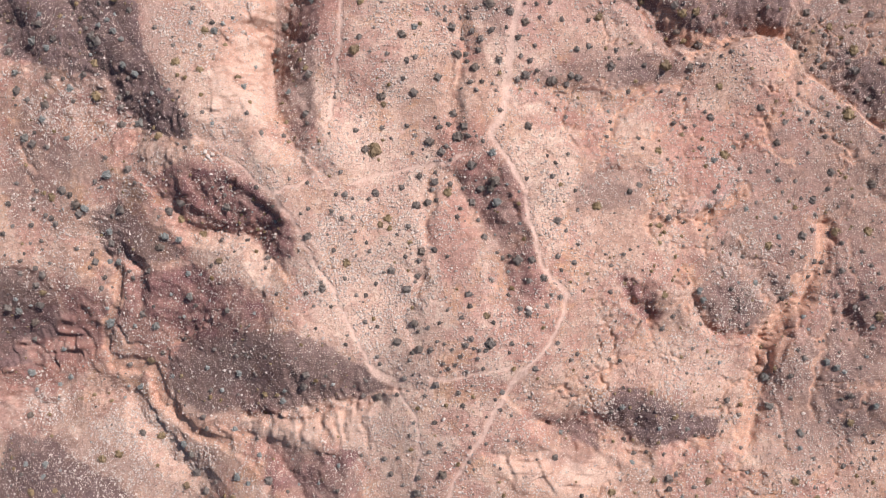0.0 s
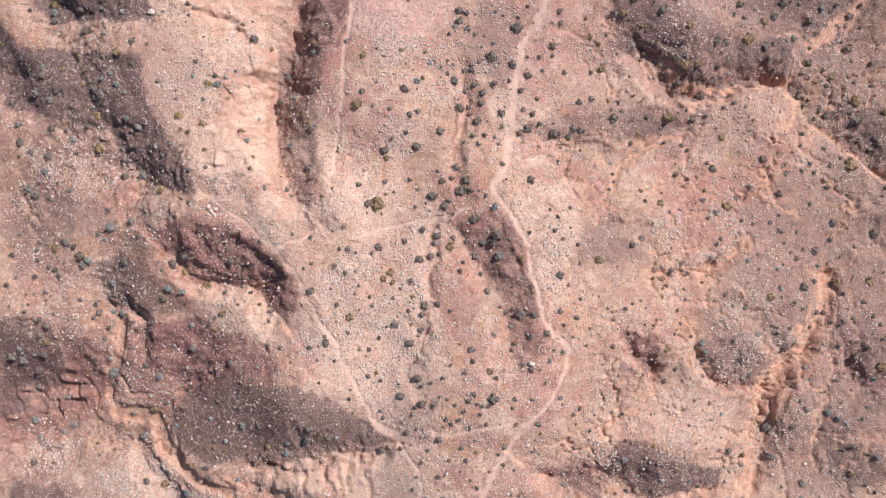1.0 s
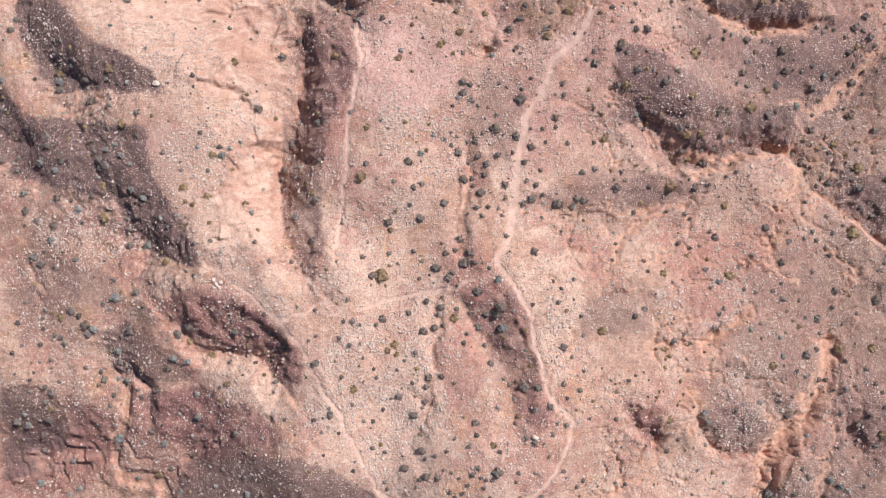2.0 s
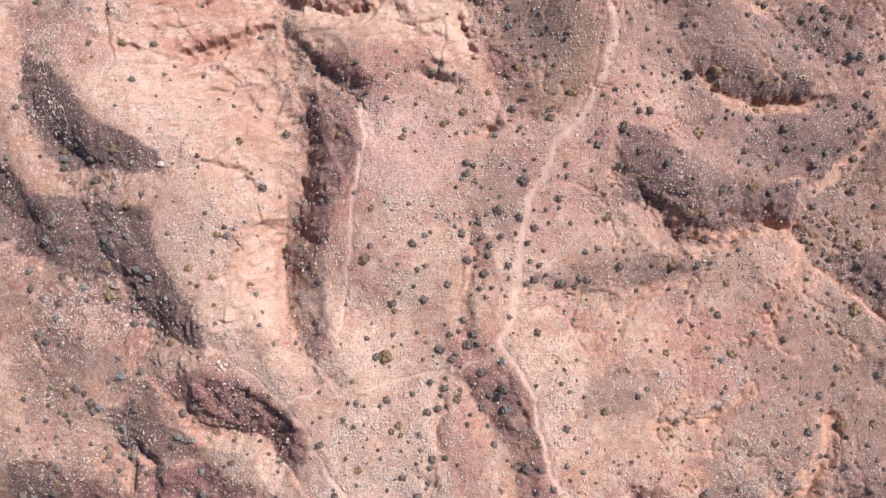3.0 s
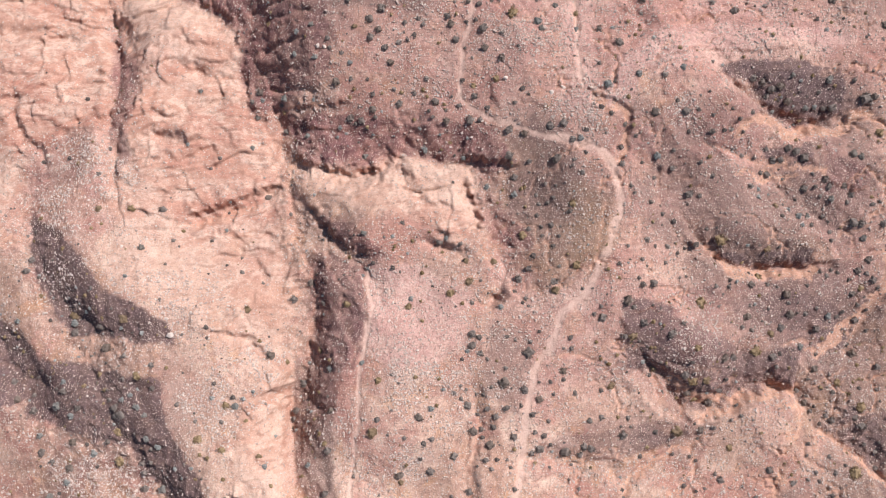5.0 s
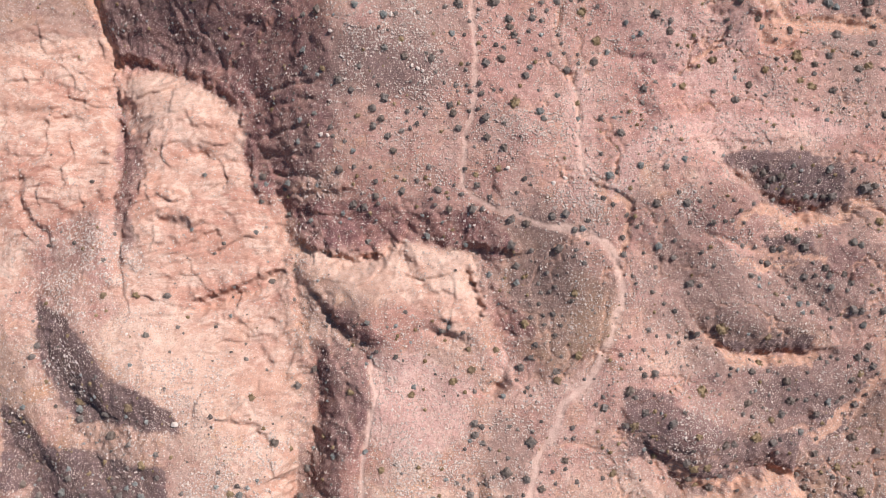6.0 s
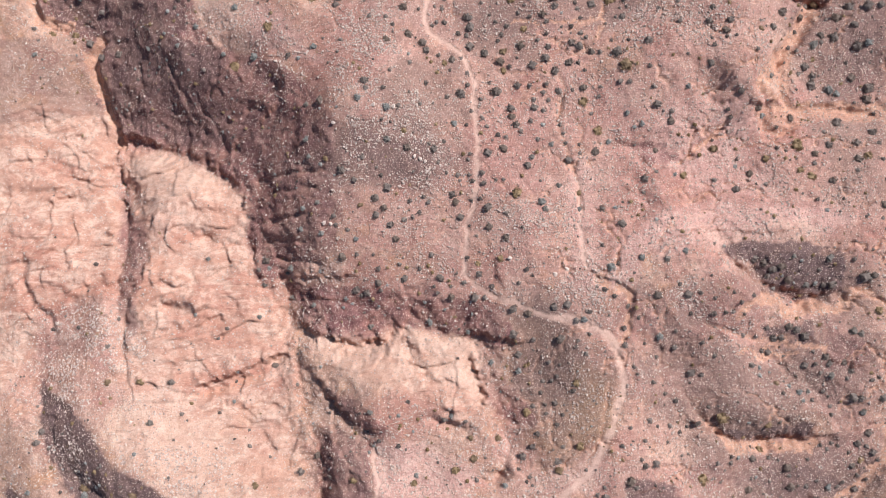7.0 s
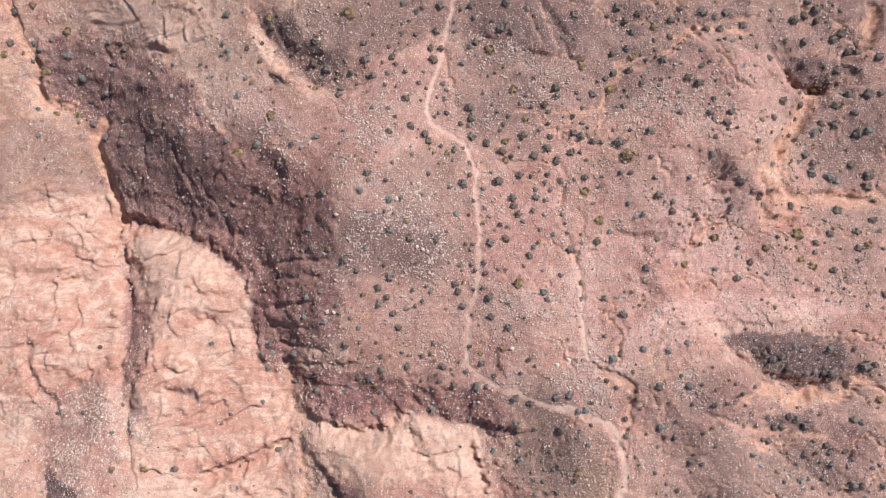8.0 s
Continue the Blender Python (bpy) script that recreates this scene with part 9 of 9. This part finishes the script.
def low_growth(name, kind_name, mat, n, lo, hi, count, seed, weight, label):
    """Many small shrubs in one mesh."""
    rng = np.random.default_rng(seed)
    x, y = inside(n * 6, rng)
    keep = (rng.uniform(size=x.size) < weight(x, y)) & clear_of(x, y, 1.2)
    x, y = x[keep][:n], y[keep][:n]
    size = lo + (hi - lo) * rng.uniform(size=x.size) ** 2.2
    small = [p[1:] for p in PLANTS if p[0] == kind_name and p[3] < SINGLE[kind_name]]
    if small:
        px, py, pw = np.array(small).T
        x, y, size = np.concatenate([px, x]), np.concatenate([py, y]), np.concatenate([pw, size])
    z = at(HEIGHT, x, y)
    models = [leaves(rng, count * 6 // 10, 1.0, 0.52, 0.115, 3, 1) for _ in range(8)]
    verts, faces, k = [], [], 0
    for i in range(x.size):
        v, f = models[i % 8]
        s = size[i]
        t = rng.uniform(0, 6.28)
        c, d = math.cos(t) * s, math.sin(t) * s
        verts.append(np.stack([x[i] + v[:, 0] * c - v[:, 1] * d, y[i] + v[:, 0] * d + v[:, 1] * c, z[i] - 0.05 + v[:, 2] * s], 1))
        faces.append(f + k)
        k += len(v)
    ob = new(name, mesh_of(name, np.concatenate(verts), np.concatenate(faces), mat))
    tagged(ob, label, "plants", kind="stuff")


def growth(x, y):
    """How readily plants grow: in clumps, more on gravel and in gullies, none on trails and little on rock."""
    m = {k: at(v, x, y) for k, v in MASKS.items()}
    clump = smooth(0.5 + 1.1 * fbm(x, y, 11, 3))
    w = (0.2 + 0.8 * clump) * (0.35 + 0.5 * m["gravel"] + 0.4 * m["olive"] + 0.3 * m["cut"] + 0.12 * (x > 25))
    return w * (1 - 0.85 * m["rock"]) * (1 - 0.6 * m["pale"]) * (1 - m["trail"]) * (1 - 0.8 * m["wash"])


low_growth("low_shrubs", "shrub", GREEN, 2600, 0.22, 0.72, 80, 5, lambda x, y: growth(x, y), "scattered small dark green desert shrubs")
low_growth("pale_brush", "brush", GREY, 1300, 0.25, 0.8, 80, 6, lambda x, y: growth(x, y) * np.clip(at(MASKS["cut"], x, y) * 2 + at(MASKS["purple"], x, y) + 0.1, 0, 1), "scattered small silver grey brush on slopes")
low_growth("dry_grass", "bush", STRAW, 1500, 0.25, 1.0, 80, 8, lambda x, y: growth(x, y), "scattered dry straw coloured grass tufts")


def stones(name, n, lo, hi, bend, seed, weight, label):
    rng = np.random.default_rng(seed)
    x, y = inside(n * 6, rng)
    keep = rng.uniform(size=x.size) < weight(x, y)
    x, y = x[keep][:n], y[keep][:n]
    n = x.size
    z = at(HEIGHT, x, y)
    s = lo + (hi - lo) * rng.uniform(size=n) ** bend
    base = np.array([(-1, -1, -1), (1, -1, -1), (1, 1, -1), (-1, 1, -1), (-1, -1, 1), (1, -1, 1), (1, 1, 1), (-1, 1, 1)], float)
    quads = np.array([(4, 5, 6, 7), (0, 1, 5, 4), (1, 2, 6, 5), (2, 3, 7, 6), (3, 0, 4, 7)])
    v = base[None] * np.where(base[None, :, 2:] > 0, 0.68, 1.0) + rng.uniform(-0.42, 0.42, (n, 8, 3))
    v = v * 0.5 * s[:, None, None] * np.stack([rng.uniform(0.75, 1.25, n), rng.uniform(0.7, 1.1, n), rng.uniform(0.5, 0.85, n)], -1)[:, None]
    t = rng.uniform(0, 6.28, n)[:, None]
    vx, vy = v[..., 0] * np.cos(t) - v[..., 1] * np.sin(t), v[..., 0] * np.sin(t) + v[..., 1] * np.cos(t)
    verts = np.stack([x[:, None] + vx, y[:, None] + vy, z[:, None] + v[..., 2] + 0.14 * s[:, None]], -1)
    faces = (quads[None] + 8 * np.arange(n)[:, None, None]).reshape(-1, 4)
    tagged(new(name, mesh_of(name, verts.reshape(-1, 3), faces, STONE)), label, "stones", kind="stuff")


def litter(x, y):
    m = {k: at(v, x, y) for k, v in MASKS.items()}
    clump = smooth(0.42 + 1.9 * fbm(x + 200, y, 9, 5, 0.65))
    w = (0.1 + 0.9 * clump) * (0.4 - 0.22 * m["gravel"] - 0.2 * m["purple"] + 0.8 * m["stony"])
    return w * (1 - 0.5 * m["gravel"]) * (1 - 0.75 * m["rock"] * (1 - m["stony"])) * (1 - 0.9 * m["trail"]) * (1 - 0.5 * m["wash"])


stones("loose_stones", 56000, 0.15, 0.40, 2.6, 21, litter, "loose pale sandstone rubble and cobbles on the ground")


def chips(n, lo, hi, seed):
    """The smallest loose stones: four-sided chips."""
    rng = np.random.default_rng(seed)
    x, y = inside(n * 4, rng)
    keep = rng.uniform(size=x.size) < 0.25 + 0.75 * litter(x, y)
    keep &= (at(MASKS["trail"], x, y) < 0.4) & (rng.uniform(size=x.size) > 0.6 * at(MASKS["gravel"], x, y) + 0.7 * at(MASKS["purple"], x, y))
    x, y = x[keep][:n], y[keep][:n]
    n = x.size
    s = lo + (hi - lo) * rng.uniform(size=n) ** 2
    base = np.array([(-1, -1, -0.5), (1, -1, -0.5), (1, 1, -0.5), (-1, 1, -0.5), (0, 0, 0.9)], float)
    v = (base[None] + rng.uniform(-0.45, 0.45, (n, 5, 3))) * 0.5 * s[:, None, None]
    t = rng.uniform(0, 6.28, n)[:, None]
    vx, vy = v[..., 0] * np.cos(t) - v[..., 1] * np.sin(t), v[..., 0] * np.sin(t) + v[..., 1] * np.cos(t)
    verts = np.stack([x[:, None] + vx, y[:, None] + vy, at(HEIGHT, x, y)[:, None] + v[..., 2] + 0.15 * s[:, None]], -1)
    sides = np.array([(0, 1, 4), (1, 2, 4), (2, 3, 4), (3, 0, 4)])
    faces = (sides[None] + 5 * np.arange(n)[:, None, None]).reshape(-1, 3)
    tagged(new("stone_chips", mesh_of("stone_chips", verts.reshape(-1, 3), faces, STONE)), "small pale stone chips strewn over bare soil", "stones", kind="stuff")


chips(115000, 0.09, 0.24, 23)


def rock_shape(seed, detail=2):
    """A weathered block: a ball broken by a few flat faces, then roughened."""
    rng = np.random.default_rng(seed)
    bm = bmesh.new()
    bmesh.ops.create_icosphere(bm, subdivisions=detail, radius=0.5)
    v = np.array([p.co[:] for p in bm.verts])
    f = np.array([[q.index for q in p.verts] for p in bm.faces])
    bm.free()
    for _ in range(7):
        n = rng.normal(size=3)
        n /= np.linalg.norm(n)
        over = np.maximum(v @ n - rng.uniform(0.26, 0.4), 0)
        v -= over[:, None] * n * 0.9
    v *= 1 + rng.uniform(-0.06, 0.06, (len(v), 1))
    return v * np.array([1.0, rng.uniform(0.7, 0.95), rng.uniform(0.55, 0.8)]), f


def cobbles(n, lo, hi, seed):
    rng = np.random.default_rng(seed)
    x, y = inside(n * 8, rng)
    keep = rng.uniform(size=x.size) < litter(x, y) ** 2
    x, y = x[keep][:n], y[keep][:n]
    z = at(HEIGHT, x, y)
    shapes = [rock_shape(300 + k, 1) for k in range(10)]
    verts, faces, k = [], [], 0
    for i in range(x.size):
        v, f = shapes[i % 10]
        s, t = lo + (hi - lo) * rng.uniform() ** 3, rng.uniform(0, 6.28)
        c, d = s * math.cos(t), s * math.sin(t)
        verts.append(np.stack([x[i] + v[:, 0] * c - v[:, 1] * d, y[i] + v[:, 0] * d + v[:, 1] * c, z[i] + s * (v[:, 2] + 0.12)], 1))
        faces.append(f + k)
        k += len(v)
    ob = new("cobbles", mesh_of("cobbles", np.concatenate(verts), np.concatenate(faces), STONE))
    tagged(ob, "larger pale sandstone blocks scattered among the rubble", "stones", kind="stuff")


cobbles(4200, 0.28, 0.62, 22)

# boulders that stand out: x, y, width
BOULDERS = [(13.0, -9.0, 1.09), (-36.8, 15.0, 0.81), (-36.3, 14.3, 0.81), (-35.6, 14.6, 0.71), (-35.9, 13.8, 0.71), (-36.8, 13.8, 0.61), (0.1, -26.0, 0.70), (12.6, -21.7, 0.70), (59.4, -27.1, 0.75), (53.8, -28.8, 0.64), (-47.2, 46.5, 1.36), (-23.6, 94.7, 0.89), (-22.5, 94.6, 0.78), (-14.7, 114.1, 0.87), (-11.5, 113.9, 0.87), (-21.5, 111.3, 0.77), (-8.1, 105.8, 0.77), (-7.1, 105.4, 0.77), (7.8, 88.7, 0.88), (15.2, 86.1, 0.98), (17.1, 86.9, 0.87), (-6.3, 105.0, 0.66)]
BLOCKS = [mesh_of("boulder", *rock_shape(500 + k, 3), STONE) for k in range(6)]
for n_block, (x, y, w) in enumerate(BOULDERS):
    z = float(at(HEIGHT, np.array([x]), np.array([y]))[0])
    ob = new("boulder", BLOCKS[n_block % 6])
    ob.matrix_world = pose(x, y, z + 0.12 * w, 0, 0, n_block * 71 % 360) @ Matrix.Diagonal((w, w, w, 1))
    tagged(ob, "pale weathered sandstone boulder lying on bare soil", "boulder", "loose boulders")
